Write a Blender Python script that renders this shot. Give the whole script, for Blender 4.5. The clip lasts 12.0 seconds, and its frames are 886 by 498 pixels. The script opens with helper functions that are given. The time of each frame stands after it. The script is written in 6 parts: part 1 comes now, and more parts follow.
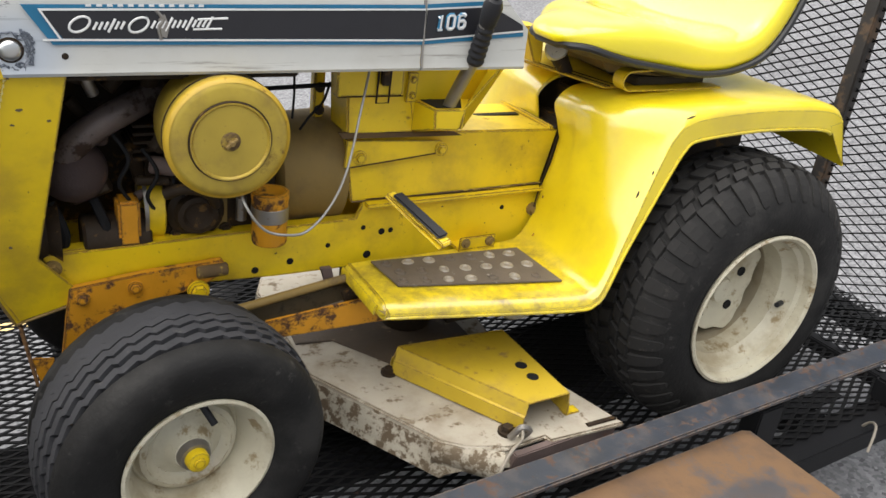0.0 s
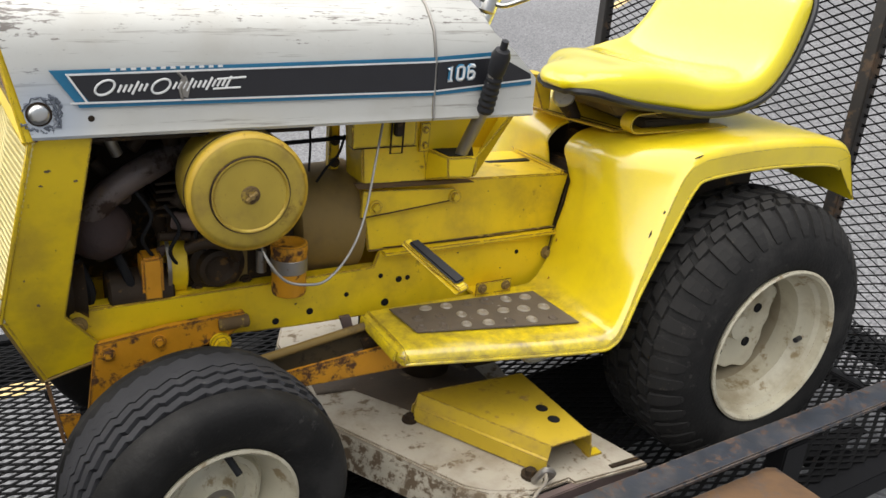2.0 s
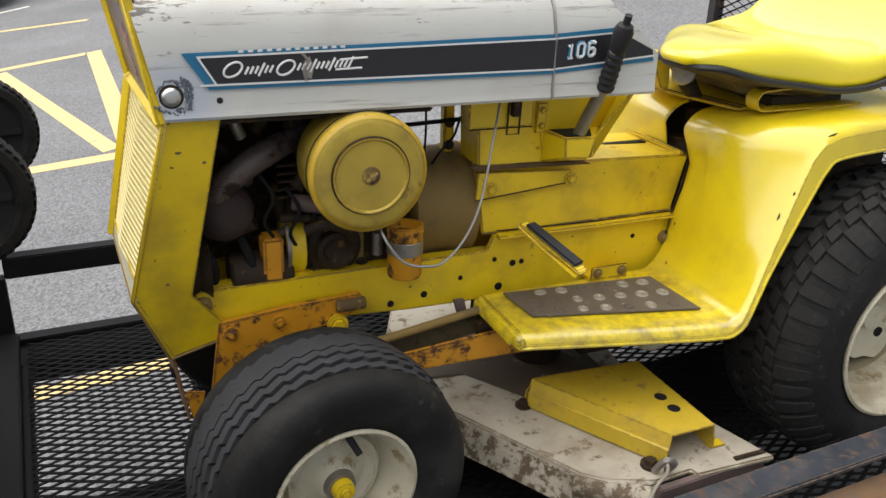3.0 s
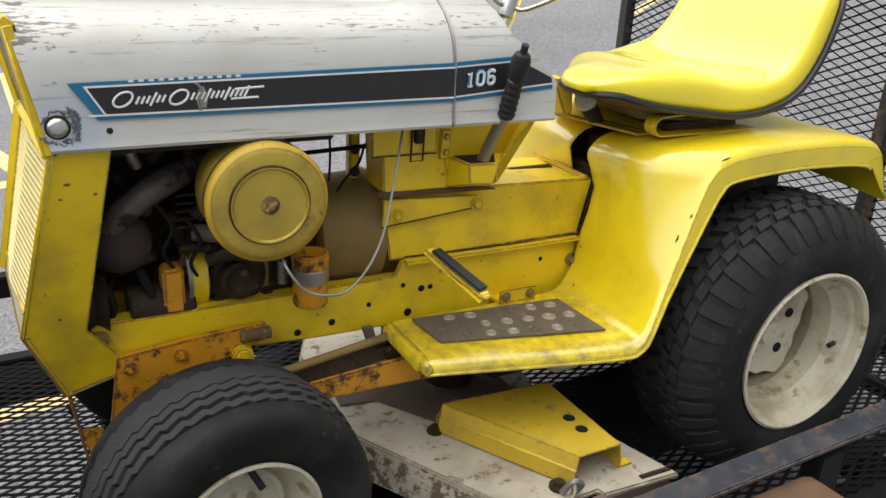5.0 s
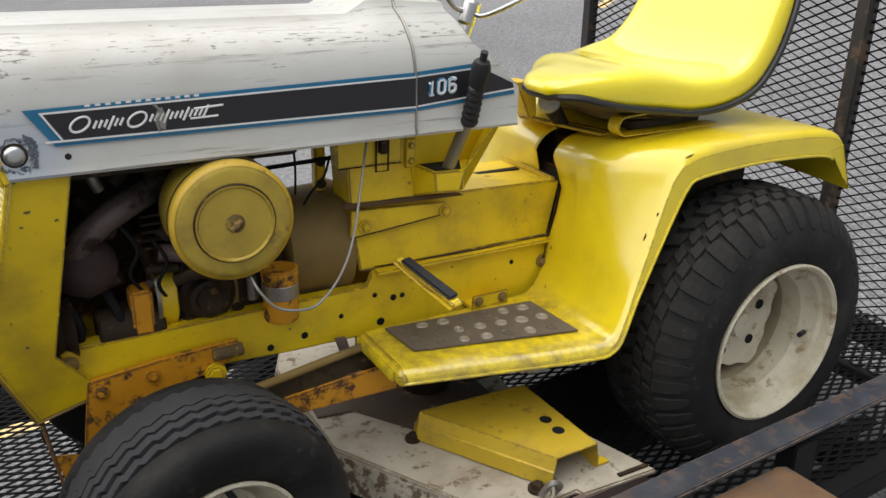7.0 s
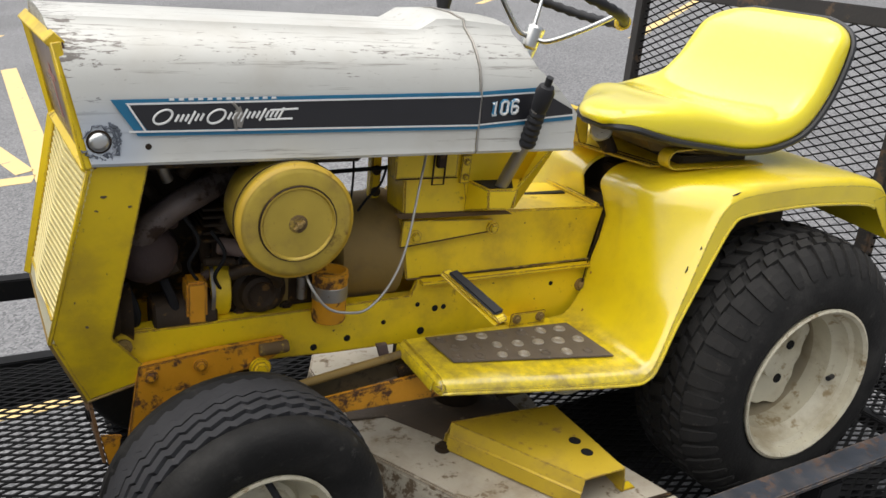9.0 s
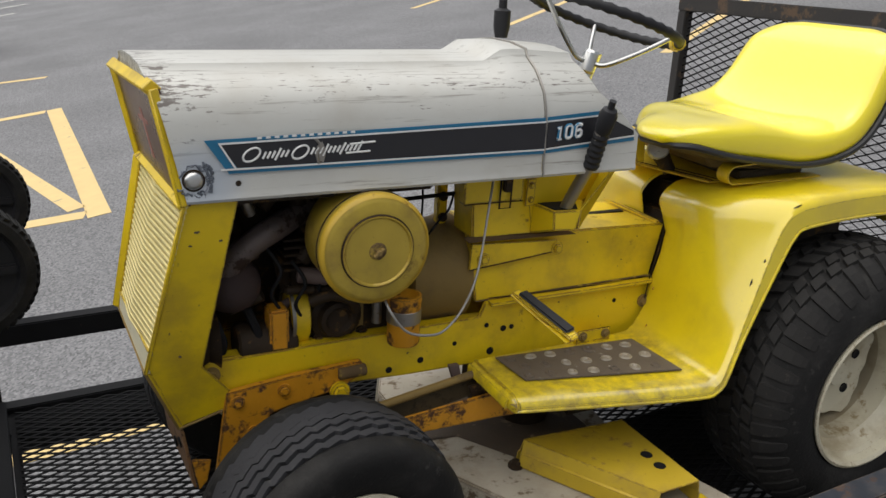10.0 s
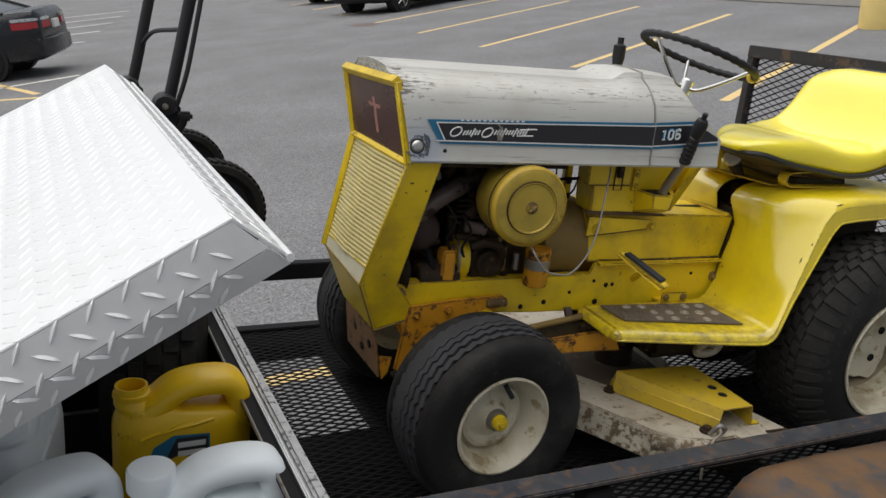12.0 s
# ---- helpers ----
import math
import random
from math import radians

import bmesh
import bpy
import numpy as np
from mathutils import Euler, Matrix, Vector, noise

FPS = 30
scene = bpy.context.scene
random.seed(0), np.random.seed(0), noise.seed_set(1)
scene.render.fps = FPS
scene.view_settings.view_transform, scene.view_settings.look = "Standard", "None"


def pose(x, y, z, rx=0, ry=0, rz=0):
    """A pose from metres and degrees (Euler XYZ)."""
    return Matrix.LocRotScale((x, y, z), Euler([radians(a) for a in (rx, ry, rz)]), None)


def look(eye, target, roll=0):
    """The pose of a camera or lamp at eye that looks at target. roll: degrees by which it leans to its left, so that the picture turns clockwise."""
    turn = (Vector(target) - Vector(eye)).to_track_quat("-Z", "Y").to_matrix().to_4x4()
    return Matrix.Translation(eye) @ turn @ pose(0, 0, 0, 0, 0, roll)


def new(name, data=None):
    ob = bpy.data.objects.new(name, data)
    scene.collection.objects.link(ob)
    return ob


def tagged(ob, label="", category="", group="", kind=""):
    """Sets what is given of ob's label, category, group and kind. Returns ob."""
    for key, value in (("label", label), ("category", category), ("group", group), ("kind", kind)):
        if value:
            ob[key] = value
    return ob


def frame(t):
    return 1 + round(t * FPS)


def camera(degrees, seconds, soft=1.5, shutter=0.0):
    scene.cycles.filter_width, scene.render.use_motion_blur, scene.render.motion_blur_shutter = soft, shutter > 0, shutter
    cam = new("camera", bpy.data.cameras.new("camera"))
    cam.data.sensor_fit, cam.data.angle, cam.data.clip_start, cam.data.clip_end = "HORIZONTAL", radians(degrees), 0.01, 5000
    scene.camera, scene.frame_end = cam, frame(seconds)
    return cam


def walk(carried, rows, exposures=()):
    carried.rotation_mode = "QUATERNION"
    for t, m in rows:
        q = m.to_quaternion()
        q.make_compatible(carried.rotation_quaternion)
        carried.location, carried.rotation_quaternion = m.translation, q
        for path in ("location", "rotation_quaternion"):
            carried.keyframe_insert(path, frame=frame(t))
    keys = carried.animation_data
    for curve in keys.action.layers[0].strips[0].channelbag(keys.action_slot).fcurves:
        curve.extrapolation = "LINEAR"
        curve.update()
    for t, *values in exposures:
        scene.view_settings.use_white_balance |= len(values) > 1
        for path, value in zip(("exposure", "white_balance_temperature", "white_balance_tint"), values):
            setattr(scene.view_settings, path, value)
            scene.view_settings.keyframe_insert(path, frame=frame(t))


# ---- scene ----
cam = camera(56.36, 12.0)
PATH = [
    (0.0, -0.2196, -1.2869, 1.0229, 64.40, -6.44, -28.50),
    (0.5, -0.2236, -1.3012, 1.0240, 66.04, -4.98, -29.20),
    (1.0, -0.2296, -1.3053, 1.0305, 67.14, -3.89, -27.42),
    (1.5, -0.2325, -1.3059, 1.0213, 67.29, -4.72, -28.05),
    (2.0, -0.2338, -1.3048, 1.0226, 67.92, -4.32, -28.37),
    (2.5, -0.2435, -1.2873, 1.0192, 67.50, -2.87, -27.16),
    (3.0, -0.2660, -1.2762, 0.9986, 67.03, -2.05, -22.53),
    (3.2, -0.2609, -1.2691, 0.9909, 66.52, -3.41, -24.40),
    (4.8, -0.2257, -1.2868, 1.0092, 68.32, -2.43, -27.31),
    (5.0, -0.2237, -1.2910, 1.0121, 68.56, -2.88, -27.19),
    (5.5, -0.2049, -1.2867, 1.0331, 70.83, -1.94, -30.68),
    (6.0, -0.2219, -1.2732, 1.0328, 70.30, -2.04, -28.97),
    (6.5, -0.2173, -1.2807, 1.0300, 68.68, -1.69, -28.95),
    (6.7, -0.2052, -1.2974, 1.0271, 68.62, -0.78, -29.19),
    (8.3, -0.2575, -1.2836, 1.0392, 67.72, -4.89, -30.29),
    (8.5, -0.2723, -1.2859, 1.0334, 68.73, -5.56, -29.01),
    (9.0, -0.2781, -1.2922, 1.0365, 69.40, -5.24, -27.01),
    (9.5, -0.3052, -1.2946, 1.0475, 69.93, -3.43, -27.03),
    (10.0, -0.3543, -1.2998, 1.0508, 70.74, -2.61, -25.55),
    (10.5, -0.4481, -1.3021, 1.0432, 68.57, -5.02, -26.08),
    (11.0, -0.5204, -1.4413, 1.0073, 70.18, -5.03, -24.78),
    (11.5, -0.6133, -1.5729, 1.0257, 71.45, -1.45, -21.16),
    (12.0, -0.7611, -1.7012, 1.0393, 73.05, -5.50, -21.69),
]
BASE = pose(0, 0, 0, 0, 10.3, 0)  # the trailer stands nose-up behind its hitch
walk(cam, [(t, BASE @ pose(x, y, z, rx, ry, rz)) for t, x, y, z, rx, ry, rz in PATH], ((0.0, 1.02), (0.5, 1.00), (1.0, 0.85), (1.5, 0.77), (2.5, 0.70), (3.0, 0.64), (5.0, 0.64), (5.5, 0.42), (6.0, 0.32), (6.5, 0.38), (8.5, 0.62), (9.0, 0.55), (9.5, 0.17), (10.0, 0.16), (10.5, 0.10), (11.0, 0.68), (11.5, 0.33), (12.0, 0.0)))

# ---- world and light ----
world = bpy.data.worlds.new("sky")
scene.world = world
world.use_nodes = True
wn, wl = world.node_tree.nodes, world.node_tree.links
sky = wn.new("ShaderNodeTexSky")
sky.sky_type, sky.sun_disc = "NISHITA", False
sky.sun_elevation, sky.sun_rotation = radians(80), radians(349)
sky.dust_density, sky.ozone_density = 3.0, 1.0
wn["Background"].inputs["Strength"].default_value = 0.098
grey = wn.new("ShaderNodeHueSaturation")
grey.inputs["Saturation"].default_value = 0.35
wl.new(sky.outputs[0], grey.inputs["Color"])
wl.new(grey.outputs[0], wn["Background"].inputs["Color"])
lamp = bpy.data.lights.new("sun", "SUN")
lamp.energy, lamp.angle, lamp.color = 2.85, radians(110), (1.0, 0.97, 0.93)
sun = new("sun", lamp)
sun.matrix_basis = look((-2.0, 1.0, 8.5), (0, 0, 0))


# ---- materials ----
def material(name, color, rough=0.5, metal=0.0, vary=0.15, scale=6.0, second=None, amount=0.0, patch=5.0, bump=0.1, grain=120.0, coat=0.0, sheen=None):
    m = bpy.data.materials.new(name)
    m.use_nodes = True
    n, l = m.node_tree.nodes, m.node_tree.links
    b = n["Principled BSDF"]
    b.inputs["Metallic"].default_value = metal
    b.inputs["Coat Weight"].default_value = coat
    b.inputs["Coat Roughness"].default_value = 0.15
    co = n.new("ShaderNodeTexCoord")
    big = n.new("ShaderNodeTexNoise")
    big.inputs["Scale"].default_value, big.inputs["Detail"].default_value = scale, 6
    fine = n.new("ShaderNodeTexNoise")
    fine.inputs["Scale"].default_value, fine.inputs["Detail"].default_value = grain, 3
    for k in (big, fine):
        l.new(co.outputs["Object"], k.inputs["Vector"])
    mixn = n.new("ShaderNodeMix")
    mixn.data_type = "RGBA"
    mixn.inputs[6].default_value = (*[c * (1 - vary) for c in color], 1)
    mixn.inputs[7].default_value = (*[min(1, c * (1 + vary)) for c in color], 1)
    l.new(big.outputs["Fac"], mixn.inputs[0])
    out = mixn.outputs[2]
    ro = n.new("ShaderNodeMapRange")
    ro.inputs[3].default_value, ro.inputs[4].default_value = max(0.02, rough - 0.12), min(1, rough + 0.12)
    l.new(big.outputs["Fac"], ro.inputs[0])
    rout = ro.outputs[0]
    if second is not None:
        pt = n.new("ShaderNodeTexNoise")
        pt.inputs["Scale"].default_value, pt.inputs["Detail"].default_value, pt.inputs["Roughness"].default_value = patch, 9, 0.68
        l.new(co.outputs["Object"], pt.inputs["Vector"])
        ramp = n.new("ShaderNodeMapRange")
        edge = 0.72 - 0.42 * amount
        ramp.inputs[1].default_value, ramp.inputs[2].default_value = edge, edge + 0.07
        l.new(pt.outputs["Fac"], ramp.inputs[0])
        mm = n.new("ShaderNodeMix")
        mm.data_type = "RGBA"
        l.new(ramp.outputs[0], mm.inputs[0])
        l.new(out, mm.inputs[6])
        mm.inputs[7].default_value = (*second, 1)
        out = mm.outputs[2]
        rm = n.new("ShaderNodeMix")
        l.new(ramp.outputs[0], rm.inputs[0])
        l.new(rout, rm.inputs[2])
        rm.inputs[3].default_value = 0.85
        rout = rm.outputs[0]
    l.new(out, b.inputs["Base Color"])
    l.new(rout, b.inputs["Roughness"])
    if bump:
        bp = n.new("ShaderNodeBump")
        bp.inputs["Strength"].default_value, bp.inputs["Distance"].default_value = bump, 0.002
        l.new(fine.outputs["Fac"], bp.inputs["Height"])
        l.new(bp.outputs[0], b.inputs["Normal"])
    return m


YELLOW = material("yellow_paint", (0.77, 0.545, 0.008), 0.42, vary=0.18, scale=11, second=(0.22, 0.125, 0.03), amount=0.24, patch=17, bump=0.05, coat=0.08)
FENDER = material("fender_paint", (0.80, 0.615, 0.008), 0.33, vary=0.10, scale=7, second=(0.36, 0.25, 0.04), amount=0.11, patch=34, bump=0.03, coat=0.9)
OCHRE = material("rusty_yellow_paint", (0.60, 0.27, 0.012), 0.5, vary=0.3, scale=16, second=(0.085, 0.038, 0.018), amount=0.42, patch=26, bump=0.25)
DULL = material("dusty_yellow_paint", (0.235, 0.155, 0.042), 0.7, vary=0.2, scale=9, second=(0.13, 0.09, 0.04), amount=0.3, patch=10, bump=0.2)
AIRLID = material("gold_paint", (0.47, 0.34, 0.045), 0.36, metal=0.35, vary=0.3, scale=13, second=(0.25, 0.15, 0.03), amount=0.2, patch=16, bump=0.06, coat=0.2)


def scuffed_white():
    """White enamel with lengthwise scratches, thickest along the hood's shoulder."""
    m = material("hood_white_paint", (0.535, 0.53, 0.49), 0.42, vary=0.05, scale=7, bump=0.03, coat=0.1)
    n, l = m.node_tree.nodes, m.node_tree.links
    b = n["Principled BSDF"]
    old = b.inputs["Base Color"].links[0].from_socket
    co = n.new("ShaderNodeTexCoord")
    mp = n.new("ShaderNodeMapping")
    mp.inputs["Scale"].default_value = (5, 130, 130)
    l.new(co.outputs["Object"], mp.inputs["Vector"])
    scr = n.new("ShaderNodeTexNoise")
    scr.inputs["Scale"].default_value, scr.inputs["Detail"].default_value, scr.inputs["Roughness"].default_value = 1.0, 8, 0.7
    l.new(mp.outputs[0], scr.inputs["Vector"])
    mp2 = n.new("ShaderNodeMapping")
    mp2.inputs["Scale"].default_value = (38, 190, 140)
    l.new(co.outputs["Object"], mp2.inputs["Vector"])
    chip = n.new("ShaderNodeTexNoise")
    chip.inputs["Scale"].default_value, chip.inputs["Detail"].default_value, chip.inputs["Roughness"].default_value = 1.0, 10, 0.72
    l.new(mp2.outputs[0], chip.inputs["Vector"])
    sep = n.new("ShaderNodeSeparateXYZ")
    l.new(co.outputs["Object"], sep.inputs[0])
    band = n.new("ShaderNodeMapRange")
    band.interpolation_type = "SMOOTHSTEP"
    band.inputs[1].default_value, band.inputs[2].default_value, band.inputs[3].default_value, band.inputs[4].default_value = 0.815, 0.875, 0.0, 0.115
    l.new(sep.outputs[2], band.inputs[0])
    top = n.new("ShaderNodeMapRange")
    top.interpolation_type = "SMOOTHSTEP"
    top.inputs[1].default_value, top.inputs[2].default_value, top.inputs[3].default_value, top.inputs[4].default_value = 0.873, 0.892, 0.0, 0.075
    l.new(sep.outputs[2], top.inputs[0])
    front = n.new("ShaderNodeMapRange")
    front.inputs[1].default_value, front.inputs[2].default_value, front.inputs[3].default_value, front.inputs[4].default_value = -0.215, -0.13, 0.12, 0.0
    l.new(sep.outputs[0], front.inputs[0])
    a1 = n.new("ShaderNodeMath")
    a1.operation = "SUBTRACT"
    l.new(band.outputs[0], a1.inputs[0]), l.new(top.outputs[0], a1.inputs[1])
    a2 = n.new("ShaderNodeMath")
    l.new(a1.outputs[0], a2.inputs[0]), l.new(front.outputs[0], a2.inputs[1])
    masks = []
    for tex, edge, wide in ((scr, 0.572, 0.07), (chip, 0.680, 0.03)):
        ad = n.new("ShaderNodeMath")
        l.new(tex.outputs["Fac"], ad.inputs[0])
        ad.inputs[1].default_value = 0.0
        if tex is chip:
            l.new(a2.outputs[0], ad.inputs[1])
        mr = n.new("ShaderNodeMapRange")
        mr.inputs[1].default_value, mr.inputs[2].default_value = edge, edge + wide
        l.new(ad.outputs[0], mr.inputs[0])
        masks.append(mr)
    for mk, col, k in ((masks[0], (0.24, 0.225, 0.195, 1), 0.75), (masks[1], (0.12, 0.10, 0.085, 1), 0.92)):
        f = n.new("ShaderNodeMath")
        f.operation = "MULTIPLY"
        f.inputs[1].default_value = k
        l.new(mk.outputs[0], f.inputs[0])
        mx = n.new("ShaderNodeMix")
        mx.data_type = "RGBA"
        mx.inputs[7].default_value = col
        l.new(f.outputs[0], mx.inputs[0]), l.new(old, mx.inputs[6])
        old = mx.outputs[2]
    # blue-grey overspray round the hood button
    dist = n.new("ShaderNodeVectorMath")
    dist.operation = "DISTANCE"
    dist.inputs[1].default_value = (-0.165, -0.165, 0.748)
    l.new(co.outputs["Object"], dist.inputs[0])
    spray = n.new("ShaderNodeMapRange")
    spray.interpolation_type = "SMOOTHSTEP"
    spray.inputs[1].default_value, spray.inputs[2].default_value, spray.inputs[3].default_value, spray.inputs[4].default_value = 0.02, 0.075, 0.75, 0.0
    l.new(dist.outputs["Value"], spray.inputs[0])
    mx = n.new("ShaderNodeMix")
    mx.data_type = "RGBA"
    mx.inputs[7].default_value = (0.40, 0.45, 0.52, 1)
    l.new(spray.outputs[0], mx.inputs[0]), l.new(old, mx.inputs[6])
    old = mx.outputs[2]
    l.new(old, b.inputs["Base Color"])
    return m


def worn(m, color, amount=0.5, radius=0.004, grain=70.0):
    """Chips the paint along edges: where a rounded normal parts from the true one, broken up by noise."""
    n, l = m.node_tree.nodes, m.node_tree.links
    b = n["Principled BSDF"]
    old = b.inputs["Base Color"].links[0].from_socket
    bev = n.new("ShaderNodeBevel")
    bev.samples = 4
    bev.inputs["Radius"].default_value = radius
    geo = n.new("ShaderNodeNewGeometry")
    dot = n.new("ShaderNodeVectorMath")
    dot.operation = "DOT_PRODUCT"
    l.new(bev.outputs[0], dot.inputs[0]), l.new(geo.outputs["Normal"], dot.inputs[1])
    co = n.new("ShaderNodeTexCoord")
    noise = n.new("ShaderNodeTexNoise")
    noise.inputs["Scale"].default_value, noise.inputs["Detail"].default_value, noise.inputs["Roughness"].default_value = grain, 8, 0.7
    l.new(co.outputs["Object"], noise.inputs["Vector"])
    edge = n.new("ShaderNodeMapRange")
    edge.inputs[1].default_value, edge.inputs[2].default_value, edge.inputs[3].default_value, edge.inputs[4].default_value = 0.995, 0.85, 0.0, 0.32
    l.new(dot.outputs["Value"], edge.inputs[0])
    add = n.new("ShaderNodeMath")
    l.new(edge.outputs[0], add.inputs[0]), l.new(noise.outputs["Fac"], add.inputs[1])
    mask = n.new("ShaderNodeMapRange")
    mask.inputs[1].default_value, mask.inputs[2].default_value = 1.0 - 0.4 * amount, 1.05 - 0.4 * amount
    l.new(add.outputs[0], mask.inputs[0])
    mx = n.new("ShaderNodeMix")
    mx.data_type = "RGBA"
    mx.inputs[7].default_value = (*color, 1)
    l.new(mask.outputs[0], mx.inputs[0]), l.new(old, mx.inputs[6])
    l.new(mx.outputs[2], b.inputs["Base Color"])
    return m


def grimy(m, color, strength=0.5, scale=6.0, low=0.45, high=0.72, speck=0.0):
    """A soft haze of old grime over a paint, with fine specks."""
    n, l = m.node_tree.nodes, m.node_tree.links
    b = n["Principled BSDF"]
    co = n.new("ShaderNodeTexCoord")
    for k, (sc, lo, hi, amount) in enumerate(((scale, low, high, strength), (150.0, 0.66, 0.70, speck))):
        if not amount:
            continue
        old = b.inputs["Base Color"].links[0].from_socket
        noise = n.new("ShaderNodeTexNoise")
        noise.inputs["Scale"].default_value, noise.inputs["Detail"].default_value, noise.inputs["Roughness"].default_value = sc, 8, 0.62
        l.new(co.outputs["Object"], noise.inputs["Vector"])
        mr = n.new("ShaderNodeMapRange")
        mr.interpolation_type = "SMOOTHSTEP"
        mr.inputs[1].default_value, mr.inputs[2].default_value, mr.inputs[4].default_value = lo, hi, amount
        l.new(noise.outputs["Fac"], mr.inputs[0])
        mx = n.new("ShaderNodeMix")
        mx.data_type = "RGBA"
        mx.inputs[7].default_value = (*color, 1)
        l.new(mr.outputs[0], mx.inputs[0]), l.new(old, mx.inputs[6])
        l.new(mx.outputs[2], b.inputs["Base Color"])
    return m


WHITE = scuffed_white()
CREAM = material("cream_rim_paint", (0.58, 0.54, 0.41), 0.42, vary=0.25, scale=9, second=(0.32, 0.245, 0.14), amount=0.38, patch=20, bump=0.06)
DECKW = material("dirty_white_deck", (0.40, 0.36, 0.285), 0.65, vary=0.3, scale=9, second=(0.15, 0.11, 0.065), amount=0.36, patch=30, bump=0.3)
RUBBER = material("tyre_rubber", (0.015, 0.0145, 0.014), 0.7, vary=0.3, scale=20, second=(0.048, 0.046, 0.042), amount=0.26, patch=42, bump=0.5, grain=160)
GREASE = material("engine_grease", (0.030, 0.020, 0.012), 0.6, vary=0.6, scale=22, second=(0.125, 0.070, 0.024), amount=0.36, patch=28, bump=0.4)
RUSTPIPE = material("rusty_muffler", (0.12, 0.085, 0.075), 0.7, vary=0.35, scale=22, second=(0.16, 0.08, 0.05), amount=0.3, patch=25, bump=0.35)
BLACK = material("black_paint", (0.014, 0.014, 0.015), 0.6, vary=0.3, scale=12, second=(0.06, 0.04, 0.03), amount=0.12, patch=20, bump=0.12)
MESHM = material("black_expanded_metal", (0.009, 0.0088, 0.009), 0.6, vary=0.3, scale=12, second=(0.09, 0.05, 0.035), amount=0.15, patch=9, bump=0.1)
RAILM = material("worn_black_steel", (0.022, 0.027, 0.037), 0.5, vary=0.6, scale=16, second=(0.08, 0.046, 0.03), amount=0.42, patch=38, bump=0.2)
RUSTF = material("rusty_fender", (0.055, 0.052, 0.055), 0.6, vary=0.5, scale=8, second=(0.145, 0.08, 0.036), amount=0.62, patch=2.6, bump=0.25)
CHROME = material("dull_chrome", (0.6, 0.6, 0.58), 0.3, metal=1.0, vary=0.15, scale=20, bump=0.05)
STEEL = material("bare_steel", (0.32, 0.3, 0.27), 0.45, metal=0.8, vary=0.25, scale=25, second=(0.2, 0.1, 0.05), amount=0.25, patch=30, bump=0.15)
VINYL = material("yellow_vinyl", (0.90, 0.745, 0.008), 0.36, vary=0.05, scale=6, bump=0.06, grain=500, coat=1.0)
PIPING = material("black_vinyl", (0.02, 0.02, 0.022), 0.45, vary=0.2, bump=0.1)
BLUE = material("decal_blue", (0.015, 0.15, 0.277), 0.4, vary=0.15, scale=30, second=(0.6, 0.6, 0.58), amount=0.12, patch=60, bump=0.02)
DECALK = material("decal_black", (0.018, 0.018, 0.022), 0.4, vary=0.2, scale=30, second=(0.4, 0.4, 0.4), amount=0.04, patch=70, bump=0.02)
DECALW = material("decal_white", (0.72, 0.72, 0.70), 0.4, vary=0.06, bump=0.02)
PAD = material("worn_grip_pad", (0.115, 0.090, 0.064), 0.8, vary=0.35, scale=25, second=(0.42, 0.40, 0.36), amount=0.25, patch=26, bump=0.5)
PADW = material("worn_button_metal", (0.32, 0.285, 0.23), 0.5, metal=0.3, vary=0.3, scale=60, bump=0.3)
ALU = material("tread_plate_aluminium", (0.76, 0.77, 0.775), 0.40, metal=0.28, vary=0.05, scale=5, bump=0.05)
SMOKE = material("lamp_panel", (0.085, 0.045, 0.04), 0.28, vary=0.2, scale=10, bump=0.05)
JUGY = material("yellow_plastic", (0.80, 0.50, 0.01), 0.33, vary=0.1, scale=12, second=(0.26, 0.15, 0.02), amount=0.24, patch=18, bump=0.05)
JUGW = material("white_plastic", (0.84, 0.89, 0.91), 0.4, vary=0.06, scale=12, second=(0.4, 0.36, 0.3), amount=0.08, patch=18, bump=0.04)
PLASTIC = material("black_plastic", (0.022, 0.022, 0.024), 0.5, vary=0.2, bump=0.1)
CARPAINT = material("dark_car_paint", (0.006, 0.007, 0.012), 0.25, vary=0.1, bump=0.0, coat=0.2)
GLASS = material("dark_glass", (0.02, 0.025, 0.03), 0.08, vary=0.05, bump=0.0)
REDLAMP = material("red_lens", (0.35, 0.01, 0.015), 0.2, vary=0.1, bump=0.0, coat=0.5)
LINE = material("yellow_road_paint", (0.66, 0.49, 0.22), 0.8, vary=0.12, scale=8, second=(0.2, 0.19, 0.18), amount=0.2, patch=9, bump=0.3, grain=200)
LINEW = material("white_road_paint", (0.7, 0.69, 0.62), 0.8, vary=0.1, scale=8, second=(0.25, 0.25, 0.25), amount=0.25, patch=9, bump=0.3, grain=200)
CONCRETE = material("concrete", (0.42, 0.40, 0.37), 0.85, vary=0.15, scale=3, second=(0.25, 0.24, 0.21), amount=0.25, patch=3, bump=0.3)
BOLLARD = material("yellow_concrete_paint", (0.72, 0.55, 0.20), 0.7, vary=0.12, scale=5, bump=0.15)
ROD = material("grey_cable", (0.30, 0.29, 0.27), 0.4, metal=0.5, vary=0.1, bump=0.05)

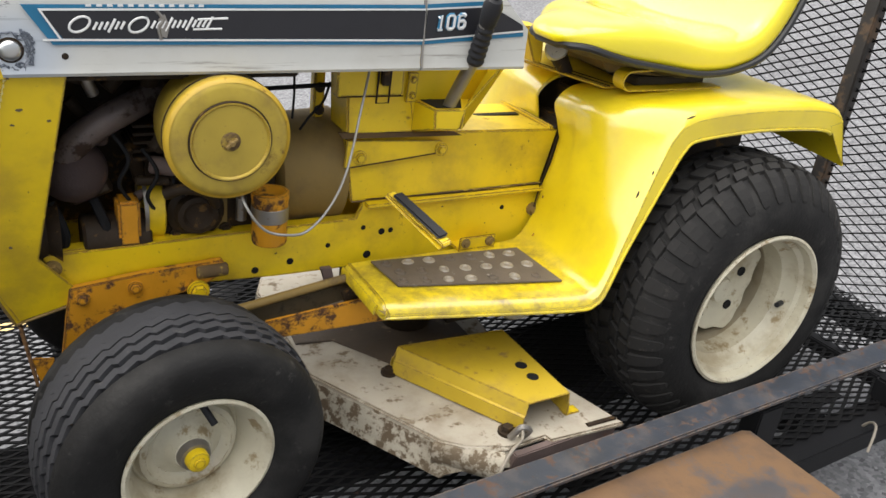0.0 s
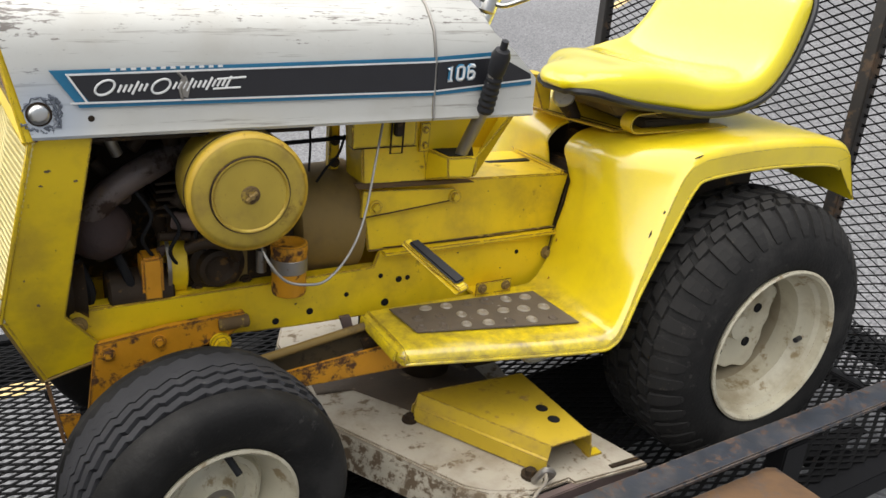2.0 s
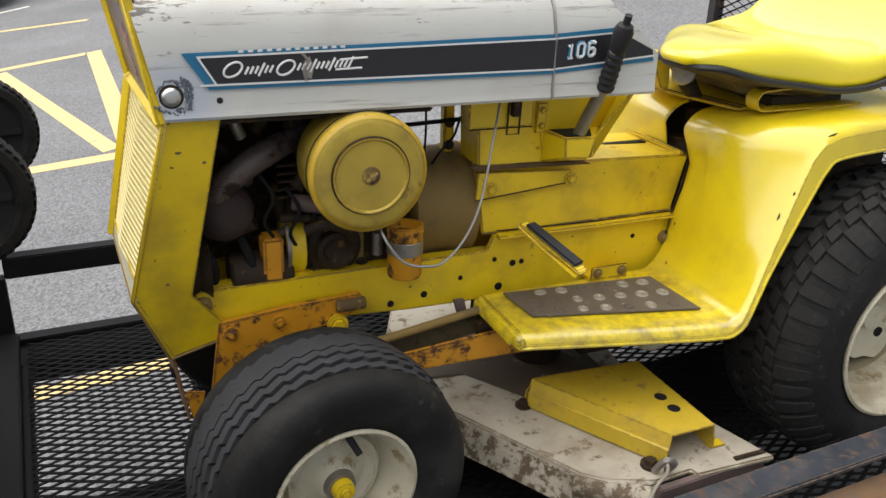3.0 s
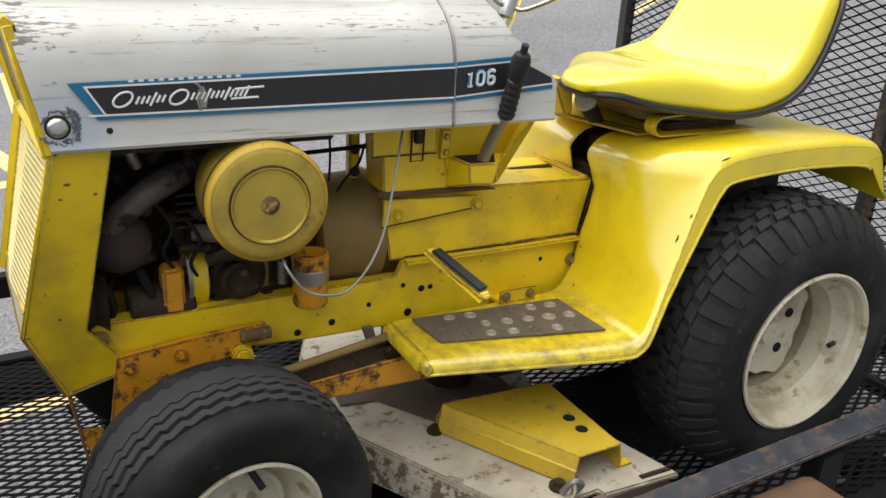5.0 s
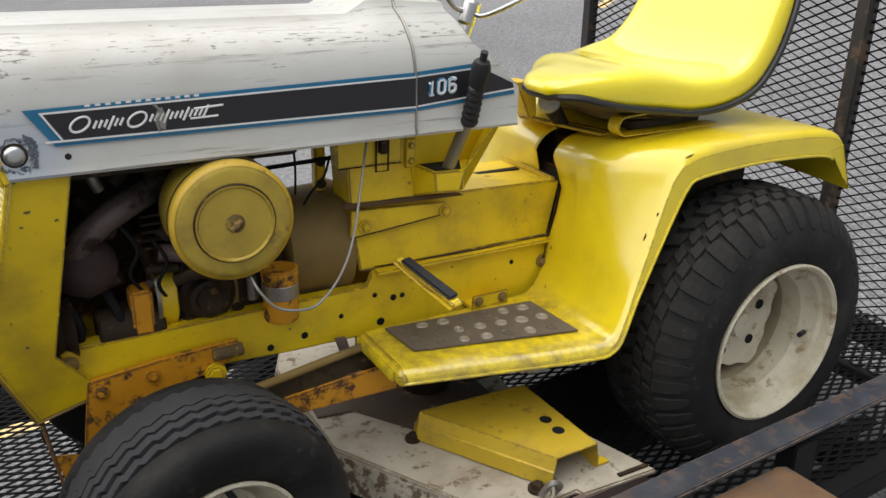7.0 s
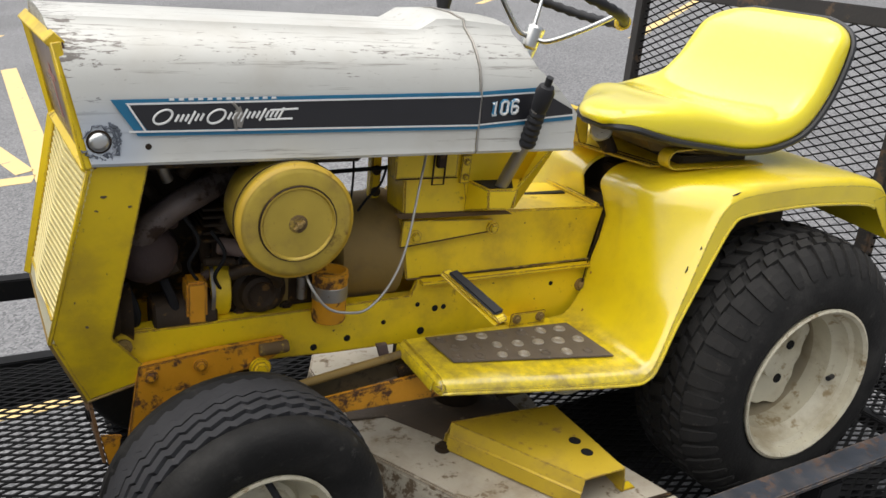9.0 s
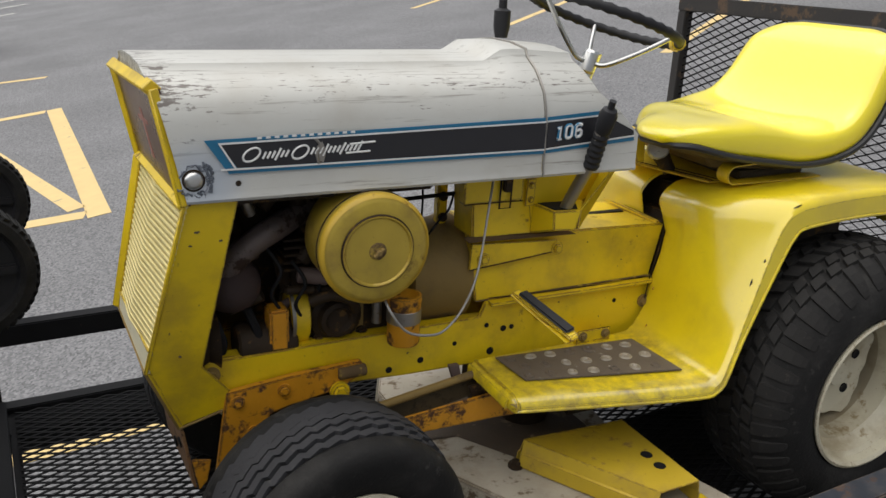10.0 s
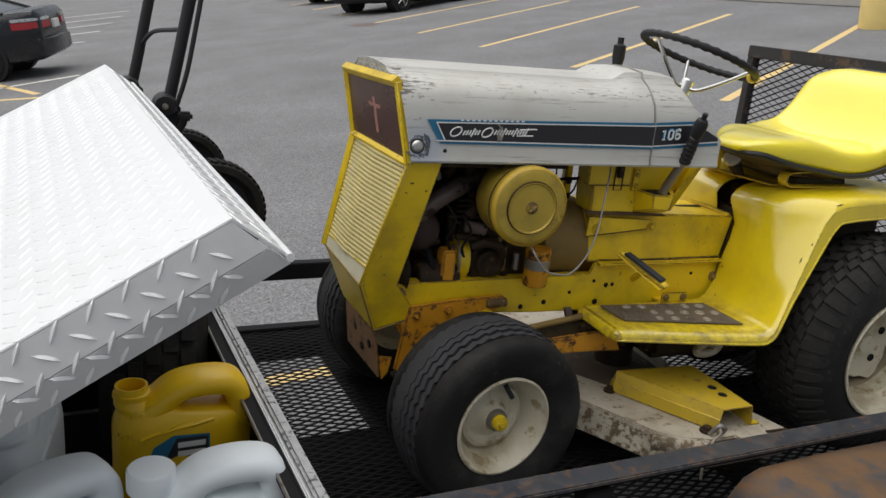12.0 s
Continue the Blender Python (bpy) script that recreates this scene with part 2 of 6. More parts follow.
DECKD = material("peeling_deck_side", (0.40, 0.36, 0.28), 0.75, vary=0.35, scale=14, second=(0.12, 0.085, 0.05), amount=0.58, patch=48, bump=0.7)
TREADM = material("dusty_tread_rubber", (0.041, 0.041, 0.044), 0.8, vary=0.4, scale=15, second=(0.075, 0.073, 0.07), amount=0.2, patch=60, bump=0.4)
TREADR = material("worn_lug_rubber", (0.022, 0.021, 0.020), 0.75, vary=0.4, scale=12, second=(0.055, 0.050, 0.043), amount=0.28, patch=50, bump=0.4)
SPECK = material("rough_tread_edge", (0.44, 0.44, 0.44), 0.45, metal=0.4, vary=0.3, scale=60, second=(0.08, 0.08, 0.08), amount=0.42, patch=75, bump=0.6, grain=90)
RIMDIRT = material("dusty_rim_barrel", (0.36, 0.31, 0.215), 0.6, vary=0.25, scale=9, second=(0.28, 0.21, 0.12), amount=0.3, patch=20, bump=0.1)
COVERM = material("dusty_cover_paint", (0.52, 0.36, 0.02), 0.55, vary=0.2, scale=9, second=(0.30, 0.19, 0.05), amount=0.29, patch=22, bump=0.1)
DIRT = material("brown_dirt", (0.12, 0.075, 0.03), 0.9, vary=0.45, scale=30, second=(0.40, 0.28, 0.04), amount=0.4, patch=24, bump=0.4)
ORANGE = material("orange_primer", (0.52, 0.34, 0.03), 0.45, vary=0.2, scale=30, second=(0.20, 0.10, 0.02), amount=0.3, patch=30, bump=0.1)
for m_, c_, a_ in ((COVERM, (0.17, 0.10, 0.03), 0.6), (YELLOW, (0.17, 0.10, 0.03), 0.72), (FENDER, (0.22, 0.15, 0.04), 0.62), (OCHRE, (0.07, 0.035, 0.02), 0.7), (AIRLID, (0.30, 0.17, 0.02), 0.6), (CREAM, (0.22, 0.14, 0.07), 0.45), (RAILM, (0.15, 0.11, 0.08), 0.55), (RUSTF, (0.14, 0.12, 0.10), 0.8), (DECKW, (0.13, 0.09, 0.05), 0.8), (JUGY, (0.30, 0.17, 0.01), 0.35)):
    worn(m_, c_, a_)
for m_, c_, s_, k_, f_ in ((COVERM, (0.25, 0.17, 0.05), 0.7, 9.0, 0.6), (YELLOW, (0.30, 0.19, 0.03), 0.55, 7.0, 0.75), (FENDER, (0.45, 0.32, 0.04), 0.4, 5.0, 0.35), (DECKW, (0.19, 0.145, 0.09), 0.85, 6.0, 0.6), (DECKD, (0.12, 0.09, 0.055), 0.8, 12.0, 0.7), (CREAM, (0.27, 0.205, 0.11), 0.75, 8.0, 0.5), (AIRLID, (0.22, 0.14, 0.04), 0.75, 12.0, 0.5), (WHITE, (0.40, 0.37, 0.31), 0.4, 6.0, 0.35), (RUBBER, (0.042, 0.040, 0.037), 0.7, 9.0, 0.3), (DULL, (0.12, 0.08, 0.03), 0.7, 9.0, 0.4), (RUSTF, (0.07, 0.045, 0.03), 0.8, 9.0, 0.6), (RAILM, (0.10, 0.085, 0.075), 0.5, 18.0, 0.5), (RIMDIRT, (0.20, 0.15, 0.08), 0.8, 7.0, 0.4), (ALU, (0.5, 0.5, 0.49), 0.35, 5.0, 0.0)):
    grimy(m_, c_, s_, k_, speck=f_)
def dirt_shade(m, color, z0, z1):
    """Patchy brown on the level footrests: dirt, with shade put into the colour by height."""
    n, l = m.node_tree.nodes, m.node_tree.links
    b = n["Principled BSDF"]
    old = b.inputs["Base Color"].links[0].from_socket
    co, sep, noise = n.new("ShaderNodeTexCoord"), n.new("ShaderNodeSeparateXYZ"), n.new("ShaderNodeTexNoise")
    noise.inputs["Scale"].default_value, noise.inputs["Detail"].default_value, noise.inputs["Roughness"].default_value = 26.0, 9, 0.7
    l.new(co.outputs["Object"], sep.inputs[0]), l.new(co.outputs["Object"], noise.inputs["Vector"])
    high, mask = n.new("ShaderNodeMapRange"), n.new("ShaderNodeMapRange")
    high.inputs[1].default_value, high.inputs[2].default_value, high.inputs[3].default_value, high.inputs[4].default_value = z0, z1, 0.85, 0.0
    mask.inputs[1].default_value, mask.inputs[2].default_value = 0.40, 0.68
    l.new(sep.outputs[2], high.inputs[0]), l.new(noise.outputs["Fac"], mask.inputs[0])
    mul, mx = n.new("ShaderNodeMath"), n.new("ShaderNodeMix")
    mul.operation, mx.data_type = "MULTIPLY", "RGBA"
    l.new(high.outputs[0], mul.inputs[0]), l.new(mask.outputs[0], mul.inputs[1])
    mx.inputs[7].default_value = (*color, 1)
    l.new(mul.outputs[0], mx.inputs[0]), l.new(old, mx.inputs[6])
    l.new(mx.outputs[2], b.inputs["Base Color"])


dirt_shade(FENDER, (0.20, 0.14, 0.045), 0.352, 0.372)
for m_ in (VINYL, FENDER):
    m_.node_tree.nodes["Principled BSDF"].inputs["Coat IOR"].default_value = 1.7
for m_, k_ in ((RUBBER, 0.2), (TREADM, 0.2), (TREADR, 0.2), (BLACK, 0.1), (MESHM, 0.1), (GREASE, 0.2), (PLASTIC, 0.22)):
    m_.node_tree.nodes["Principled BSDF"].inputs["Specular IOR Level"].default_value = k_


# ---- building helpers ----
def thing(name, label, category, group="", m=Matrix(), base=True):
    ob = new(name)
    ob.matrix_basis = (BASE if base else Matrix()) @ m
    ob.empty_display_size = 0.1
    return tagged(ob, label, category, group)


def part(name, bm, mat, parent, label="", smooth=True):
    me = bpy.data.meshes.new(name)
    bmesh.ops.recalc_face_normals(bm, faces=bm.faces)
    bm.to_mesh(me)
    bm.free()
    me.materials.append(mat)
    if smooth:
        me.polygons.foreach_set("use_smooth", [True] * len(me.polygons))
        me.set_sharp_from_angle(angle=radians(38))
    ob = new(name, me)
    ob.parent = parent
    return tagged(ob, label) if label else ob


def bevelled(bm, width, seg=2, angle=30):
    es = [e for e in bm.edges if len(e.link_faces) == 2 and e.calc_face_angle(0) > radians(angle)]
    if es and width > 0:
        bmesh.ops.bevel(bm, geom=es, offset=width, segments=seg, affect="EDGES", clamp_overlap=True)
    return bm


def add_box(bm, x0, x1, y0, y1, z0, z1, m=None):
    r = bmesh.ops.create_cube(bm, size=1.0)
    mm = (m or Matrix()) @ Matrix.Translation(((x0 + x1) / 2, (y0 + y1) / 2, (z0 + z1) / 2)) @ Matrix.Diagonal((abs(x1 - x0), abs(y1 - y0), abs(z1 - z0), 1))
    bmesh.ops.transform(bm, matrix=mm, verts=r["verts"])
    return bm


def box(x0, x1, y0, y1, z0, z1, bevel=0.003, m=None):
    return bevelled(add_box(bmesh.new(), x0, x1, y0, y1, z0, z1, m), bevel)


def along(p, q):
    p, q = Vector(p), Vector(q)
    return Matrix.Translation(p) @ (q - p).to_track_quat("Z", "Y").to_matrix().to_4x4(), (q - p).length


def add_rod(bm, p, q, r, seg=12, r2=None):
    m, d = along(p, q)
    bmesh.ops.create_cone(bm, cap_ends=True, segments=seg, radius1=r, radius2=r if r2 is None else r2, depth=d, matrix=m @ Matrix.Translation((0, 0, d / 2)))
    return bm


def rod(p, q, r, seg=12, bevel=0.0, r2=None):
    return bevelled(add_rod(bmesh.new(), p, q, r, seg, r2), bevel, 1, 50)


def add_lathe(bm, profile, m=None, seg=40, closed=False):
    """Turns (radius, height) pairs about the z axis of m."""
    rings = []
    m = m or Matrix()
    for r, h in profile:
        rings.append([bm.verts.new(m @ Vector((r * math.cos(2 * math.pi * i / seg), r * math.sin(2 * math.pi * i / seg), h))) for i in range(seg)] if r > 1e-6 else [bm.verts.new(m @ Vector((0, 0, h)))])
    pairs = list(zip(rings, rings[1:])) + ([(rings[-1], rings[0])] if closed else [])
    for a, b in pairs:
        for i in range(seg):
            j = (i + 1) % seg
            q = [a[i % len(a)], a[j % len(a)], b[j % len(b)], b[i % len(b)]]
            q = [v for k, v in enumerate(q) if v not in q[:k]]
            if len(q) > 2:
                bm.faces.new(q)
    return bm


def lathe(profile, m=None, seg=40, closed=False):
    return add_lathe(bmesh.new(), profile, m, seg, closed)


def add_tube(bm, pts, r, seg=8, cyclic=False):
    pts = [Vector(p) for p in pts]
    n = len(pts)
    rings, up = [], None
    for i, p in enumerate(pts):
        a, b = (pts[i - 1], pts[(i + 1) % n]) if cyclic else (pts[max(i - 1, 0)], pts[min(i + 1, n - 1)])
        d = (b - a).normalized()
        if up is None:
            up = d.orthogonal().normalized()
        up = (up - d * up.dot(d)).normalized()
        s = d.cross(up)
        rr = r[i] if isinstance(r, (list, tuple)) else r
        rings.append([bm.verts.new(p + (up * math.cos(2 * math.pi * k / seg) + s * math.sin(2 * math.pi * k / seg)) * rr) for k in range(seg)])
    for i in range(n if cyclic else n - 1):
        a, b = rings[i], rings[(i + 1) % n]
        for k in range(seg):
            bm.faces.new((a[k], a[(k + 1) % seg], b[(k + 1) % seg], b[k]))
    if not cyclic:
        bm.faces.new(rings[0][::-1]), bm.faces.new(rings[-1])
    return bm


def tube(pts, r, seg=8, cyclic=False):
    return add_tube(bmesh.new(), pts, r, seg, cyclic)


def curve(pts, steps=8):
    """A smooth line through the points."""
    pts = [Vector(p) for p in pts]
    out = []
    for i in range(len(pts) - 1):
        p0, p1, p2, p3 = pts[max(i - 1, 0)], pts[i], pts[i + 1], pts[min(i + 2, len(pts) - 1)]
        for k in range(steps):
            t = k / steps
            out.append(0.5 * (2 * p1 + (p2 - p0) * t + (2 * p0 - 5 * p1 + 4 * p2 - p3) * t * t + (3 * p1 - p0 - 3 * p2 + p3) * t ** 3))
    return out + [pts[-1]]


def add_prism(bm, a, b):
    """A solid between two like outlines of points."""
    va, vb = [bm.verts.new(p) for p in a], [bm.verts.new(p) for p in b]
    bm.faces.new(va), bm.faces.new(vb[::-1])
    for i in range(len(va)):
        j = (i + 1) % len(va)
        bm.faces.new((va[i], vb[i], vb[j], va[j]))
    return bm


def prism(a, b, bevel=0.002, seg=2):
    bm = add_prism(bmesh.new(), a, b)
    bmesh.ops.recalc_face_normals(bm, faces=bm.faces)
    return bevelled(bm, bevel, seg)


def plate(outline, y0, y1, bevel=0.002):
    """A plate cut to an outline of (x, z), from y0 to y1."""
    return prism([(x, y0, z) for x, z in outline], [(x, y1, z) for x, z in outline], bevel)


def add_loft(bm, sections, cap=True, ring=True):
    rows = [[bm.verts.new(p) for p in s] for s in sections]
    n = len(rows[0])
    for a, b in zip(rows, rows[1:]):
        for i in range(n if ring else n - 1):
            j = (i + 1) % n
            bm.faces.new((a[i], a[j], b[j], b[i]))
    if cap and ring:
        bm.faces.new(rows[0][::-1]), bm.faces.new(rows[-1])
    return bm


def shell(sections, thick, ring=False):
    """A sheet through the sections, with thickness."""
    bm = add_loft(bmesh.new(), sections, False, ring)
    bmesh.ops.recalc_face_normals(bm, faces=bm.faces)
    bmesh.ops.solidify(bm, geom=bm.faces[:], thickness=thick)
    return bm


def bolt(parent, at, way, r=0.009, mat=None, name="bolt"):
    m, _ = along(at, Vector(at) + Vector(way))
    bm = bmesh.new()
    add_lathe(bm, [(0, 0.4 * r), (r * 1.5, 0.35 * r), (r * 1.5, -0.002)], m, 14)
    add_lathe(bm, [(0, 1.1 * r), (r * 0.85, 1.1 * r), (r, 0.85 * r), (r, 0)], m, 6)
    return part(name, bm, mat or STEEL, parent)


def hole(parent, at, way, r, name="bolt_hole"):
    """A drilled hole as a flush black disc, its inner shade put into colour."""
    m, _ = along(at, Vector(at) + Vector(way))
    return part(name, lathe([(0, 0.0004), (r, 0.0004), (r * 1.1, 0.0002), (r * 1.1, -0.003)], m, 14), BLACK, parent)


def blot(parent, at, u, v, size, mat, stretch=1.0, name="paint_chip", thick=0.0006):
    """An irregular flat patch on the plane spanned by u and v: chipped paint or caked dirt."""
    u, v, at = Vector(u).normalized(), Vector(v).normalized(), Vector(at)
    n = u.cross(v).normalized()
    ring = []
    for k in range(11):
        a = 2 * math.pi * k / 11
        r = size * random.uniform(0.55, 1.15)
        ring.append(at + u * r * stretch * math.cos(a) + v * r * math.sin(a))
    return part(name, prism([p - n * thick for p in ring], [p + n * thick for p in ring], 0), mat, parent, smooth=False)


def smooth_rows(rows, steps=4):
    pts = [np.array(r) for r in rows]
    out = []
    for i in range(len(pts) - 1):
        p0, p1, p2, p3 = pts[max(i - 1, 0)], pts[i], pts[i + 1], pts[min(i + 2, len(pts) - 1)]
        for k in range(steps):
            t = k / steps
            out.append(0.5 * (2 * p1 + (p2 - p0) * t + (2 * p0 - 5 * p1 + 4 * p2 - p3) * t * t + (3 * p1 - p0 - 3 * p2 + p3) * t ** 3))
    return out + [pts[-1]]


# ---- garden tractor ----
tractor = thing("garden_tractor", "worn yellow garden tractor with white hood, standing on the trailer", "tractor")


def wheel(name, m, tyre_r, rim_r, width, rear, label):
    """A wheel whose outer face looks along -y of m, its rim edge in the plane y = 0."""
    hub = new(name)
    hub.parent = tractor
    hub.matrix_basis = m
    turn = Matrix.Rotation(radians(90), 4, "X")  # local z of the profile points to -y
    w = width
    s = tyre_r - rim_r
    if rear:
        prof = [(rim_r - 0.004, 0.0), (rim_r + 0.006, 0.008), (0.195, 0.011), (0.215, 0.009), (0.236, 0.001), (0.254, -0.012), (0.267, -0.027), (0.274, -0.040), (0.278, -0.060), (0.279, -0.104)]
        full = prof + [(r, -0.208 - h) for r, h in reversed(prof[:-1])]
    else:
        outer = []
        for a in range(0, 11):
            k = a / 10
            ang = math.pi * (0.04 + 0.96 * k)
            outer.append((rim_r + 0.004 + s * 0.93 * math.sin(ang / 2) ** 0.85, 0.012 + 0.012 * math.sin(ang) - w * 0.14 * k ** 3))
        prof = [(rim_r - 0.004, 0.0), (rim_r + 0.008, 0.010)] + outer[1:]
        crown = [(tyre_r - 0.016, -w * 0.20), (tyre_r - 0.010, -w * 0.42), (tyre_r - 0.010, -w * 0.55), (tyre_r - 0.016, -w * 0.78)]
        full = prof + crown + [(r, -w * 0.96 - h) for r, h in reversed(prof)]
    part("tyre", lathe(full, turn, 72, True), RUBBER, hub, "worn black rubber tyre")
    bm = bmesh.new()
    if rear:
        # turf tread: long shoulder lugs with rounded ends, staggered blocks between them
        n = 42
        pitch = 2 * math.pi / n
        hs = [h for r, h in prof[2:]]
        rs = [r for r, h in prof[2:]]

        def at(h, lift):
            m_ = h if h > -0.104 else -0.208 - h
            r = float(np.interp(-m_, [-q for q in hs], rs))
            up = min(1.0, max(0.25, (-m_ + 0.006) / 0.04))
            return r + lift * up, h + (lift * (1 - up) if h > -0.104 else -lift * (1 - up))

        def lug(a0, stations):
            rows_ = []
            for h, off, half, lift in stations:
                q = []
                for sg, li in ((-1, -0.006), (-0.86, lift), (0.86, lift), (1, -0.006)):
                    r, hh = at(h, li)
                    a = a0 + (off + sg * half) * pitch
                    q.append(turn @ Vector((r * math.cos(a), r * math.sin(a), hh)))
                rows_.append(q)
            add_loft(bm, rows_)

        for i in range(n):
            a0 = i * pitch
            lug(a0, [(0.004, 0.06, 0.10, 0.0003), (0.002, 0.06, 0.24, 0.0025), (-0.004, 0.06, 0.32, 0.0045), (-0.014, 0.04, 0.35, 0.0062), (-0.026, 0.02, 0.36, 0.0072), (-0.038, 0.0, 0.34, 0.0078)])
            for h0, h1, sh, ln in ((-0.041, -0.060, 0.47, 0.10), (-0.064, -0.084, 0.95, 0.14), (-0.088, -0.118, 0.45, -0.14), (-0.122, -0.142, 0.95, 0.14), (-0.146, -0.166, 0.45, -0.10)):
                lug(a0 + sh * pitch, [(h0, ln, 0.37, 0.0078), (h1, -ln, 0.37, 0.0078)])
            lug(a0, [(-0.170, 0.0, 0.34, 0.0076), (-0.185, 0.04, 0.33, 0.006), (-0.203, 0.06, 0.25, 0.004)])
    else:
        rows, n = 6, 168
        for j in range(rows):
            h0 = -w * (0.115 + 0.72 * j / rows)
            hw = w * 0.72 / rows * 0.40
            ring = []
            for i in range(n):
                a = 2 * math.pi * i / n
                z = (-0.0036, -0.0012, 0.0012, 0.0036)[i % 4]
                edge = 0.0075 * (abs(j - 2.5) / 2.5) ** 2
                rr = tyre_r + 0.0055 - edge
                ring.append([turn @ Vector((q * math.cos(a), q * math.sin(a), h0 - hw + hv + z)) for q, hv in ((rr - 0.016, hw), (rr, hw), (rr, -hw), (rr - 0.016, -hw))])
            add_loft(bm, [[bm_p for bm_p in s] for s in ring + ring[:1]], False, False)
    part("tread", bm, TREADR if rear else TREADM, hub, smooth=False)
    f = 0.010 if rear else 0.008
    if rear:
        rimp = [(rim_r - 0.004, 0.002), (rim_r, 0.006), (rim_r + 0.001, 0.011), (rim_r - 0.004, 0.013), (rim_r - 0.010, 0.008), (rim_r - 0.012, -0.010), (rim_r - 0.020, -0.017), (rim_r - 0.023, -0.036), (rim_r - 0.034, -0.047), (rim_r - 0.037, -0.09), (rim_r - 0.037, -0.165), (rim_r - 0.028, -0.185), (rim_r - 0.03, -0.190)]
    else:
        rimp = [(rim_r - 0.004, 0.002), (rim_r, 0.005), (rim_r + 0.001, 0.009), (rim_r - 0.004, 0.011), (rim_r - 0.010, 0.005), (rim_r - 0.014, -0.014), (rim_r - 0.020, -0.020), (rim_r - 0.024, -0.044), (rim_r - 0.030, -0.058), (0.077, -0.056), (0.072, -0.042), (0.064, -0.039), (0.058, -0.049), (0.052, -0.052), (0.038, -0.046), (0.033, -0.038), (0.027, -0.026), (0.0, -0.026)]
    cut = 9 if rear else 8
    rim = part("rim", lathe(rimp[:cut + 1], turn, 56), CREAM, hub, "cream painted steel rim")
    part("rim_barrel", lathe(rimp[cut:], turn, 56), RIMDIRT if rear else CREAM, hub)
    back_p = [(rim_r, -w * 0.92), (rim_r - 0.02, -w * 0.88), (rim_r - 0.03, -w * 0.82), (0.03, -w * 0.80 - (0.02 if rear else 0)), (0, -w * 0.80 - (0.02 if rear else 0))]
    part("rim_back", lathe(back_p, turn, 40), CREAM, hub)
    if rear:
        # bolted centre disc with a bent edge
        n = 80
        secs = []
        for k, h in ((0.0, -0.096), (0.45, -0.096), (0.93, -0.096), (0.965, -0.0945), (0.99, -0.0965), (1.0, -0.104), (1.01, -0.132)):
            row = []
            for i in range(n):
                a = 2 * math.pi * i / n
                rr = min(0.122, 0.097 / max(abs(math.cos(a + 0.20)), abs(math.sin(a + 0.20)))) + 0.0030 * math.cos(12 * a)
                row.append(turn @ Vector((max(k, 0.02) * rr * math.cos(a), max(k, 0.02) * rr * math.sin(a), h)))
            secs.append(row)
        part("wheel_disc", shell(secs, 0.004, True), CREAM, hub)
        part("brake_drum", lathe([(0, -0.150), (0.075, -0.150), (0.08, -0.156), (0.08, -0.20)], turn, 32), GREASE, hub)
        for i in range(5):
            a = 2 * math.pi * (i + 0.35) / 5
            c = turn @ Vector((0.066 * math.cos(a), 0.066 * math.sin(a), -0.096))
            part("lug_hole", lathe([(0, 0.001), (0.0085, 0.001), (0.0105, 0.0025), (0.0105, 0.0)], Matrix.Translation(c) @ turn, 14), BLACK, hub)
        part("hub_nut", lathe([(0, 0.02), (0.025, 0.018), (0.03, 0.0), (0.03, -0.01)], Matrix.Translation(turn @ Vector((0, 0, -0.096))) @ turn, 20), CREAM, hub)
        va = radians(-12)
        c = turn @ Vector((0.124 * math.cos(va), 0.124 * math.sin(va), -0.032))
        part("valve_stem", rod(c + Vector((0.012, 0.002, 0)), c + Vector((-0.012, -0.006, 0.003)), 0.0055, 10), PLASTIC, hub)
    else:
        part("hub_cap", lathe([(0, 0.004), (0.007, 0.004), (0.008, 0.0), (0.0155, -0.001), (0.017, -0.005), (0.017, -0.02), (0.0165, -0.05)], turn, 24), YELLOW, hub, "small yellow hub cap")
        part("bearing_ring", lathe([(0.0172, -0.014), (0.0222, -0.014), (0.0235, -0.018), (0.0255, -0.028), (0.026, -0.035)], turn, 24), STEEL, hub)
        va = radians(78)
        c = turn @ Vector((0.078 * math.cos(va), 0.078 * math.sin(va), -0.03))
        part("valve_stem", rod(c, c + Vector((0.012, -0.016, -0.026)), 0.0055, 10), PLASTIC, hub)
        part("weight_clip", box(-0.006, 0.004, -0.004, 0.0, 0.0, 0.014, 0.001, Matrix.Translation(turn @ Vector((-0.045, 0.075, -0.03)))), STEEL, hub)
    return tagged(hub, label)


REAR_R, FRONT_R = 0.286, 0.200
wheel("rear_wheel", pose(1.067, -0.375, 0.286), REAR_R, 0.163, 0.205, True, "rear wheel with chunky black tyre and cream rim")
wheel("rear_wheel", pose(1.067, 0.375, 0.286, 0, 0, 180), REAR_R, 0.163, 0.205, True, "rear wheel with chunky black tyre and cream rim")
wheel("front_wheel", pose(0, -0.342, 0.2, 0, 0, 6.65), FRONT_R, 0.111, 0.150, False, "front wheel with ribbed black tyre and cream rim")
wheel("front_wheel", pose(-0.022, 0.420, 0.2, 0, 0, 186.65), FRONT_R, 0.111, 0.150, False, "front wheel with ribbed black tyre and cream rim")
part("rear_axle", rod((1.067, -0.26, 0.286), (1.067, 0.26, 0.286), 0.04, 20), GREASE, tractor)
part("transaxle", box(0.95, 1.2, -0.12, 0.12, 0.17, 0.42, 0.02), GREASE, tractor)

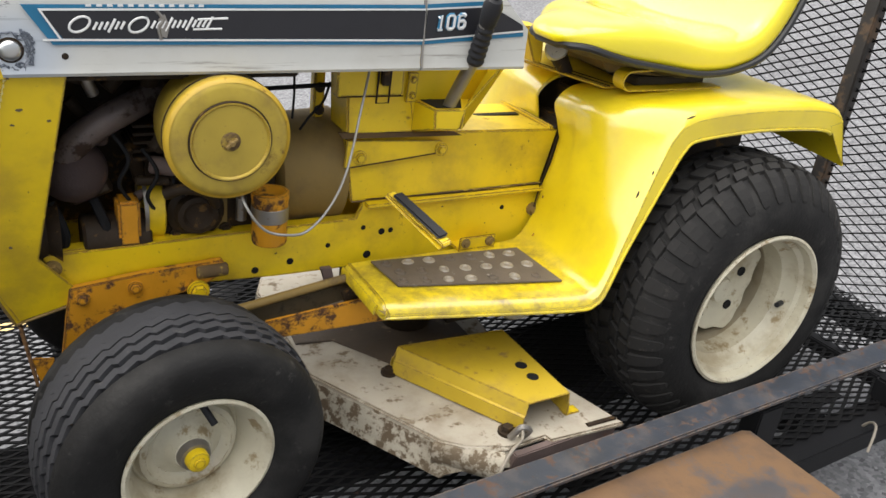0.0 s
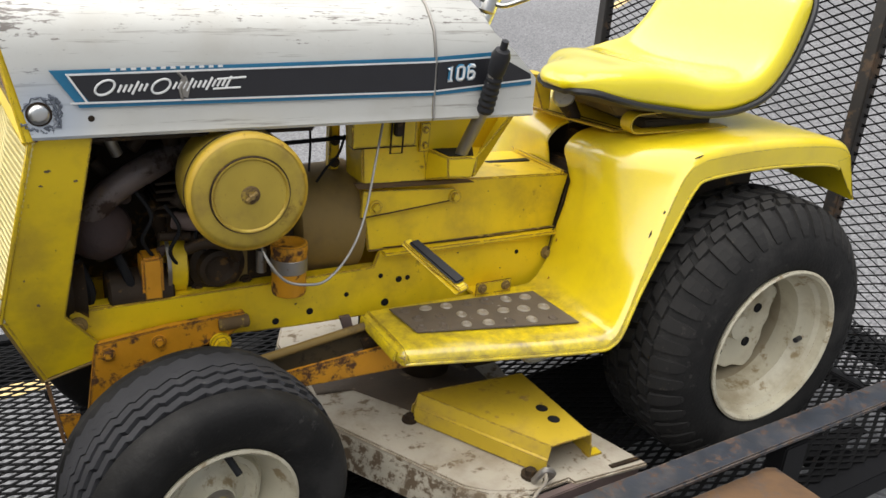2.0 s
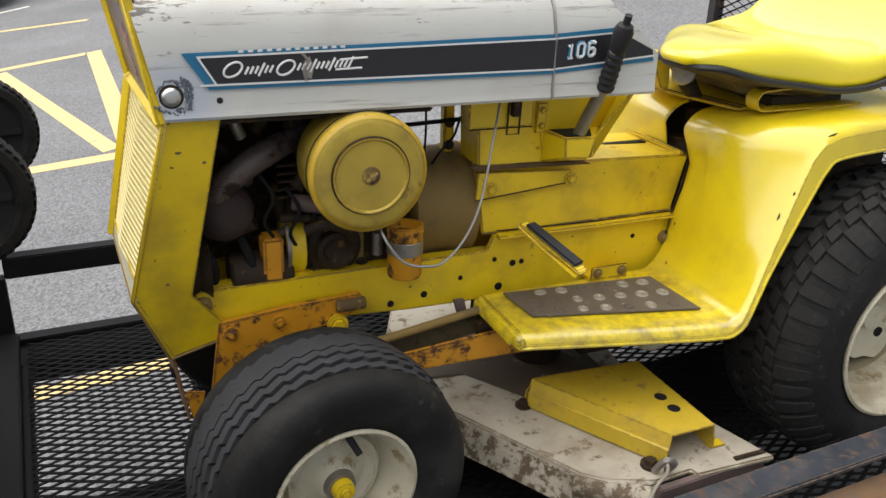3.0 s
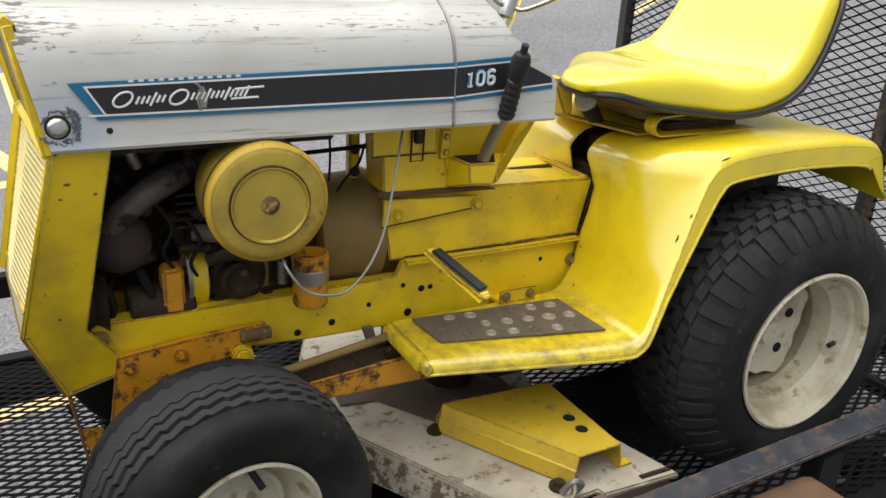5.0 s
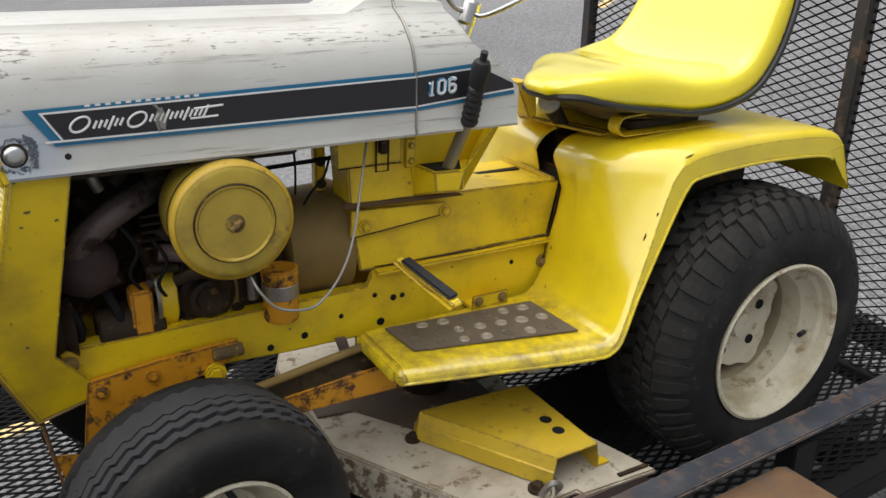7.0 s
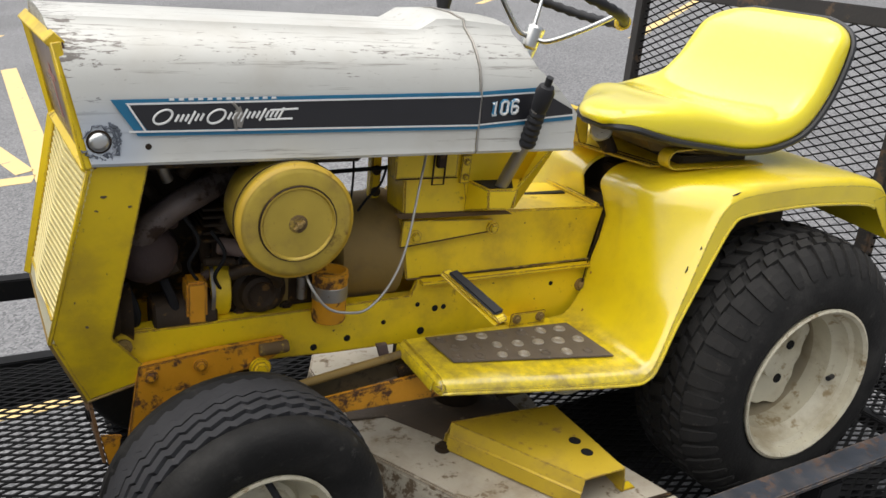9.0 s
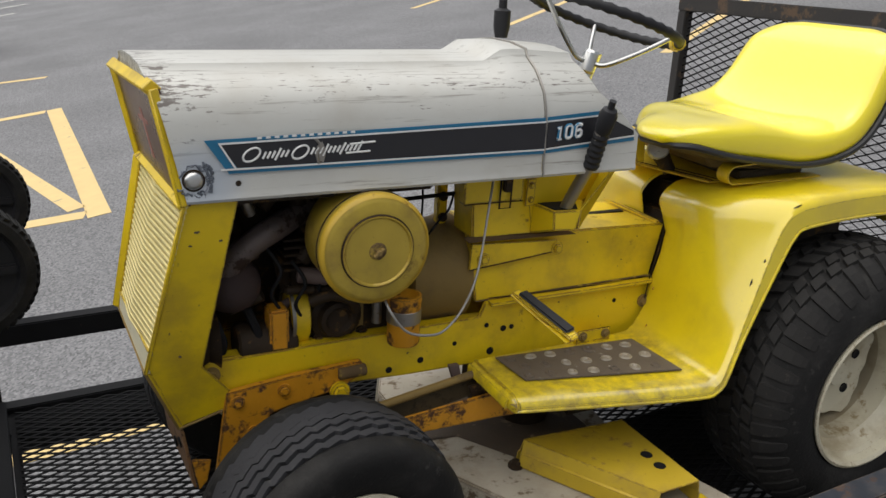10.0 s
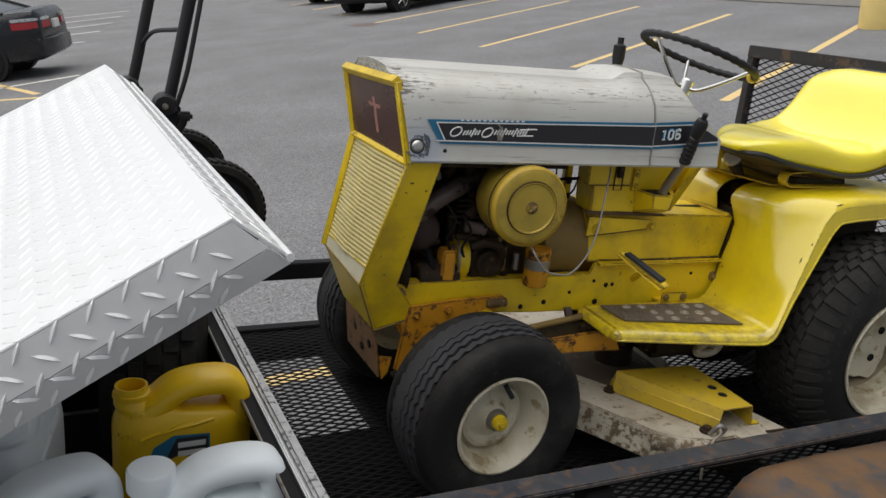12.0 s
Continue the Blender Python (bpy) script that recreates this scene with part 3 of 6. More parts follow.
# hood: a pressed sheet with a rounded shoulder and a raised middle panel
def hood_section(x, lift=0.0, drop=0.0, lean=0.0):
    half = [(-0.150, 0.716), (-0.166, 0.7165), (-0.1685, 0.721), (-0.1655, 0.731), (-0.1645, 0.78), (-0.160, 0.825), (-0.151, 0.852), (-0.138, 0.868), (-0.118, 0.880 + lift * 0.4), (-0.088, 0.890 + lift * 0.8), (-0.082, 0.898 + lift), (-0.03, 0.904 + lift)]
    pts = [Vector((x - lean * (z - 0.72), y, z - drop)) for y, z in half]
    return pts + [Vector((p.x, -p.y, p.z)) for p in reversed(pts)]


hood = part("hood", shell([hood_section(x, lf, 0, ln) for x, lf, ln in ((-0.187, 0, 0.2), (-0.183, 0, 0.2), (0.0, 0, 0.1), (0.2, 0, 0.0), (0.308, 0.0, 0.0), (0.316, 0.004, 0.0), (0.340, 0.018, 0.0), (0.36, 0.019, 0.0), (0.386, 0.018, 0.0))], 0.003), WHITE, tractor, "scratched white sheet metal hood")
for v in hood.data.vertices:
    v.co.x -= 0.022 * max(0.0, (v.co.y + 0.165) / 0.33) * max(0.0, min(1.0, (-0.15 - v.co.x) / 0.03))
cowl_rows = []
for k in range(7):
    row = hood_section(0.0, 0.018 - 0.006 * k / 6)
    for p in row:
        back = 0.580 - 0.085 * min(1.0, max(0.0, (p.z - 0.790) / 0.065)) - 0.018 * min(1.0, max(0.0, (p.z - 0.855) / 0.05))
        p.x = 0.389 + (back - 0.389) * k / 6
    cowl_rows.append(row)
cowl = part("dash_cowl", shell(cowl_rows, 0.003), WHITE, tractor, "white dash cowl behind the hood")
part("cowl_back", box(0.450, 0.456, -0.135, 0.135, 0.74, 0.865, 0.002), BLACK, tractor)

# side stripe decals: thin films on the near side of hood and cowl
def film(name, outline, mat, parent, y=-0.1655, thick=0.0008):
    return part(name, prism([(x, y, z) for x, z in outline], [(x, y - thick, z) for x, z in outline], 0), mat, parent, smooth=False)


part("decal_panel", prism([(-0.160, -0.1660, 0.805), (-0.128, -0.1662, 0.757), (0.386, -0.1662, 0.757), (0.386, -0.1635, 0.816)], [(-0.160, -0.1672, 0.805), (-0.128, -0.1677, 0.757), (0.386, -0.1677, 0.757), (0.386, -0.1650, 0.816)], 0), BLUE, hood, "faded blue decal border", False)
film("decal_black_band", [(-0.139, 0.7985), (-0.116, 0.7650), (0.386, 0.7655), (0.386, 0.8085)], DECALK, hood, -0.1676)
for za, zb in ((0.7985, 0.8085), (0.762, 0.7625)):
    film("decal_line", [(-0.139, za), (0.386, zb), (0.386, zb + 0.0025), (-0.139, za + 0.0025)], DECALW, hood, -0.1685)
film("decal_line", [(-0.142, 0.801), (-0.119, 0.762), (-0.1160, 0.762), (-0.139, 0.801)], DECALW, hood, -0.1687)
film("decal_blue_stripe", [(0.39, 0.811), (0.390, 0.817), (0.497, 0.824), (0.503, 0.818)], BLUE, cowl, -0.1650)
film("decal_line", [(0.39, 0.8085), (0.39, 0.811), (0.503, 0.818), (0.505, 0.8155)], DECALW, cowl, -0.1652)
film("decal_black_band", [(0.39, 0.7655), (0.39, 0.8085), (0.506, 0.8155), (0.566, 0.788), (0.568, 0.780)], DECALK, cowl, -0.1668)
film("decal_line", [(0.39, 0.763), (0.39, 0.7655), (0.569, 0.780), (0.569, 0.777)], DECALW, cowl, -0.1668)
film("decal_blue_stripe", [(0.39, 0.757), (0.39, 0.763), (0.569, 0.777), (0.571, 0.770)], BLUE, cowl, -0.1655)


# model number: block digits with a pale outline
FLAT = Matrix.Diagonal((1, 0.12, 1, 1))
for x0, ways in ((0.4085, (((0.000, 0.017), (0.004, 0.0205), (0.004, 0.0)), ((0.000, 0.0), (0.008, 0.0)))), (0.4245, (((0.003, 0.0), (0.0, 0.003), (0.0, 0.0175), (0.003, 0.0205), (0.0085, 0.0205), (0.0115, 0.0175), (0.0115, 0.003), (0.0085, 0.0), (0.003, 0.0)),)), (0.4435, (((0.0115, 0.0185), (0.0085, 0.0205), (0.003, 0.0205), (0.0, 0.0175), (0.0, 0.003), (0.003, 0.0), (0.0085, 0.0), (0.0115, 0.003), (0.0115, 0.009), (0.0085, 0.0115), (0.0, 0.0110)),))):
    for deep, mat, r in ((-0.1682, BLUE, 0.0036), (-0.1688, DECALW, 0.0031), (-0.1694, DECALK, 0.0010)):
        bm = bmesh.new()
        for way in ways:
            add_tube(bm, [FLAT @ Vector((x0 + u + 0.05 * v, deep / 0.12, 0.7805 + v + 0.055 * (x0 + u - 0.4085))) for u, v in way], r, 6)
        part("model_number", bm, mat, cowl)

# maker's script as plain strokes: flowing white bars
def stroke(pts, r=0.0016):
    part("emblem_stroke", tube(curve([(x, -0.1688, z) for x, z in pts], 5), r, 6), DECALW, hood)


def mark(x, z, h, lean=0.55, r=0.0017):
    """A slanted bar, one plain mark of the emblem."""
    stroke([(x - lean * h / 2, z - h / 2), (x, z), (x + lean * h / 2, z + h / 2)], r)


for x0, tall in ((-0.096, 3), (-0.026, 6)):
    stroke([(x0 + 0.011 * math.cos(q) + 0.005 * math.sin(q), 0.7825 + 0.0095 * math.sin(q)) for q in [2 * math.pi * k / 12 for k in range(13)]])
    for k in range(2 * tall):
        x = x0 + 0.018 + 0.0065 * k
        mark(x, 0.780 + 0.035 * (x + 0.1), 0.017 if k % 4 == 3 else 0.0095)
stroke([(0.048, 0.7905), (0.068, 0.7915), (0.088, 0.7925)])
stroke([(0.042, 0.7775), (0.060, 0.7780), (0.080, 0.7785)])
part("emblem_scar", tube(curve([(-0.004, -0.1690, 0.801), (0.004, -0.1690, 0.790), (-0.002, -0.1690, 0.780), (0.001, -0.1690, 0.764)]), 0.0022, 6), STEEL, hood)
for i in range(12):
    film("decal_fleck", [(-0.088 + 0.0125 * i, 0.8042 + 0.00022 * i), (-0.081 + 0.0125 * i, 0.8043 + 0.00022 * i), (-0.0815 + 0.0125 * i, 0.8072 + 0.00022 * i), (-0.0875 + 0.0125 * i, 0.8071 + 0.00022 * i)], DECALW, hood, -0.1682)
part("hood_seam", tube([p + Vector((0.0015, -0.0012 if p.y < 0 else 0.0012, 0.001)) for p in hood_section(0.3865, 0.018)[2:]], 0.0022, 6), STEEL, hood, "dull metal seam between hood and cowl")
part("side_mark", prism([(0.006, -0.1695, 0.797), (0.012, -0.1695, 0.782), (0.008, -0.1695, 0.766), (0.002, -0.1695, 0.768), (-0.002, -0.1695, 0.79)], [(0.006, -0.1700, 0.797), (0.012, -0.1700, 0.782), (0.008, -0.1700, 0.766), (0.002, -0.1700, 0.768), (-0.002, -0.1700, 0.79)], 0), STEEL, hood)
part("marker_lamp", lathe([(0, 0.0075), (0.007, 0.0070), (0.0115, 0.0045), (0.0130, 0.0020), (0.0132, 0)], pose(-0.176, -0.165, 0.750, 90, 0, 0), 28), CHROME, hood, "dull chrome hood button")
part("button_seat", lathe([(0.0132, 0.0012), (0.0152, 0.0014), (0.0158, 0)], pose(-0.176, -0.165, 0.750, 90, 0, 0), 28), GREASE, hood)
# lifted, cracked paint in a ragged ring round the button
FLAKE = material("cracked_paint_edge", (0.11, 0.125, 0.15), 0.7, vary=0.4, scale=60, second=(0.36, 0.38, 0.42), amount=0.4, patch=90, bump=0.3)
random.seed(5)
for r0, a0, a1 in ((0.0195, -0.6, 2.9), (0.0235, -1.2, 1.3), (0.0225, 3.6, 5.2), (0.0265, 4.3, 6.2), (0.0195, 5.0, 6.6), (0.0275, 0.3, 1.1)):
    ring = []
    for k in range(15):
        a = a0 + (a1 - a0) * k / 14
        r = r0 + random.uniform(-0.0032, 0.0032)
        ring.append((-0.176 + r * math.cos(a), -0.1653, max(0.7235, 0.750 + r * math.sin(a))))
    part("paint_flake", tube(ring, [random.uniform(0.0007, 0.0026) for _ in ring], 5), FLAKE, hood)
part("screw", lathe([(0, 0.002), (0.004, 0.001), (0.005, -0.001)], pose(-0.115, -0.165, 0.742, 90, 0, 0), 10), GREASE, hood)

# grille housing: two side panels, bezel and perforated grille
def side_panel(sign):
    inner = lambda x, z: (x, sign * (0.158 - max(0.0, 0.72 - z) * 0.225 + 0.0), z)
    outl = [(-0.188, 0.716), (-0.250, 0.445), (-0.205, 0.312), (-0.128, 0.335), (-0.119, 0.365), (-0.166, 0.427), (-0.114, 0.716)]
    a = [inner(x, z) for x, z in outl]
    b = [(x, y - sign * 0.006, z) for x, y, z in a]
    return prism(a, b, 0.0015)


grille = part("grille_housing", side_panel(-1), YELLOW, tractor, "chipped yellow grille housing")
part("side_panel", side_panel(1), YELLOW, grille)
FAR = 0.165
def bar(a, b, r=0.006):
    return part("bezel_bar", bevelled(add_rod(bmesh.new(), a, b, r, 4), 0.0015, 1, 20), YELLOW, grille)


TL, TR = (-0.240, FAR, 0.866), (-0.219, -0.140, 0.872)
ML, MR = (-0.211, FAR, 0.715), (-0.190, -0.158, 0.712)
BL, BR = (-0.262, FAR, 0.472), (-0.246, -0.103, 0.474)
CL, CR = (-0.266, FAR, 0.443), (-0.252, -0.0915, 0.430)
for a, b, r in ((TL, TR, 0.013), (TL, ML, 0.009), (TR, MR, 0.009), (ML, MR, 0.010), (ML, CL, 0.011), (MR, CR, 0.0045), (BL, BR, 0.003)):
    bar(a, b, r)
part("lamp_panel", prism([TL, TR, MR, ML], [(p[0] + 0.01, p[1], p[2]) for p in (TL, TR, MR, ML)], 0), SMOKE, grille, "dark lamp panel")
PALE = material("pale_worn_paint", (0.70, 0.66, 0.48), 0.55, vary=0.2, scale=12, second=(0.2, 0.15, 0.07), amount=0.3, patch=22, bump=0.15)
part("grille_chin", prism([BL, BR, CR, CL], [(p[0] + 0.008, p[1], p[2]) for p in (BL, BR, CR, CL)], 0.001), PALE, grille, "scuffed pale lower chin")
part("chin_underside", prism([CL, CR, (-0.206, -0.068, 0.312), (-0.215, FAR - 0.01, 0.312)], [(p[0] + 0.008, p[1], p[2]) for p in (CL, CR, (-0.206, -0.068, 0.312), (-0.215, FAR - 0.01, 0.312))], 0.001), YELLOW, grille)
part("chin_edge", tube([CL, CR, (-0.206, -0.069, 0.311), (-0.13, -0.071, 0.333)], 0.0025, 6), DULL, grille)
REDM = material("faded_red_mark", (0.36, 0.17, 0.14), 0.5, vary=0.2, bump=0.05)
def on_panel(u, v, out=0.0):
    """A point on the lamp panel, u across from the far side, v down from the top."""
    p = Vector(TL).lerp(Vector(TR), u).lerp(Vector(ML).lerp(Vector(MR), u), v)
    return p - Vector((out, 0, 0))


for u0, u1, v0, v1 in ((0.50, 0.545, 0.30, 0.78), (0.41, 0.63, 0.385, 0.43)):
    corners = ((u0, v0), (u1, v0), (u1, v1), (u0, v1))
    part("lamp_mark", prism([on_panel(u, v, -0.002) for u, v in corners], [on_panel(u, v, 0.0012) for u, v in corners], 0), REDM, grille, smooth=False)
front_edge = [v + Vector((0.001 - 0.022 * max(0.0, (v.y + 0.165) / 0.33), 0, -0.002)) for v in hood_section(-0.187, 0, 0, 0.2)[7:-7]]
part("hood_front", prism(front_edge, [v + Vector((0.004, 0, 0)) for v in front_edge], 0), WHITE, hood)
# perforated grille sheet: upright and level wires
bm = bmesh.new()
vML, vMR, vBL, vBR = (Vector(p) + Vector((0.004, 0, 0)) for p in (ML, MR, BL, BR))
for i in range(27):
    t = i / 26
    p, q = vML.lerp(vBL, t), vMR.lerp(vBR, t)
    mid = p.lerp(q, 0.5) + Vector((-0.008, 0, 0))
    add_tube(bm, [p, mid, q], 0.0027, 4)
for i in range(44):
    t = i / 43
    add_tube(bm, [vML.lerp(vMR, t) + Vector((-0.008 * (1 - abs(2 * t - 1)), 0, 0)), vBL.lerp(vBR, t) + Vector((-0.008 * (1 - abs(2 * t - 1)), 0, 0))], 0.0010, 4)
part("grille_mesh", bm, material("pale_yellow_grille", (0.80, 0.70, 0.34), 0.45, vary=0.12, bump=0.05), grille, "pale yellow perforated grille", False)
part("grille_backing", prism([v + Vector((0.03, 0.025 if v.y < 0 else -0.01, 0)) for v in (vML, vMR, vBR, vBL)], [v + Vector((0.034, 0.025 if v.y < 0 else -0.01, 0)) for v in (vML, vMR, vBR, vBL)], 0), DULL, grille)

# frame rails
RAIL = [(-0.165, 0.418), (0.345, 0.424), (0.36, 0.46), (0.74, 0.452), (0.752, 0.435), (0.748, 0.36), (0.728, 0.338), (0.55, 0.326), (0.20, 0.330), (-0.12, 0.345)]
frame_rail = part("frame_rail", plate(RAIL, -0.062, -0.052), YELLOW, tractor, "yellow steel frame rail with bolt holes")
part("frame_rail", plate(RAIL, 0.062, 0.052), YELLOW, tractor)
part("frame_flange", box(-0.16, 0.36, -0.056, -0.030, 0.414, 0.420, 0.001), YELLOW, frame_rail)
for x, z, r in ((0.164, 0.347, 0.0058), (0.226, 0.356, 0.0058), (0.295, 0.378, 0.0042), (0.361, 0.405, 0.0042), (0.398, 0.393, 0.0058), (0.416, 0.394, 0.0046), (0.372, 0.350, 0.007), (0.655, 0.415, 0.0042)):
    hole(frame_rail, (x, -0.0625, z), (0, -1, 0), r)
for x, z in ((-0.148, 0.396), (0.728, 0.405)):
    bolt(frame_rail, (x, -0.064, z), (0, -1, 0), 0.009, DULL)
part("foot_tab", box(0.545, 0.625, -0.10, -0.096, 0.352, 0.378, 0.002), YELLOW, frame_rail)
for x in (0.558, 0.611):
    bolt(frame_rail, (x, -0.10, 0.366), (0, -1, 0), 0.0065, DULL)
part("foot_tab_foot", box(0.545, 0.625, -0.10, -0.06, 0.348, 0.354, 0.001), YELLOW, frame_rail)

# front axle hanger plate, rusty
part("axle_bracket", plate([(-0.129, 0.368), (-0.02, 0.380), (0.104, 0.386), (0.108, 0.366), (0.068, 0.340), (-0.029, 0.324), (-0.058, 0.316), (-0.118, 0.205), (-0.153, 0.215)], -0.085, -0.070), OCHRE, tractor, "rusty orange axle bracket")
part("bracket_foot", box(-0.155, -0.085, -0.085, -0.06, 0.195, 0.204, 0.002), GREASE, tractor)
for x, z in ((-0.112, 0.350), (-0.088, 0.290), (-0.035, 0.358)):
    bolt(tractor, (x, -0.086, z), (0, -1, 0), 0.0075, OCHRE)
part("bracket_boss", rod((0.06, -0.086, 0.37), (0.11, -0.088, 0.372), 0.011, 12, 0.002), DIRT, tractor)
bolt(tractor, (0.062, -0.088, 0.338), (0, -1, 0), 0.012, YELLOW, "yellow_bolt")
RUSTPLATE = material("orange_rusted_plate", (0.22, 0.115, 0.045), 0.7, vary=0.4, scale=18, second=(0.07, 0.04, 0.025), amount=0.42, patch=24, bump=0.4)
part("front_crossmember", prism([(-0.203, -0.072, 0.305), (-0.188, -0.072, 0.195), (-0.200, 0.14, 0.195), (-0.212, 0.14, 0.305)], [(-0.198, -0.072, 0.305), (-0.183, -0.072, 0.195), (-0.195, 0.14, 0.195), (-0.207, 0.14, 0.305)], 0.001), RUSTPLATE, tractor, "rusty front cross member with holes")
for y, z in ((-0.03, 0.262), (0.02, 0.235), (0.07, 0.265)):
    hole(tractor, (-0.2005 - 0.02 * (z - 0.25) - 0.055 * (y + 0.07) * 0.6, y, z), (-1, -0.05, -0.14), 0.009)
part("crossmember_end", prism([(-0.190, -0.075, 0.250), (-0.158, -0.075, 0.244), (-0.166, -0.075, 0.205), (-0.180, -0.075, 0.190)], [(-0.190, -0.070, 0.250), (-0.158, -0.070, 0.244), (-0.166, -0.070, 0.205), (-0.180, -0.070, 0.190)], 0.001), OCHRE, tractor)
part("front_axle", box(-0.035, 0.035, -0.26, 0.33, 0.165, 0.215, 0.01), OCHRE, tractor)
part("axle_pivot", box(-0.06, 0.06, -0.06, 0.06, 0.2, 0.36, 0.01), GREASE, tractor)
part("tie_rod", rod((0.05, -0.22, 0.23), (0.05, 0.22, 0.23), 0.009), STEEL, tractor)
part("steering_link", rod((-0.03, -0.12, 0.325), (0.1, -0.15, 0.28), 0.012), YELLOW, tractor)
part("lift_rod", rod((0.06, -0.11, 0.295), (0.42, -0.10, 0.345), 0.0075), DULL, tractor)
part("lift_arm", plate([(0.16, 0.285), (0.34, 0.30), (0.40, 0.285), (0.42, 0.245), (0.36, 0.248), (0.17, 0.250)], -0.135, -0.125), OCHRE, tractor, "rusty yellow mower lift arm")

# engine under the hood
EXHAUST = material("sooty_exhaust_steel", (0.15, 0.12, 0.11), 0.5, metal=0.35, vary=0.5, scale=26, second=(0.05, 0.03, 0.022), amount=0.48, patch=24, bump=0.3)
engine = part("engine_block", box(0.0, 0.22, -0.03, 0.09, 0.40, 0.62, 0.015), GREASE, tractor, "oily single cylinder engine")
part("muffler", lathe([(0, 0.05), (0.022, 0.048), (0.038, 0.038), (0.047, 0.018), (0.049, 0.0), (0.047, -0.02), (0.038, -0.045), (0, -0.05)], pose(-0.105, -0.02, 0.535, 78, 0, 12), 32), material("sooty_muffler", (0.045, 0.028, 0.026), 0.8, vary=0.4, scale=20, second=(0.10, 0.055, 0.04), amount=0.3, patch=22, bump=0.4), engine, "rusty round muffler")
part("exhaust_pipe", tube(curve([(-0.118, -0.04, 0.555), (-0.100, -0.05, 0.588), (-0.065, -0.05, 0.615), (-0.02, -0.04, 0.636), (0.06, 0.02, 0.655)]), 0.021, 16), EXHAUST, engine, "bent rusty exhaust pipe")
for hx in (-0.16, -0.135, -0.075):
    part("hose", tube(curve([(hx, -0.03, 0.40), (hx + 0.01, -0.045, 0.44), (hx - 0.005, -0.03, 0.49)]), 0.008, 8), BLACK, engine)
for hx, hz in ((-0.05, 0.60), (-0.01, 0.575), (0.03, 0.60)):
    part("wire", tube(curve([(hx, -0.055, hz), (hx + 0.018, -0.07, hz - 0.035), (hx + 0.004, -0.062, hz - 0.075), (hx + 0.02, -0.05, hz - 0.11)]), 0.0032, 6), BLACK, engine)
part("intake_elbow", tube(curve([(0.02, -0.06, 0.50), (0.05, -0.072, 0.512), (0.085, -0.07, 0.50), (0.10, -0.06, 0.475)]), 0.010, 10), GREASE, engine)
part("pale_pipe", tube(curve([(-0.085, -0.03, 0.705), (-0.080, -0.04, 0.68), (-0.07, -0.035, 0.655)]), 0.009, 10), STEEL, engine)
part("starter", rod((-0.10, -0.02, 0.42), (0.0, -0.02, 0.42), 0.04, 20, 0.004), GREASE, engine)
part("coil_box", box(-0.050, -0.017, -0.062, -0.02, 0.418, 0.492, 0.004), OCHRE, engine, "rusty yellow ignition box")
part("coil_bracket", box(-0.056, 0.028, -0.060, -0.02, 0.410, 0.418, 0.001), BLACK, engine)
part("generator_band", lathe([(0.043, -0.015), (0.047, -0.013), (0.047, 0.013), (0.043, 0.015), (0.02, 0.015), (0.02, -0.015)], pose(0.008, -0.015, 0.462, 0, 90, 0) @ Matrix.Diagonal((1.08, 0.9, 1, 1)), 28, True), YELLOW, engine)
part("band_strap", lathe([(0.048, -0.018), (0.050, -0.018), (0.050, -0.012), (0.048, -0.012)], pose(0.008, -0.015, 0.462, 0, 90, 0) @ Matrix.Diagonal((1.08, 0.9, 1, 1)), 28, True), STEEL, engine)
part("band_bar", rod((-0.022, -0.055, 0.524), (0.028, -0.055, 0.520), 0.0075, 10, 0.002), GREASE, engine)
part("crankcase_cover", lathe([(0, 0.012), (0.018, 0.014), (0.024, 0.022), (0.032, 0.020), (0.036, 0.008), (0.046, 0.004), (0.050, -0.01)], pose(0.072, -0.035, 0.456, 90, 0, 0), 28), GREASE, engine)
part("crankcase_plate", box(0.032, 0.130, -0.034, -0.02, 0.41, 0.52, 0.006), DULL, engine)
for cx_, cz_ in ((0.04, 0.505), (0.118, 0.50), (0.04, 0.42), (0.12, 0.42)):
    bolt(engine, (cx_, -0.036, cz_), (0, -1, 0), 0.007, GREASE)
part("cylinder_fin", box(-0.02, 0.14, -0.045, 0.08, 0.565, 0.569, 0.001), GREASE, engine)
for cz_ in (0.552, 0.578, 0.591, 0.604):
    part("cylinder_fin", box(-0.02, 0.14, -0.045, 0.08, cz_, cz_ + 0.004, 0.001), GREASE, engine)
part("manifold", rod((0.0, -0.05, 0.548), (0.05, -0.06, 0.540), 0.014, 12, 0.003), RUSTPIPE, engine)
random.seed(21)
for k in range(22):
    cx_, cy_, cz_ = random.uniform(-0.10, 0.13), random.uniform(-0.035, 0.0), random.uniform(0.43, 0.69)
    d_ = Vector((random.uniform(-1, 1), random.uniform(-0.5, 0.2), random.uniform(-1, 1))).normalized() * random.uniform(0.012, 0.034)
    part("engine_fitting", rod(Vector((cx_, cy_, cz_)) - d_, Vector((cx_, cy_, cz_)) + d_, random.uniform(0.006, 0.017), random.choice((6, 8, 12)), 0.0015), GREASE if k % 4 else RUSTPIPE, engine)
part("governor_arm", rod((0.02, -0.05, 0.515), (0.085, -0.055, 0.515), 0.008), GREASE, engine)
part("breather", rod((0.143, -0.05, 0.44), (0.143, -0.05, 0.48), 0.009), STEEL, engine)
part("belt_pulley", lathe([(0.02, -0.02), (0.055, -0.018), (0.045, 0), (0.055, 0.018), (0.02, 0.02)], pose(-0.15, -0.02, 0.44, 0, 90, 0), 30), GREASE, engine)
# added dark plates that keep light out of the bay from behind and above
part("bay_backing", box(-0.17, 0.205, 0.09, 0.12, 0.40, 0.74, 0.01), GREASE, tractor)
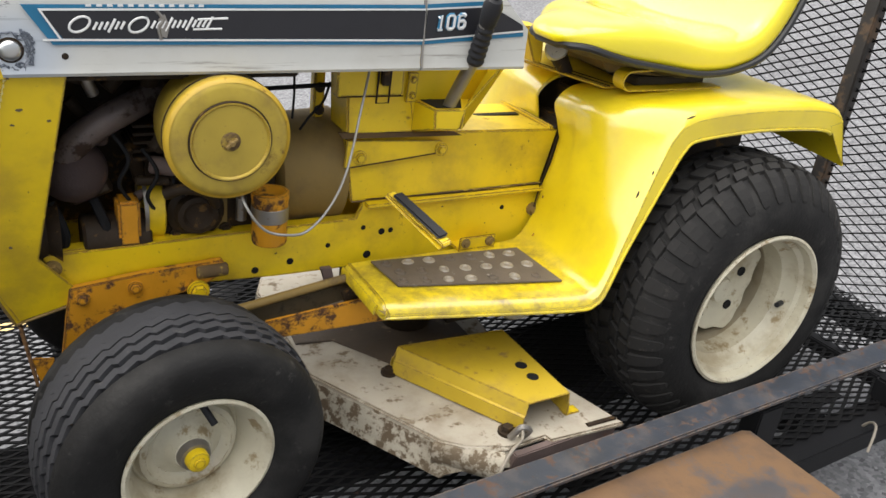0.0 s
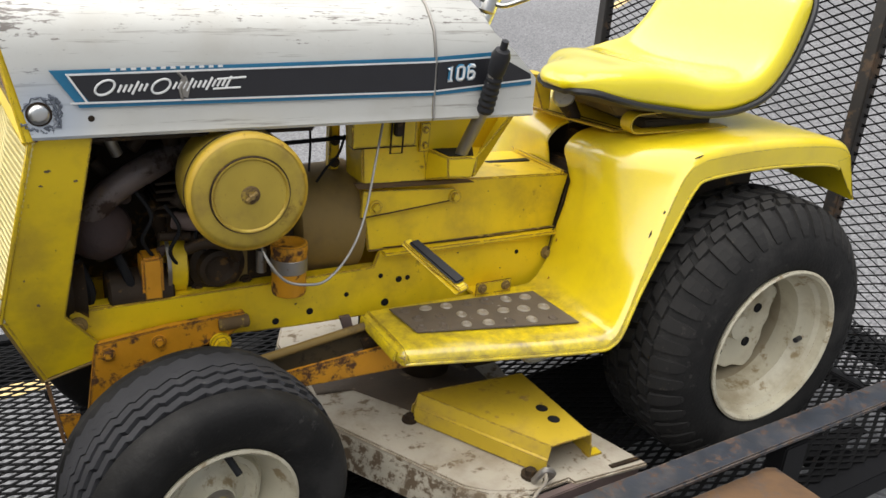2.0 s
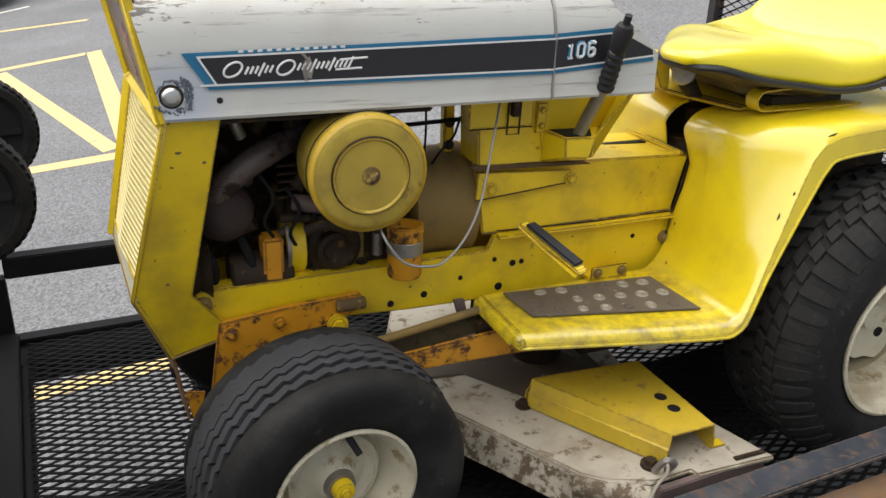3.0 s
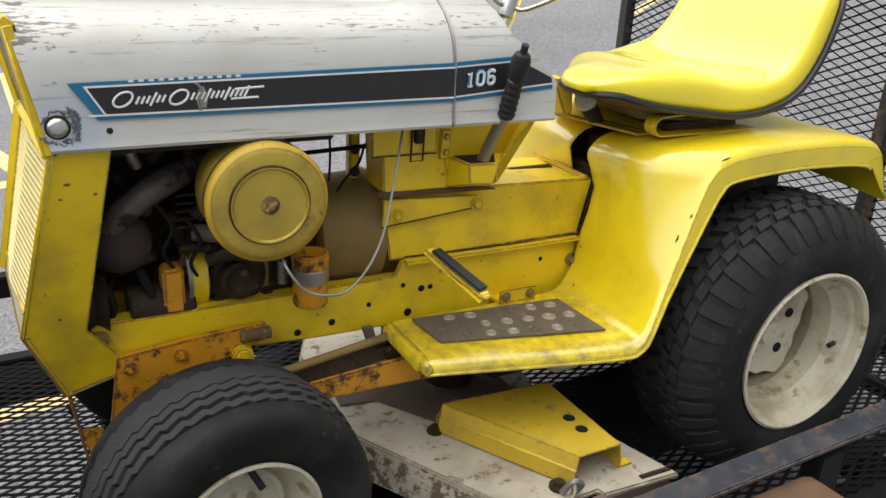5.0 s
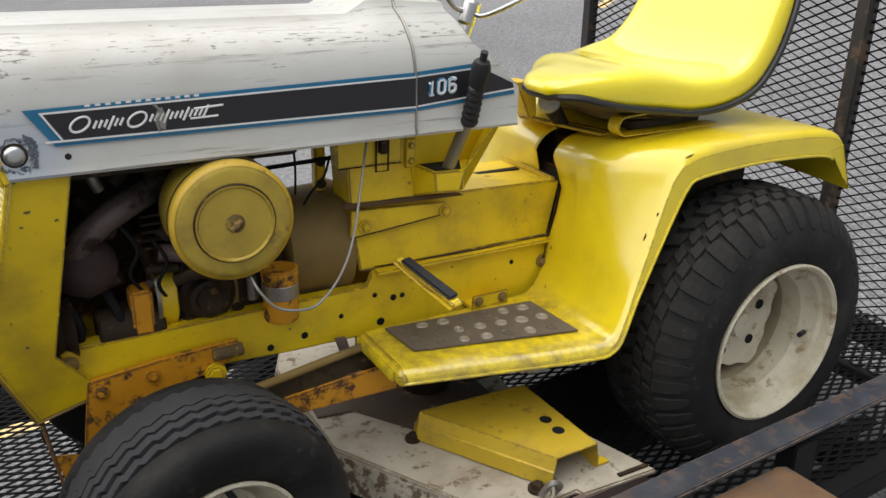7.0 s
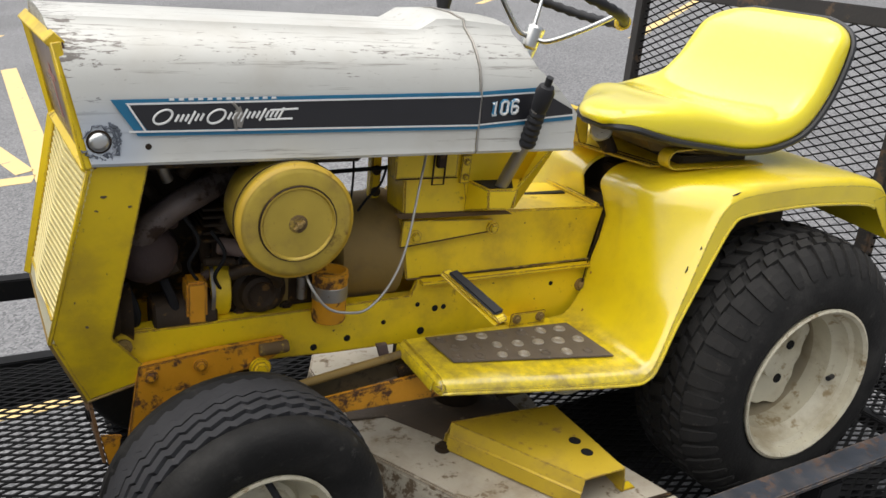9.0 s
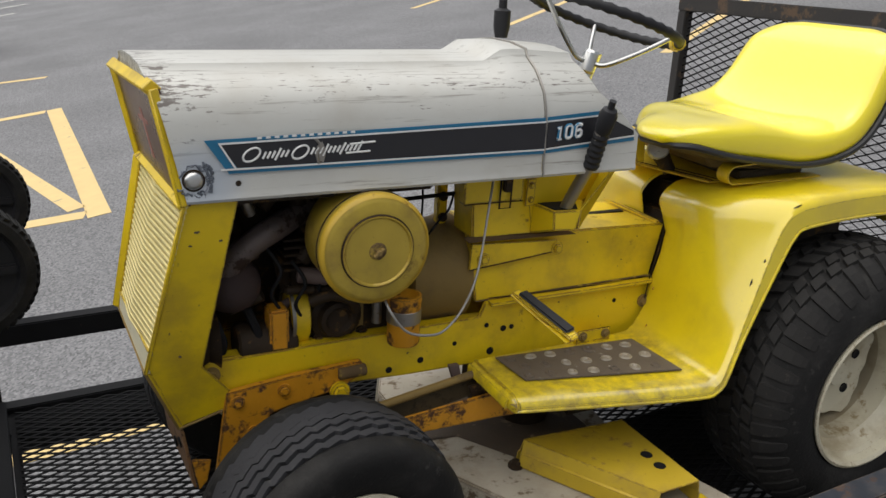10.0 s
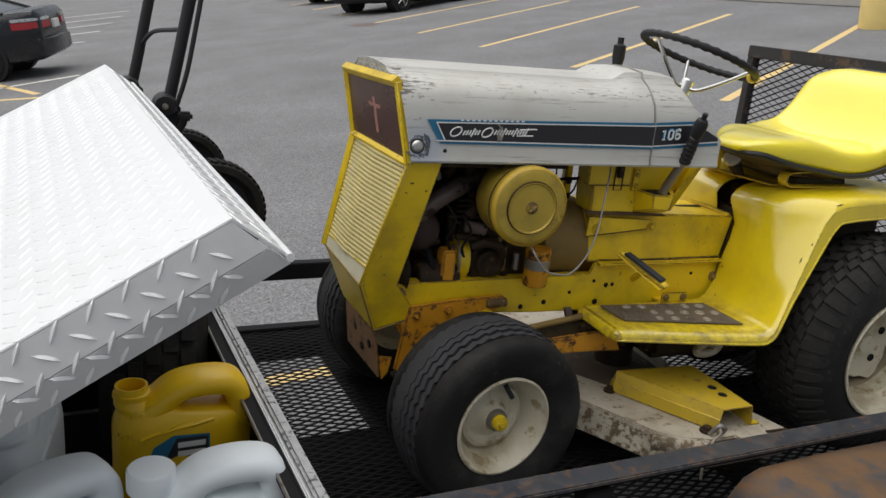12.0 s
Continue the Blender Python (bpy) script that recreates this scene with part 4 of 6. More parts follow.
part("bay_top", box(-0.17, 0.205, -0.13, 0.13, 0.700, 0.708, 0.003), GREASE, tractor)
part("fuel_tank", box(0.02, 0.36, -0.12, 0.12, 0.735, 0.80, 0.03), GREASE, tractor)
part("firewall", box(0.39, 0.394, -0.13, 0.13, 0.724, 0.86, 0.002), BLACK, tractor)

# air cleaner
ax = pose(0.0845, -0.197, 0.629, 90, 0, -1)
air = part("air_cleaner", lathe([(0.03, -0.13), (0.078, -0.112), (0.0850, -0.105), (0.0865, -0.095), (0.0865, -0.030), (0.085, -0.027), (0.083, -0.024)], ax, 56), AIRLID, tractor, "round gold painted air cleaner")
part("air_cleaner_lid", lathe([(0.0, 0.0), (0.052, 0.0005), (0.0545, 0.004), (0.0565, 0.004), (0.0575, -0.001), (0.076, -0.001), (0.0840, -0.004), (0.0880, -0.010), (0.0880, -0.026), (0.085, -0.027)], ax, 64), AIRLID, air)
part("lid_rim", lathe([(0.0830, -0.0028), (0.0862, -0.0055), (0.0890, -0.0100), (0.0890, -0.0150), (0.0870, -0.0150)], ax, 64, True), ORANGE, air, "orange worn rim")
part("lid_groove", lathe([(0.0564, 0.0030), (0.0577, 0.0036), (0.0590, 0.0008), (0.0577, -0.001)], ax, 64, True), GREASE, air)
part("lid_seam", lathe([(0.0868, -0.0265), (0.0888, -0.0270), (0.0888, -0.0300), (0.0860, -0.0305)], ax, 64, True), GREASE, air)
part("lid_dimple", lathe([(0.0, 0.0012), (0.011, 0.0014), (0.014, 0.0004), (0.015, -0.001)], ax, 24), DIRT, air)
part("wing_nut", bevelled(add_rod(add_box(bmesh.new(), -0.010, 0.010, -0.002, 0.002, 0.0, 0.008, ax @ pose(0, 0, 0.003, 0, 0, 40)), ax @ Vector((0, 0, 0)), ax @ Vector((0, 0, 0.012)), 0.004, 10), 0.0008, 1), DULL, air)
part("air_duct", tube([(0.12, -0.06, 0.64), (0.13, -0.02, 0.64)], 0.05, 18), DULL, air)
part("carburettor", box(0.10, 0.19, -0.10, -0.02, 0.57, 0.66, 0.01), GREASE, engine)
part("fuel_filter_can", lathe([(0, -0.062), (0.030, -0.062), (0.0315, -0.058), (0.0315, -0.018), (0.0322, -0.015), (0.0322, 0.025), (0.0335, 0.028), (0.0335, 0.04), (0.028, 0.042), (0.02, 0.036), (0, 0.036)], pose(0.180, -0.085, 0.466) @ Matrix.Diagonal((0.92, 0.92, 0.88, 1)), 28), OCHRE, tractor, "rusty orange oil filter can")
part("can_label", lathe([(0.0322, -0.015), (0.0332, -0.014), (0.0332, 0.012), (0.0322, 0.013)], pose(0.180, -0.085, 0.466) @ Matrix.Diagonal((0.92, 0.92, 0.88, 1)), 28), STEEL, tractor)
part("throttle_cable", tube(curve([(0.335, -0.1, 0.715), (0.31, -0.13, 0.65), (0.275, -0.17, 0.564), (0.242, -0.19, 0.513), (0.203, -0.2, 0.48), (0.17, -0.204, 0.478), (0.136, -0.2, 0.488), (0.112, -0.195, 0.519), (0.104, -0.17, 0.545)]), 0.0022, 8), ROD, tractor, "hanging grey control cable")

# bell housing, tunnel and pedestal
part("bell_housing", lathe([(0, 0.0), (0.085, 0.0), (0.094, 0.006), (0.097, 0.03), (0.099, 0.09), (0.103, 0.098), (0.103, 0.118), (0.09, 0.122), (0, 0.122)], pose(0.212, 0.045, 0.492, 0, 90, 0) @ Matrix.Diagonal((1.0, 1.0, 1, 1)), 48), DULL, tractor, "dusty round clutch housing")
part("housing_wire", tube(curve([(0.235, -0.02, 0.70), (0.238, -0.02, 0.65), (0.236, -0.02, 0.60)]), 0.002, 6), BLACK, tractor)
part("cross_rod", rod((0.20, 0.02, 0.640), (0.31, 0.0, 0.650), 0.004, 8), BLACK, tractor)
tunnel = part("tunnel_cover", prism([(0.335, -0.058, 0.452), (0.740, -0.058, 0.456), (0.768, -0.052, 0.566), (0.318, -0.052, 0.580)], [(0.375, 0.13, 0.452), (0.740, 0.13, 0.456), (0.768, 0.13, 0.562), (0.365, 0.13, 0.576)], 0.003), YELLOW, tractor, "yellow sheet metal tunnel cover")
part("cover_plate", plate([(0.318, 0.572), (0.50, 0.562), (0.505, 0.540), (0.315, 0.522)], -0.066, -0.0605, 0.001), YELLOW, tunnel)
for x, z in ((0.342, 0.541), (0.500, 0.546)):
    bolt(tunnel, (x, -0.066, z), (0, -1, 0), 0.0085, YELLOW)
part("tunnel_slot", box(0.60, 0.735, 0.040, 0.056, 0.5655, 0.5685, 0.0005), BLACK, tunnel)
part("tunnel_slot", box(0.560, 0.592, 0.016, 0.030, 0.5675, 0.5705, 0.0005), BLACK, tunnel)
part("foot_step_plate", box(0.36, 0.742, -0.078, -0.06, 0.448, 0.455, 0.001), YELLOW, tunnel)
pedestal = part("pedestal", prism([(0.312, -0.075, 0.585), (0.50, -0.075, 0.582), (0.52, -0.075, 0.72), (0.305, -0.075, 0.72)], [(0.312, 0.0, 0.585), (0.50, 0.0, 0.582), (0.52, 0.0, 0.72), (0.305, 0.0, 0.72)], 0.003), YELLOW, tractor, "yellow dash pedestal")
def seam(pts, r=0.0015, mat=None):
    """A dirty gap between two sheets."""
    return part("seam", tube(pts, r, 6), mat or GREASE, tractor)
seam([(0.742, -0.0600, 0.458), (0.756, -0.0575, 0.51), (0.770, -0.0545, 0.568), (0.767, -0.02, 0.5705), (0.760, 0.10, 0.569)], 0.0014)
seam([(0.335, -0.0605, 0.4565), (0.54, -0.0605, 0.4575), (0.742, -0.0605, 0.459)], 0.0018, DIRT)
seam([(0.316, -0.0655, 0.522), (0.41, -0.0655, 0.5305), (0.504, -0.0655, 0.540)], 0.0013)
seam([(0.284, -0.0925, 0.6555), (0.40, -0.0925, 0.6545)], 0.0011)
seam([(0.401, -0.0780, 0.655), (0.402, -0.0780, 0.72)], 0.0011)
seam([(0.362, -0.0640, 0.4610), (0.55, -0.0640, 0.4560), (0.742, -0.0640, 0.4525)], 0.0012)
seam([(0.755, -0.066, 0.445), (0.760, -0.068, 0.40), (0.735, -0.070, 0.355)], 0.0022)
part("pedestal_box", box(0.283, 0.40, -0.092, -0.07, 0.655, 0.725, 0.002), YELLOW, pedestal)
part("lever_guide", prism([(0.445, -0.132, 0.606), (0.492, -0.132, 0.603), (0.500, -0.135, 0.640), (0.440, -0.135, 0.642)], [(0.430, -0.074, 0.585), (0.520, -0.074, 0.582), (0.545, -0.074, 0.640), (0.432, -0.074, 0.642)], 0.002), YELLOW, pedestal)
part("guide_gusset", prism([(0.500, -0.132, 0.640), (0.497, -0.135, 0.606), (0.520, -0.076, 0.584), (0.600, -0.076, 0.735), (0.590, -0.125, 0.735)], [(0.496, -0.132, 0.640), (0.493, -0.135, 0.606), (0.516, -0.076, 0.584), (0.596, -0.076, 0.735), (0.586, -0.125, 0.735)], 0.0005), YELLOW, pedestal)
part("guide_back", prism([(0.432, -0.0765, 0.60), (0.520, -0.0765, 0.584), (0.600, -0.0765, 0.735), (0.405, -0.0765, 0.735)], [(0.432, -0.073, 0.60), (0.520, -0.073, 0.584), (0.600, -0.073, 0.735), (0.405, -0.073, 0.735)], 0.0005), YELLOW, pedestal)
part("guide_mouth", prism([(0.446, -0.128, 0.6425), (0.494, -0.128, 0.6410), (0.520, -0.080, 0.6410), (0.440, -0.080, 0.6425)], [(0.446, -0.128, 0.6435), (0.494, -0.128, 0.6420), (0.520, -0.080, 0.6420), (0.440, -0.080, 0.6435)], 0), BLACK, pedestal)
part("pedestal_ledge", prism([(0.296, -0.0765, 0.590), (0.52, -0.0765, 0.580), (0.535, -0.0765, 0.573), (0.305, -0.0765, 0.579)], [(0.296, -0.070, 0.590), (0.52, -0.070, 0.580), (0.535, -0.070, 0.573), (0.305, -0.070, 0.579)], 0.001), material("brown_dirt_line", (0.10, 0.06, 0.025), 0.9, vary=0.4, scale=30, bump=0.4), pedestal, "line of brown dirt")
for gz in (0.652, 0.679):
    bolt(pedestal, (0.422, -0.083, gz), (0, -1, 0), 0.0045, YELLOW)
part("guide_plate", plate([(0.412, 0.64), (0.43, 0.64), (0.432, 0.69), (0.414, 0.69)], -0.083, -0.077, 0.001), YELLOW, pedestal)
part("support_post", box(0.288, 0.308, 0.02, 0.04, 0.575, 0.70, 0.003), YELLOW, tractor)
for pz in (0.60, 0.64):
    bolt(tractor, (0.298, 0.019, pz), (0, -1, 0), 0.006, GREASE)
part("column_wire", tube(curve([(0.30, -0.02, 0.66), (0.285, -0.03, 0.63), (0.262, -0.03, 0.605), (0.25, -0.02, 0.58)]), 0.0022, 6), BLACK, tractor)
part("latch_wire", tube([(0.352, -0.096, 0.70), (0.350, -0.097, 0.645), (0.372, -0.097, 0.645), (0.374, -0.096, 0.70)], 0.0018, 6), GREASE, pedestal)
part("latch", box(0.356, 0.37, -0.104, -0.092, 0.675, 0.71, 0.002), GREASE, pedestal)
lever = part("hydro_lever", tube(curve([(0.475, -0.108, 0.62), (0.478, -0.125, 0.66), (0.482, -0.17, 0.74), (0.478, -0.20, 0.81)]), 0.011, 12), STEEL, tractor, "speed lever with ribbed black grip")
gm, gl = along((0.484, -0.165, 0.725), (0.479, -0.213, 0.842))
part("grip", lathe([(0, 0)] + [(0.0132 + (0.0020 if i % 2 else 0) - 0.0001 * i, 0.004 + gl * 0.045 * i) for i in range(14)] + [(0.0145, gl * 0.68), (0.0158, gl * 0.85), (0.012, gl * 0.93), (0.006, gl * 0.95), (0.006, gl * 1.06), (0, gl * 1.06)], gm, 18), PLASTIC, lever)
part("clutch_pedal", prism([(0.355, -0.150, 0.508), (0.372, -0.150, 0.512), (0.415, -0.275, 0.474), (0.398, -0.275, 0.468)], [(0.357, -0.154, 0.500), (0.374, -0.154, 0.504), (0.417, -0.279, 0.466), (0.400, -0.279, 0.460)], 0.002), YELLOW, tractor, "yellow foot pedal with black rubber pad")
part("pedal_plate", prism([(0.352, -0.150, 0.503), (0.356, -0.150, 0.505), (0.402, -0.270, 0.455), (0.398, -0.270, 0.453)], [(0.357, -0.152, 0.497), (0.372, -0.152, 0.501), (0.414, -0.274, 0.462), (0.400, -0.274, 0.458)], 0.001), YELLOW, tractor)
part("pedal_pad", prism([(0.360, -0.165, 0.512), (0.378, -0.165, 0.516), (0.414, -0.270, 0.482), (0.396, -0.270, 0.476)], [(0.359, -0.163, 0.5065), (0.377, -0.163, 0.5105), (0.414, -0.268, 0.4765), (0.396, -0.268, 0.4705)], 0.003), PLASTIC, tractor)
part("pedal_arm", tube([(0.385, -0.21, 0.492), (0.45, -0.12, 0.44), (0.47, -0.07, 0.41)], 0.008, 10), YELLOW, tractor)

# footrests and fenders: one pressed sheet a side
def fender_sheet(s):
    rows = []
    prof = [(0.318, 0.342, 0.088, 0.226), (0.3205, 0.345, 0.086, 0.238), (0.327, 0.348, 0.085, 0.246), (0.340, 0.350, 0.085, 0.251), (0.50, 0.350, 0.085, 0.290), (0.655, 0.350, 0.080, 0.325), (0.692, 0.356, 0.075, 0.330), (0.716, 0.380, 0.070, 0.325), (0.765, 0.47, 0.070, 0.305), (0.825, 0.595, 0.068, 0.286), (0.845, 0.632, 0.066, 0.283), (0.870, 0.654, 0.065, 0.281), (0.91, 0.664, 0.064, 0.280), (1.00, 0.671, 0.062, 0.280), (1.10, 0.673, 0.06, 0.280), (1.22, 0.668, 0.06, 0.280), (1.275, 0.658, 0.06, 0.280), (1.295, 0.645, 0.06, 0.280)]
    prof = [tuple(r) for r in smooth_rows(prof, 3)]
    for x, z, yi, yo in prof:
        hump = max(0.0, min(1.0, (z - 0.42) / 0.2)) * max(0.0, min(1.0, (1.0 - x) / 0.06)) * (0.10 if s < 0 else 0.12)
        yi = (yi - 0.028 * max(0.0, min(1.0, (z - 0.52) / 0.1))) if s < 0 else (yi if x < 0.72 else 0.004)
        roll = [Vector((x + 0.02 * hump, s * (yi + 0.002), z - 0.075 * hump)), Vector((x, s * (yi + 0.004), z - 0.035 * hump)), Vector((x, s * (yi + 0.014), z - 0.010 * hump))] if hump > 0 else [Vector((x, s * (yi + q), z)) for q in (0.002, 0.004, 0.014)]
        tw = 0.095 * max(0.0, min(1.0, (z - 0.40) / 0.23)) * max(0.0, min(1.0, (1.10 - x) / 0.2))
        tuck = tw * (1 - 0.32 * max(0.0, 1 - abs(z - 0.55) / 0.07))
        for v in roll:
            v.x -= tuck
        sh = (max(0.0, min(1.0, (z - 0.45) / 0.18)) * max(0.0, min(1.0, (1.0 - x) / 0.06))) if s < 0 else 0.0
        for v in roll:
            v.x += 0.008 * sh
            v.z -= 0.006 * sh
        wd = yo - yi
        rows.append(roll + [Vector((x - tuck + 0.008 * sh, s * (yi + 0.035), z - 0.006 * sh)), Vector((x - 0.6 * tw - 0.4 * tuck + 0.008 * sh, s * (yi + 0.27 * wd), z - 0.002 * sh)), Vector((x - tw * 0.98, s * (yi + 0.36 * wd), z)), Vector((x - tw * 0.92, s * (yi + 0.60 * (yo - yi)), z + 0.001)), Vector((x - tw * 0.62, s * (yi + 0.78 * (yo - yi)), z + 0.001)), Vector((x - tw * 0.05, s * (yo - 0.016), z)), Vector((x, s * (yo - 0.008), z - 0.003)), Vector((x, s * (yo - 0.001), z - 0.010)), Vector((x, s * yo, z - 0.016))])
    return rows, prof


for s in (-1, 1):
    rows, prof = fender_sheet(s)
    fender = part("fender", shell(rows, 0.003), FENDER, tractor, "bright yellow rear fender with footrest")
    # down-turned rim along the outer edge
    up, lo = [], []
    for i, (x, z, yi, yo) in enumerate(prof):
        a, b = prof[max(i - 1, 0)], prof[min(i + 1, len(prof) - 1)]
        d = Vector((b[0] - a[0], 0, b[1] - a[1])).normalized()
        n = Vector((d.z, 0, -d.x))
        deep = 0.004 + 0.029 * max(0.0, min(1.0, (z - 0.42) / 0.21))
        p = Vector((x, s * yo, z - 0.014))
        up.append([p, p + n * deep + Vector((0, s * 0.001, 0)), p + n * (deep + 0.004) - Vector((0, s * 0.003, 0)), p + n * (deep + 0.004) - Vector((0, s * 0.010, 0))])
    # chips worn through the paint on the outer fold
    for h_, c_, len_ in ((0.535, 8, 2), (0.548, 9, 1), (0.655, 9, 3), (0.430, 2, 1), (0.365, 3, 1)):
        k_ = min(range(len(rows) - 3), key=lambda q: abs(rows[q][6].z - h_) + (0.2 if rows[q][6].x > 1.0 else 0))
        a_, b_ = rows[k_][c_], rows[k_ + len_][c_]
        b_ = a_ + (b_ - a_).normalized() * min((b_ - a_).length, 0.007 * len_)
        off_ = Vector((-0.001, s * 0.0006, 0.0006))
        part("paint_chip", tube([a_ + off_, (a_ + b_) / 2 + off_ + Vector((0.0006, s * 0.0008, 0)), b_ + off_], [0.0006, 0.0019, 0.0005], 6), OCHRE if c_ < 4 else GREASE, fender)
    # dirty gap where the sheet meets the tunnel cover
    gap = [r_[1] + Vector((-0.004, 0.003 if s < 0 else 0.0, 0)) for r_ in rows if 0.40 < r_[3].z < 0.585]
    if s < 0:
        part("seam", tube(gap, 0.0013, 6), GREASE, tractor)
    top = min((r_ for r_ in rows), key=lambda r_: abs(r_[6].z - 0.571))
    if s > 0:
        part("seam", tube([Vector((top[3].x - 0.006, y_, 0.5705 - 0.02 * (y_ > 0.2))) for y_ in (-0.060, 0.0, 0.06, 0.125)], 0.0024, 6), GREASE, tractor)
        part("tunnel_lip", box(top[3].x - 0.016, top[3].x - 0.009, -0.056, 0.125, 0.566, 0.5735, 0.001), YELLOW, tunnel)
    part("fender_rim", shell(up, 0.0025), FENDER, fender)
    part("rim_bead", tube([r_[2] + Vector((0, s * 0.003, 0)) for r_ in up], 0.0036, 8), FENDER, fender)
    part("footrest_nose", shell([[Vector((0.3195, s * y, 0.3425)), Vector((0.3165, s * y, 0.339)), Vector((0.3155, s * y, 0.326))] for y in (0.085, 0.15, 0.20, 0.229)], 0.003), FENDER, fender)
    part("rear_drop", prism([(1.297, s * 0.06, 0.640), (1.297, s * 0.281, 0.632), (1.345, s * 0.281, 0.532), (1.345, s * 0.06, 0.545)], [(1.293, s * 0.06, 0.638), (1.293, s * 0.281, 0.630), (1.341, s * 0.281, 0.530), (1.341, s * 0.06, 0.543)], 0.001), FENDER, fender)
    part("rear_hem", prism([(1.296, s * 0.281, 0.628), (1.345, s * 0.281, 0.532), (1.315, s * 0.281, 0.560), (1.262, s * 0.281, 0.622)], [(1.296, s * 0.278, 0.628), (1.345, s * 0.278, 0.532), (1.315, s * 0.278, 0.560), (1.262, s * 0.278, 0.622)], 0.0005), FENDER, fender)
    pad = part("footrest_pad", prism([(0.363, s * 0.099, 0.3525), (0.371, s * 0.197, 0.3525), (0.668, s * 0.265, 0.3525), (0.662, s * 0.122, 0.3525)], [(0.363, s * 0.099, 0.3555), (0.371, s * 0.197, 0.3555), (0.668, s * 0.265, 0.3555), (0.662, s * 0.122, 0.3555)], 0.0008), PAD, fender, "worn brown anti-slip pad")
    random.seed(11)
    for i in range(7):
        for j in range(3):
            u, v = (i + 0.5 + 0.25 * (j % 2)) / 7.3, (j + 0.5) / 3
            x = 0.365 + 0.298 * u
            y = s * ((0.099 + 0.023 * u) * (1 - v) + (0.197 + 0.068 * u) * v)
            part("grip_button", lathe([(0.0, 0.0003), (0.0050, 0.0006), (0.0070, 0.0030), (0.0098, 0.0026), (0.0115, 0)], Matrix.Translation((x, y, 0.3555)) @ Matrix.Diagonal((random.uniform(0.8, 1.15), random.uniform(0.8, 1.15), 1, 1)), 12), PADW if random.random() < 0.55 else PAD, pad)

# seat: closed sections along its bent profile, with piping round the lower edge
SEAT = [(0.666, 0.752, -0.100, 0.030, 0.016), (0.674, 0.760, -0.100, 0.056, 0.032), (0.704, 0.7625, -0.095, 0.083, 0.052), (0.749, 0.752, -0.080, 0.111, 0.067), (0.803, 0.7385, -0.038, 0.157, 0.075), (0.88, 0.725, -0.008, 0.187, 0.080), (0.97, 0.709, 0.010, 0.202, 0.076), (1.06, 0.712, 0.013, 0.205, 0.070), (1.125, 0.742, 0.013, 0.206, 0.070), (1.172, 0.80, 0.013, 0.203, 0.066), (1.203, 0.872, 0.012, 0.196, 0.062), (1.222, 0.917, 0.010, 0.180, 0.054), (1.230, 0.942, 0.008, 0.148, 0.040), (1.233, 0.954, 0.006, 0.10, 0.020)]
line = smooth_rows(SEAT, 5)
secs, low_l, low_r = [], [], []
for i, (x, z, cy, hw, th) in enumerate(line):
    a, b = line[max(i - 1, 0)], line[min(i + 1, len(line) - 1)]
    d = Vector((b[0] - a[0], 0, b[1] - a[1])).normalized()
    nrm = Vector((-d.z, 0, d.x))
    mid = min(1, max(0, 1 - abs(i / (len(line) - 1) - 0.55) * 1.9))
    fat = min(1.0, max(0.0, (x - 0.70) / 0.12)) * min(1.0, max(0.0, (0.957 - z) / 0.06))
    th += 0.034 * fat
    mount = 0.0125 * fat
    ring = []
    for k in range(36):
        ang = 2 * math.pi * k / 36
        c, s_ = math.cos(ang), math.sin(ang)
        yy = (1 if c >= 0 else -1) * abs(c) ** (0.62 if s_ >= 0 else 0.22)
        hh = s_ ** 0.75 if s_ >= 0 else -0.64 * abs(s_) ** 0.45
        dish = 0.034 * mid * abs(yy) ** 2.4 * (1.0 if yy < 0 else min(1.0, max(0.0, (x - 0.84) / 0.20))) - 0.012 * mid + 0.020 * max(0.0, yy) ** 2 * max(0.0, 1 - ((x - 1.04) / 0.16) ** 2)
        ring.append(Vector((x, cy + hw * yy, z)) + nrm * (th / 2 * hh + dish + mount))
    secs.append(ring)
    lift = 0.034 * mid - 0.012 * mid
    low_r.append(Vector((x, cy - hw * 0.995, z)) + nrm * (lift - th * 0.30 + mount))
    low_l.append(Vector((x, cy + hw * 0.995, z)) + nrm * (lift - th * 0.30 + mount))
DARKBROWN = material("brown_seat_pan", (0.085, 0.062, 0.03), 0.7, vary=0.4, scale=14, second=(0.03, 0.022, 0.015), amount=0.35, patch=18, bump=0.2)
seat = part("seat", add_loft(bmesh.new(), secs), VINYL, tractor, "bright yellow vinyl bucket seat with black piping")
part("piping", tube(low_r + low_l[::-1], 0.0068, 8, True), PIPING, seat)
# brown skin below the cushion, the underside's shade in its colour
part("seat_pan", shell([[p + (secs[i][27] - secs[i][9]).normalized() * 0.003 for p in secs[i][23:32]] for i in range(1, len(secs) - 1)], 0.002), DARKBROWN, seat, "dark brown underside of the seat")
part("seat_bracket", prism([(0.80, -0.10, 0.716), (1.0, -0.13, 0.690), (1.0, -0.13, 0.680), (0.82, -0.10, 0.690)], [(0.80, 0.10, 0.716), (1.0, 0.10, 0.690), (1.0, 0.10, 0.680), (0.82, 0.10, 0.690)], 0.003), DULL, seat)
part("seat_tab", prism([(0.690, 0.0, 0.752), (0.735, 0.0, 0.748), (0.740, 0.0, 0.682), (0.722, 0.0, 0.682)], [(0.690, 0.06, 0.752), (0.735, 0.06, 0.748), (0.740, 0.06, 0.682), (0.722, 0.06, 0.682)], 0.002), YELLOW, seat)
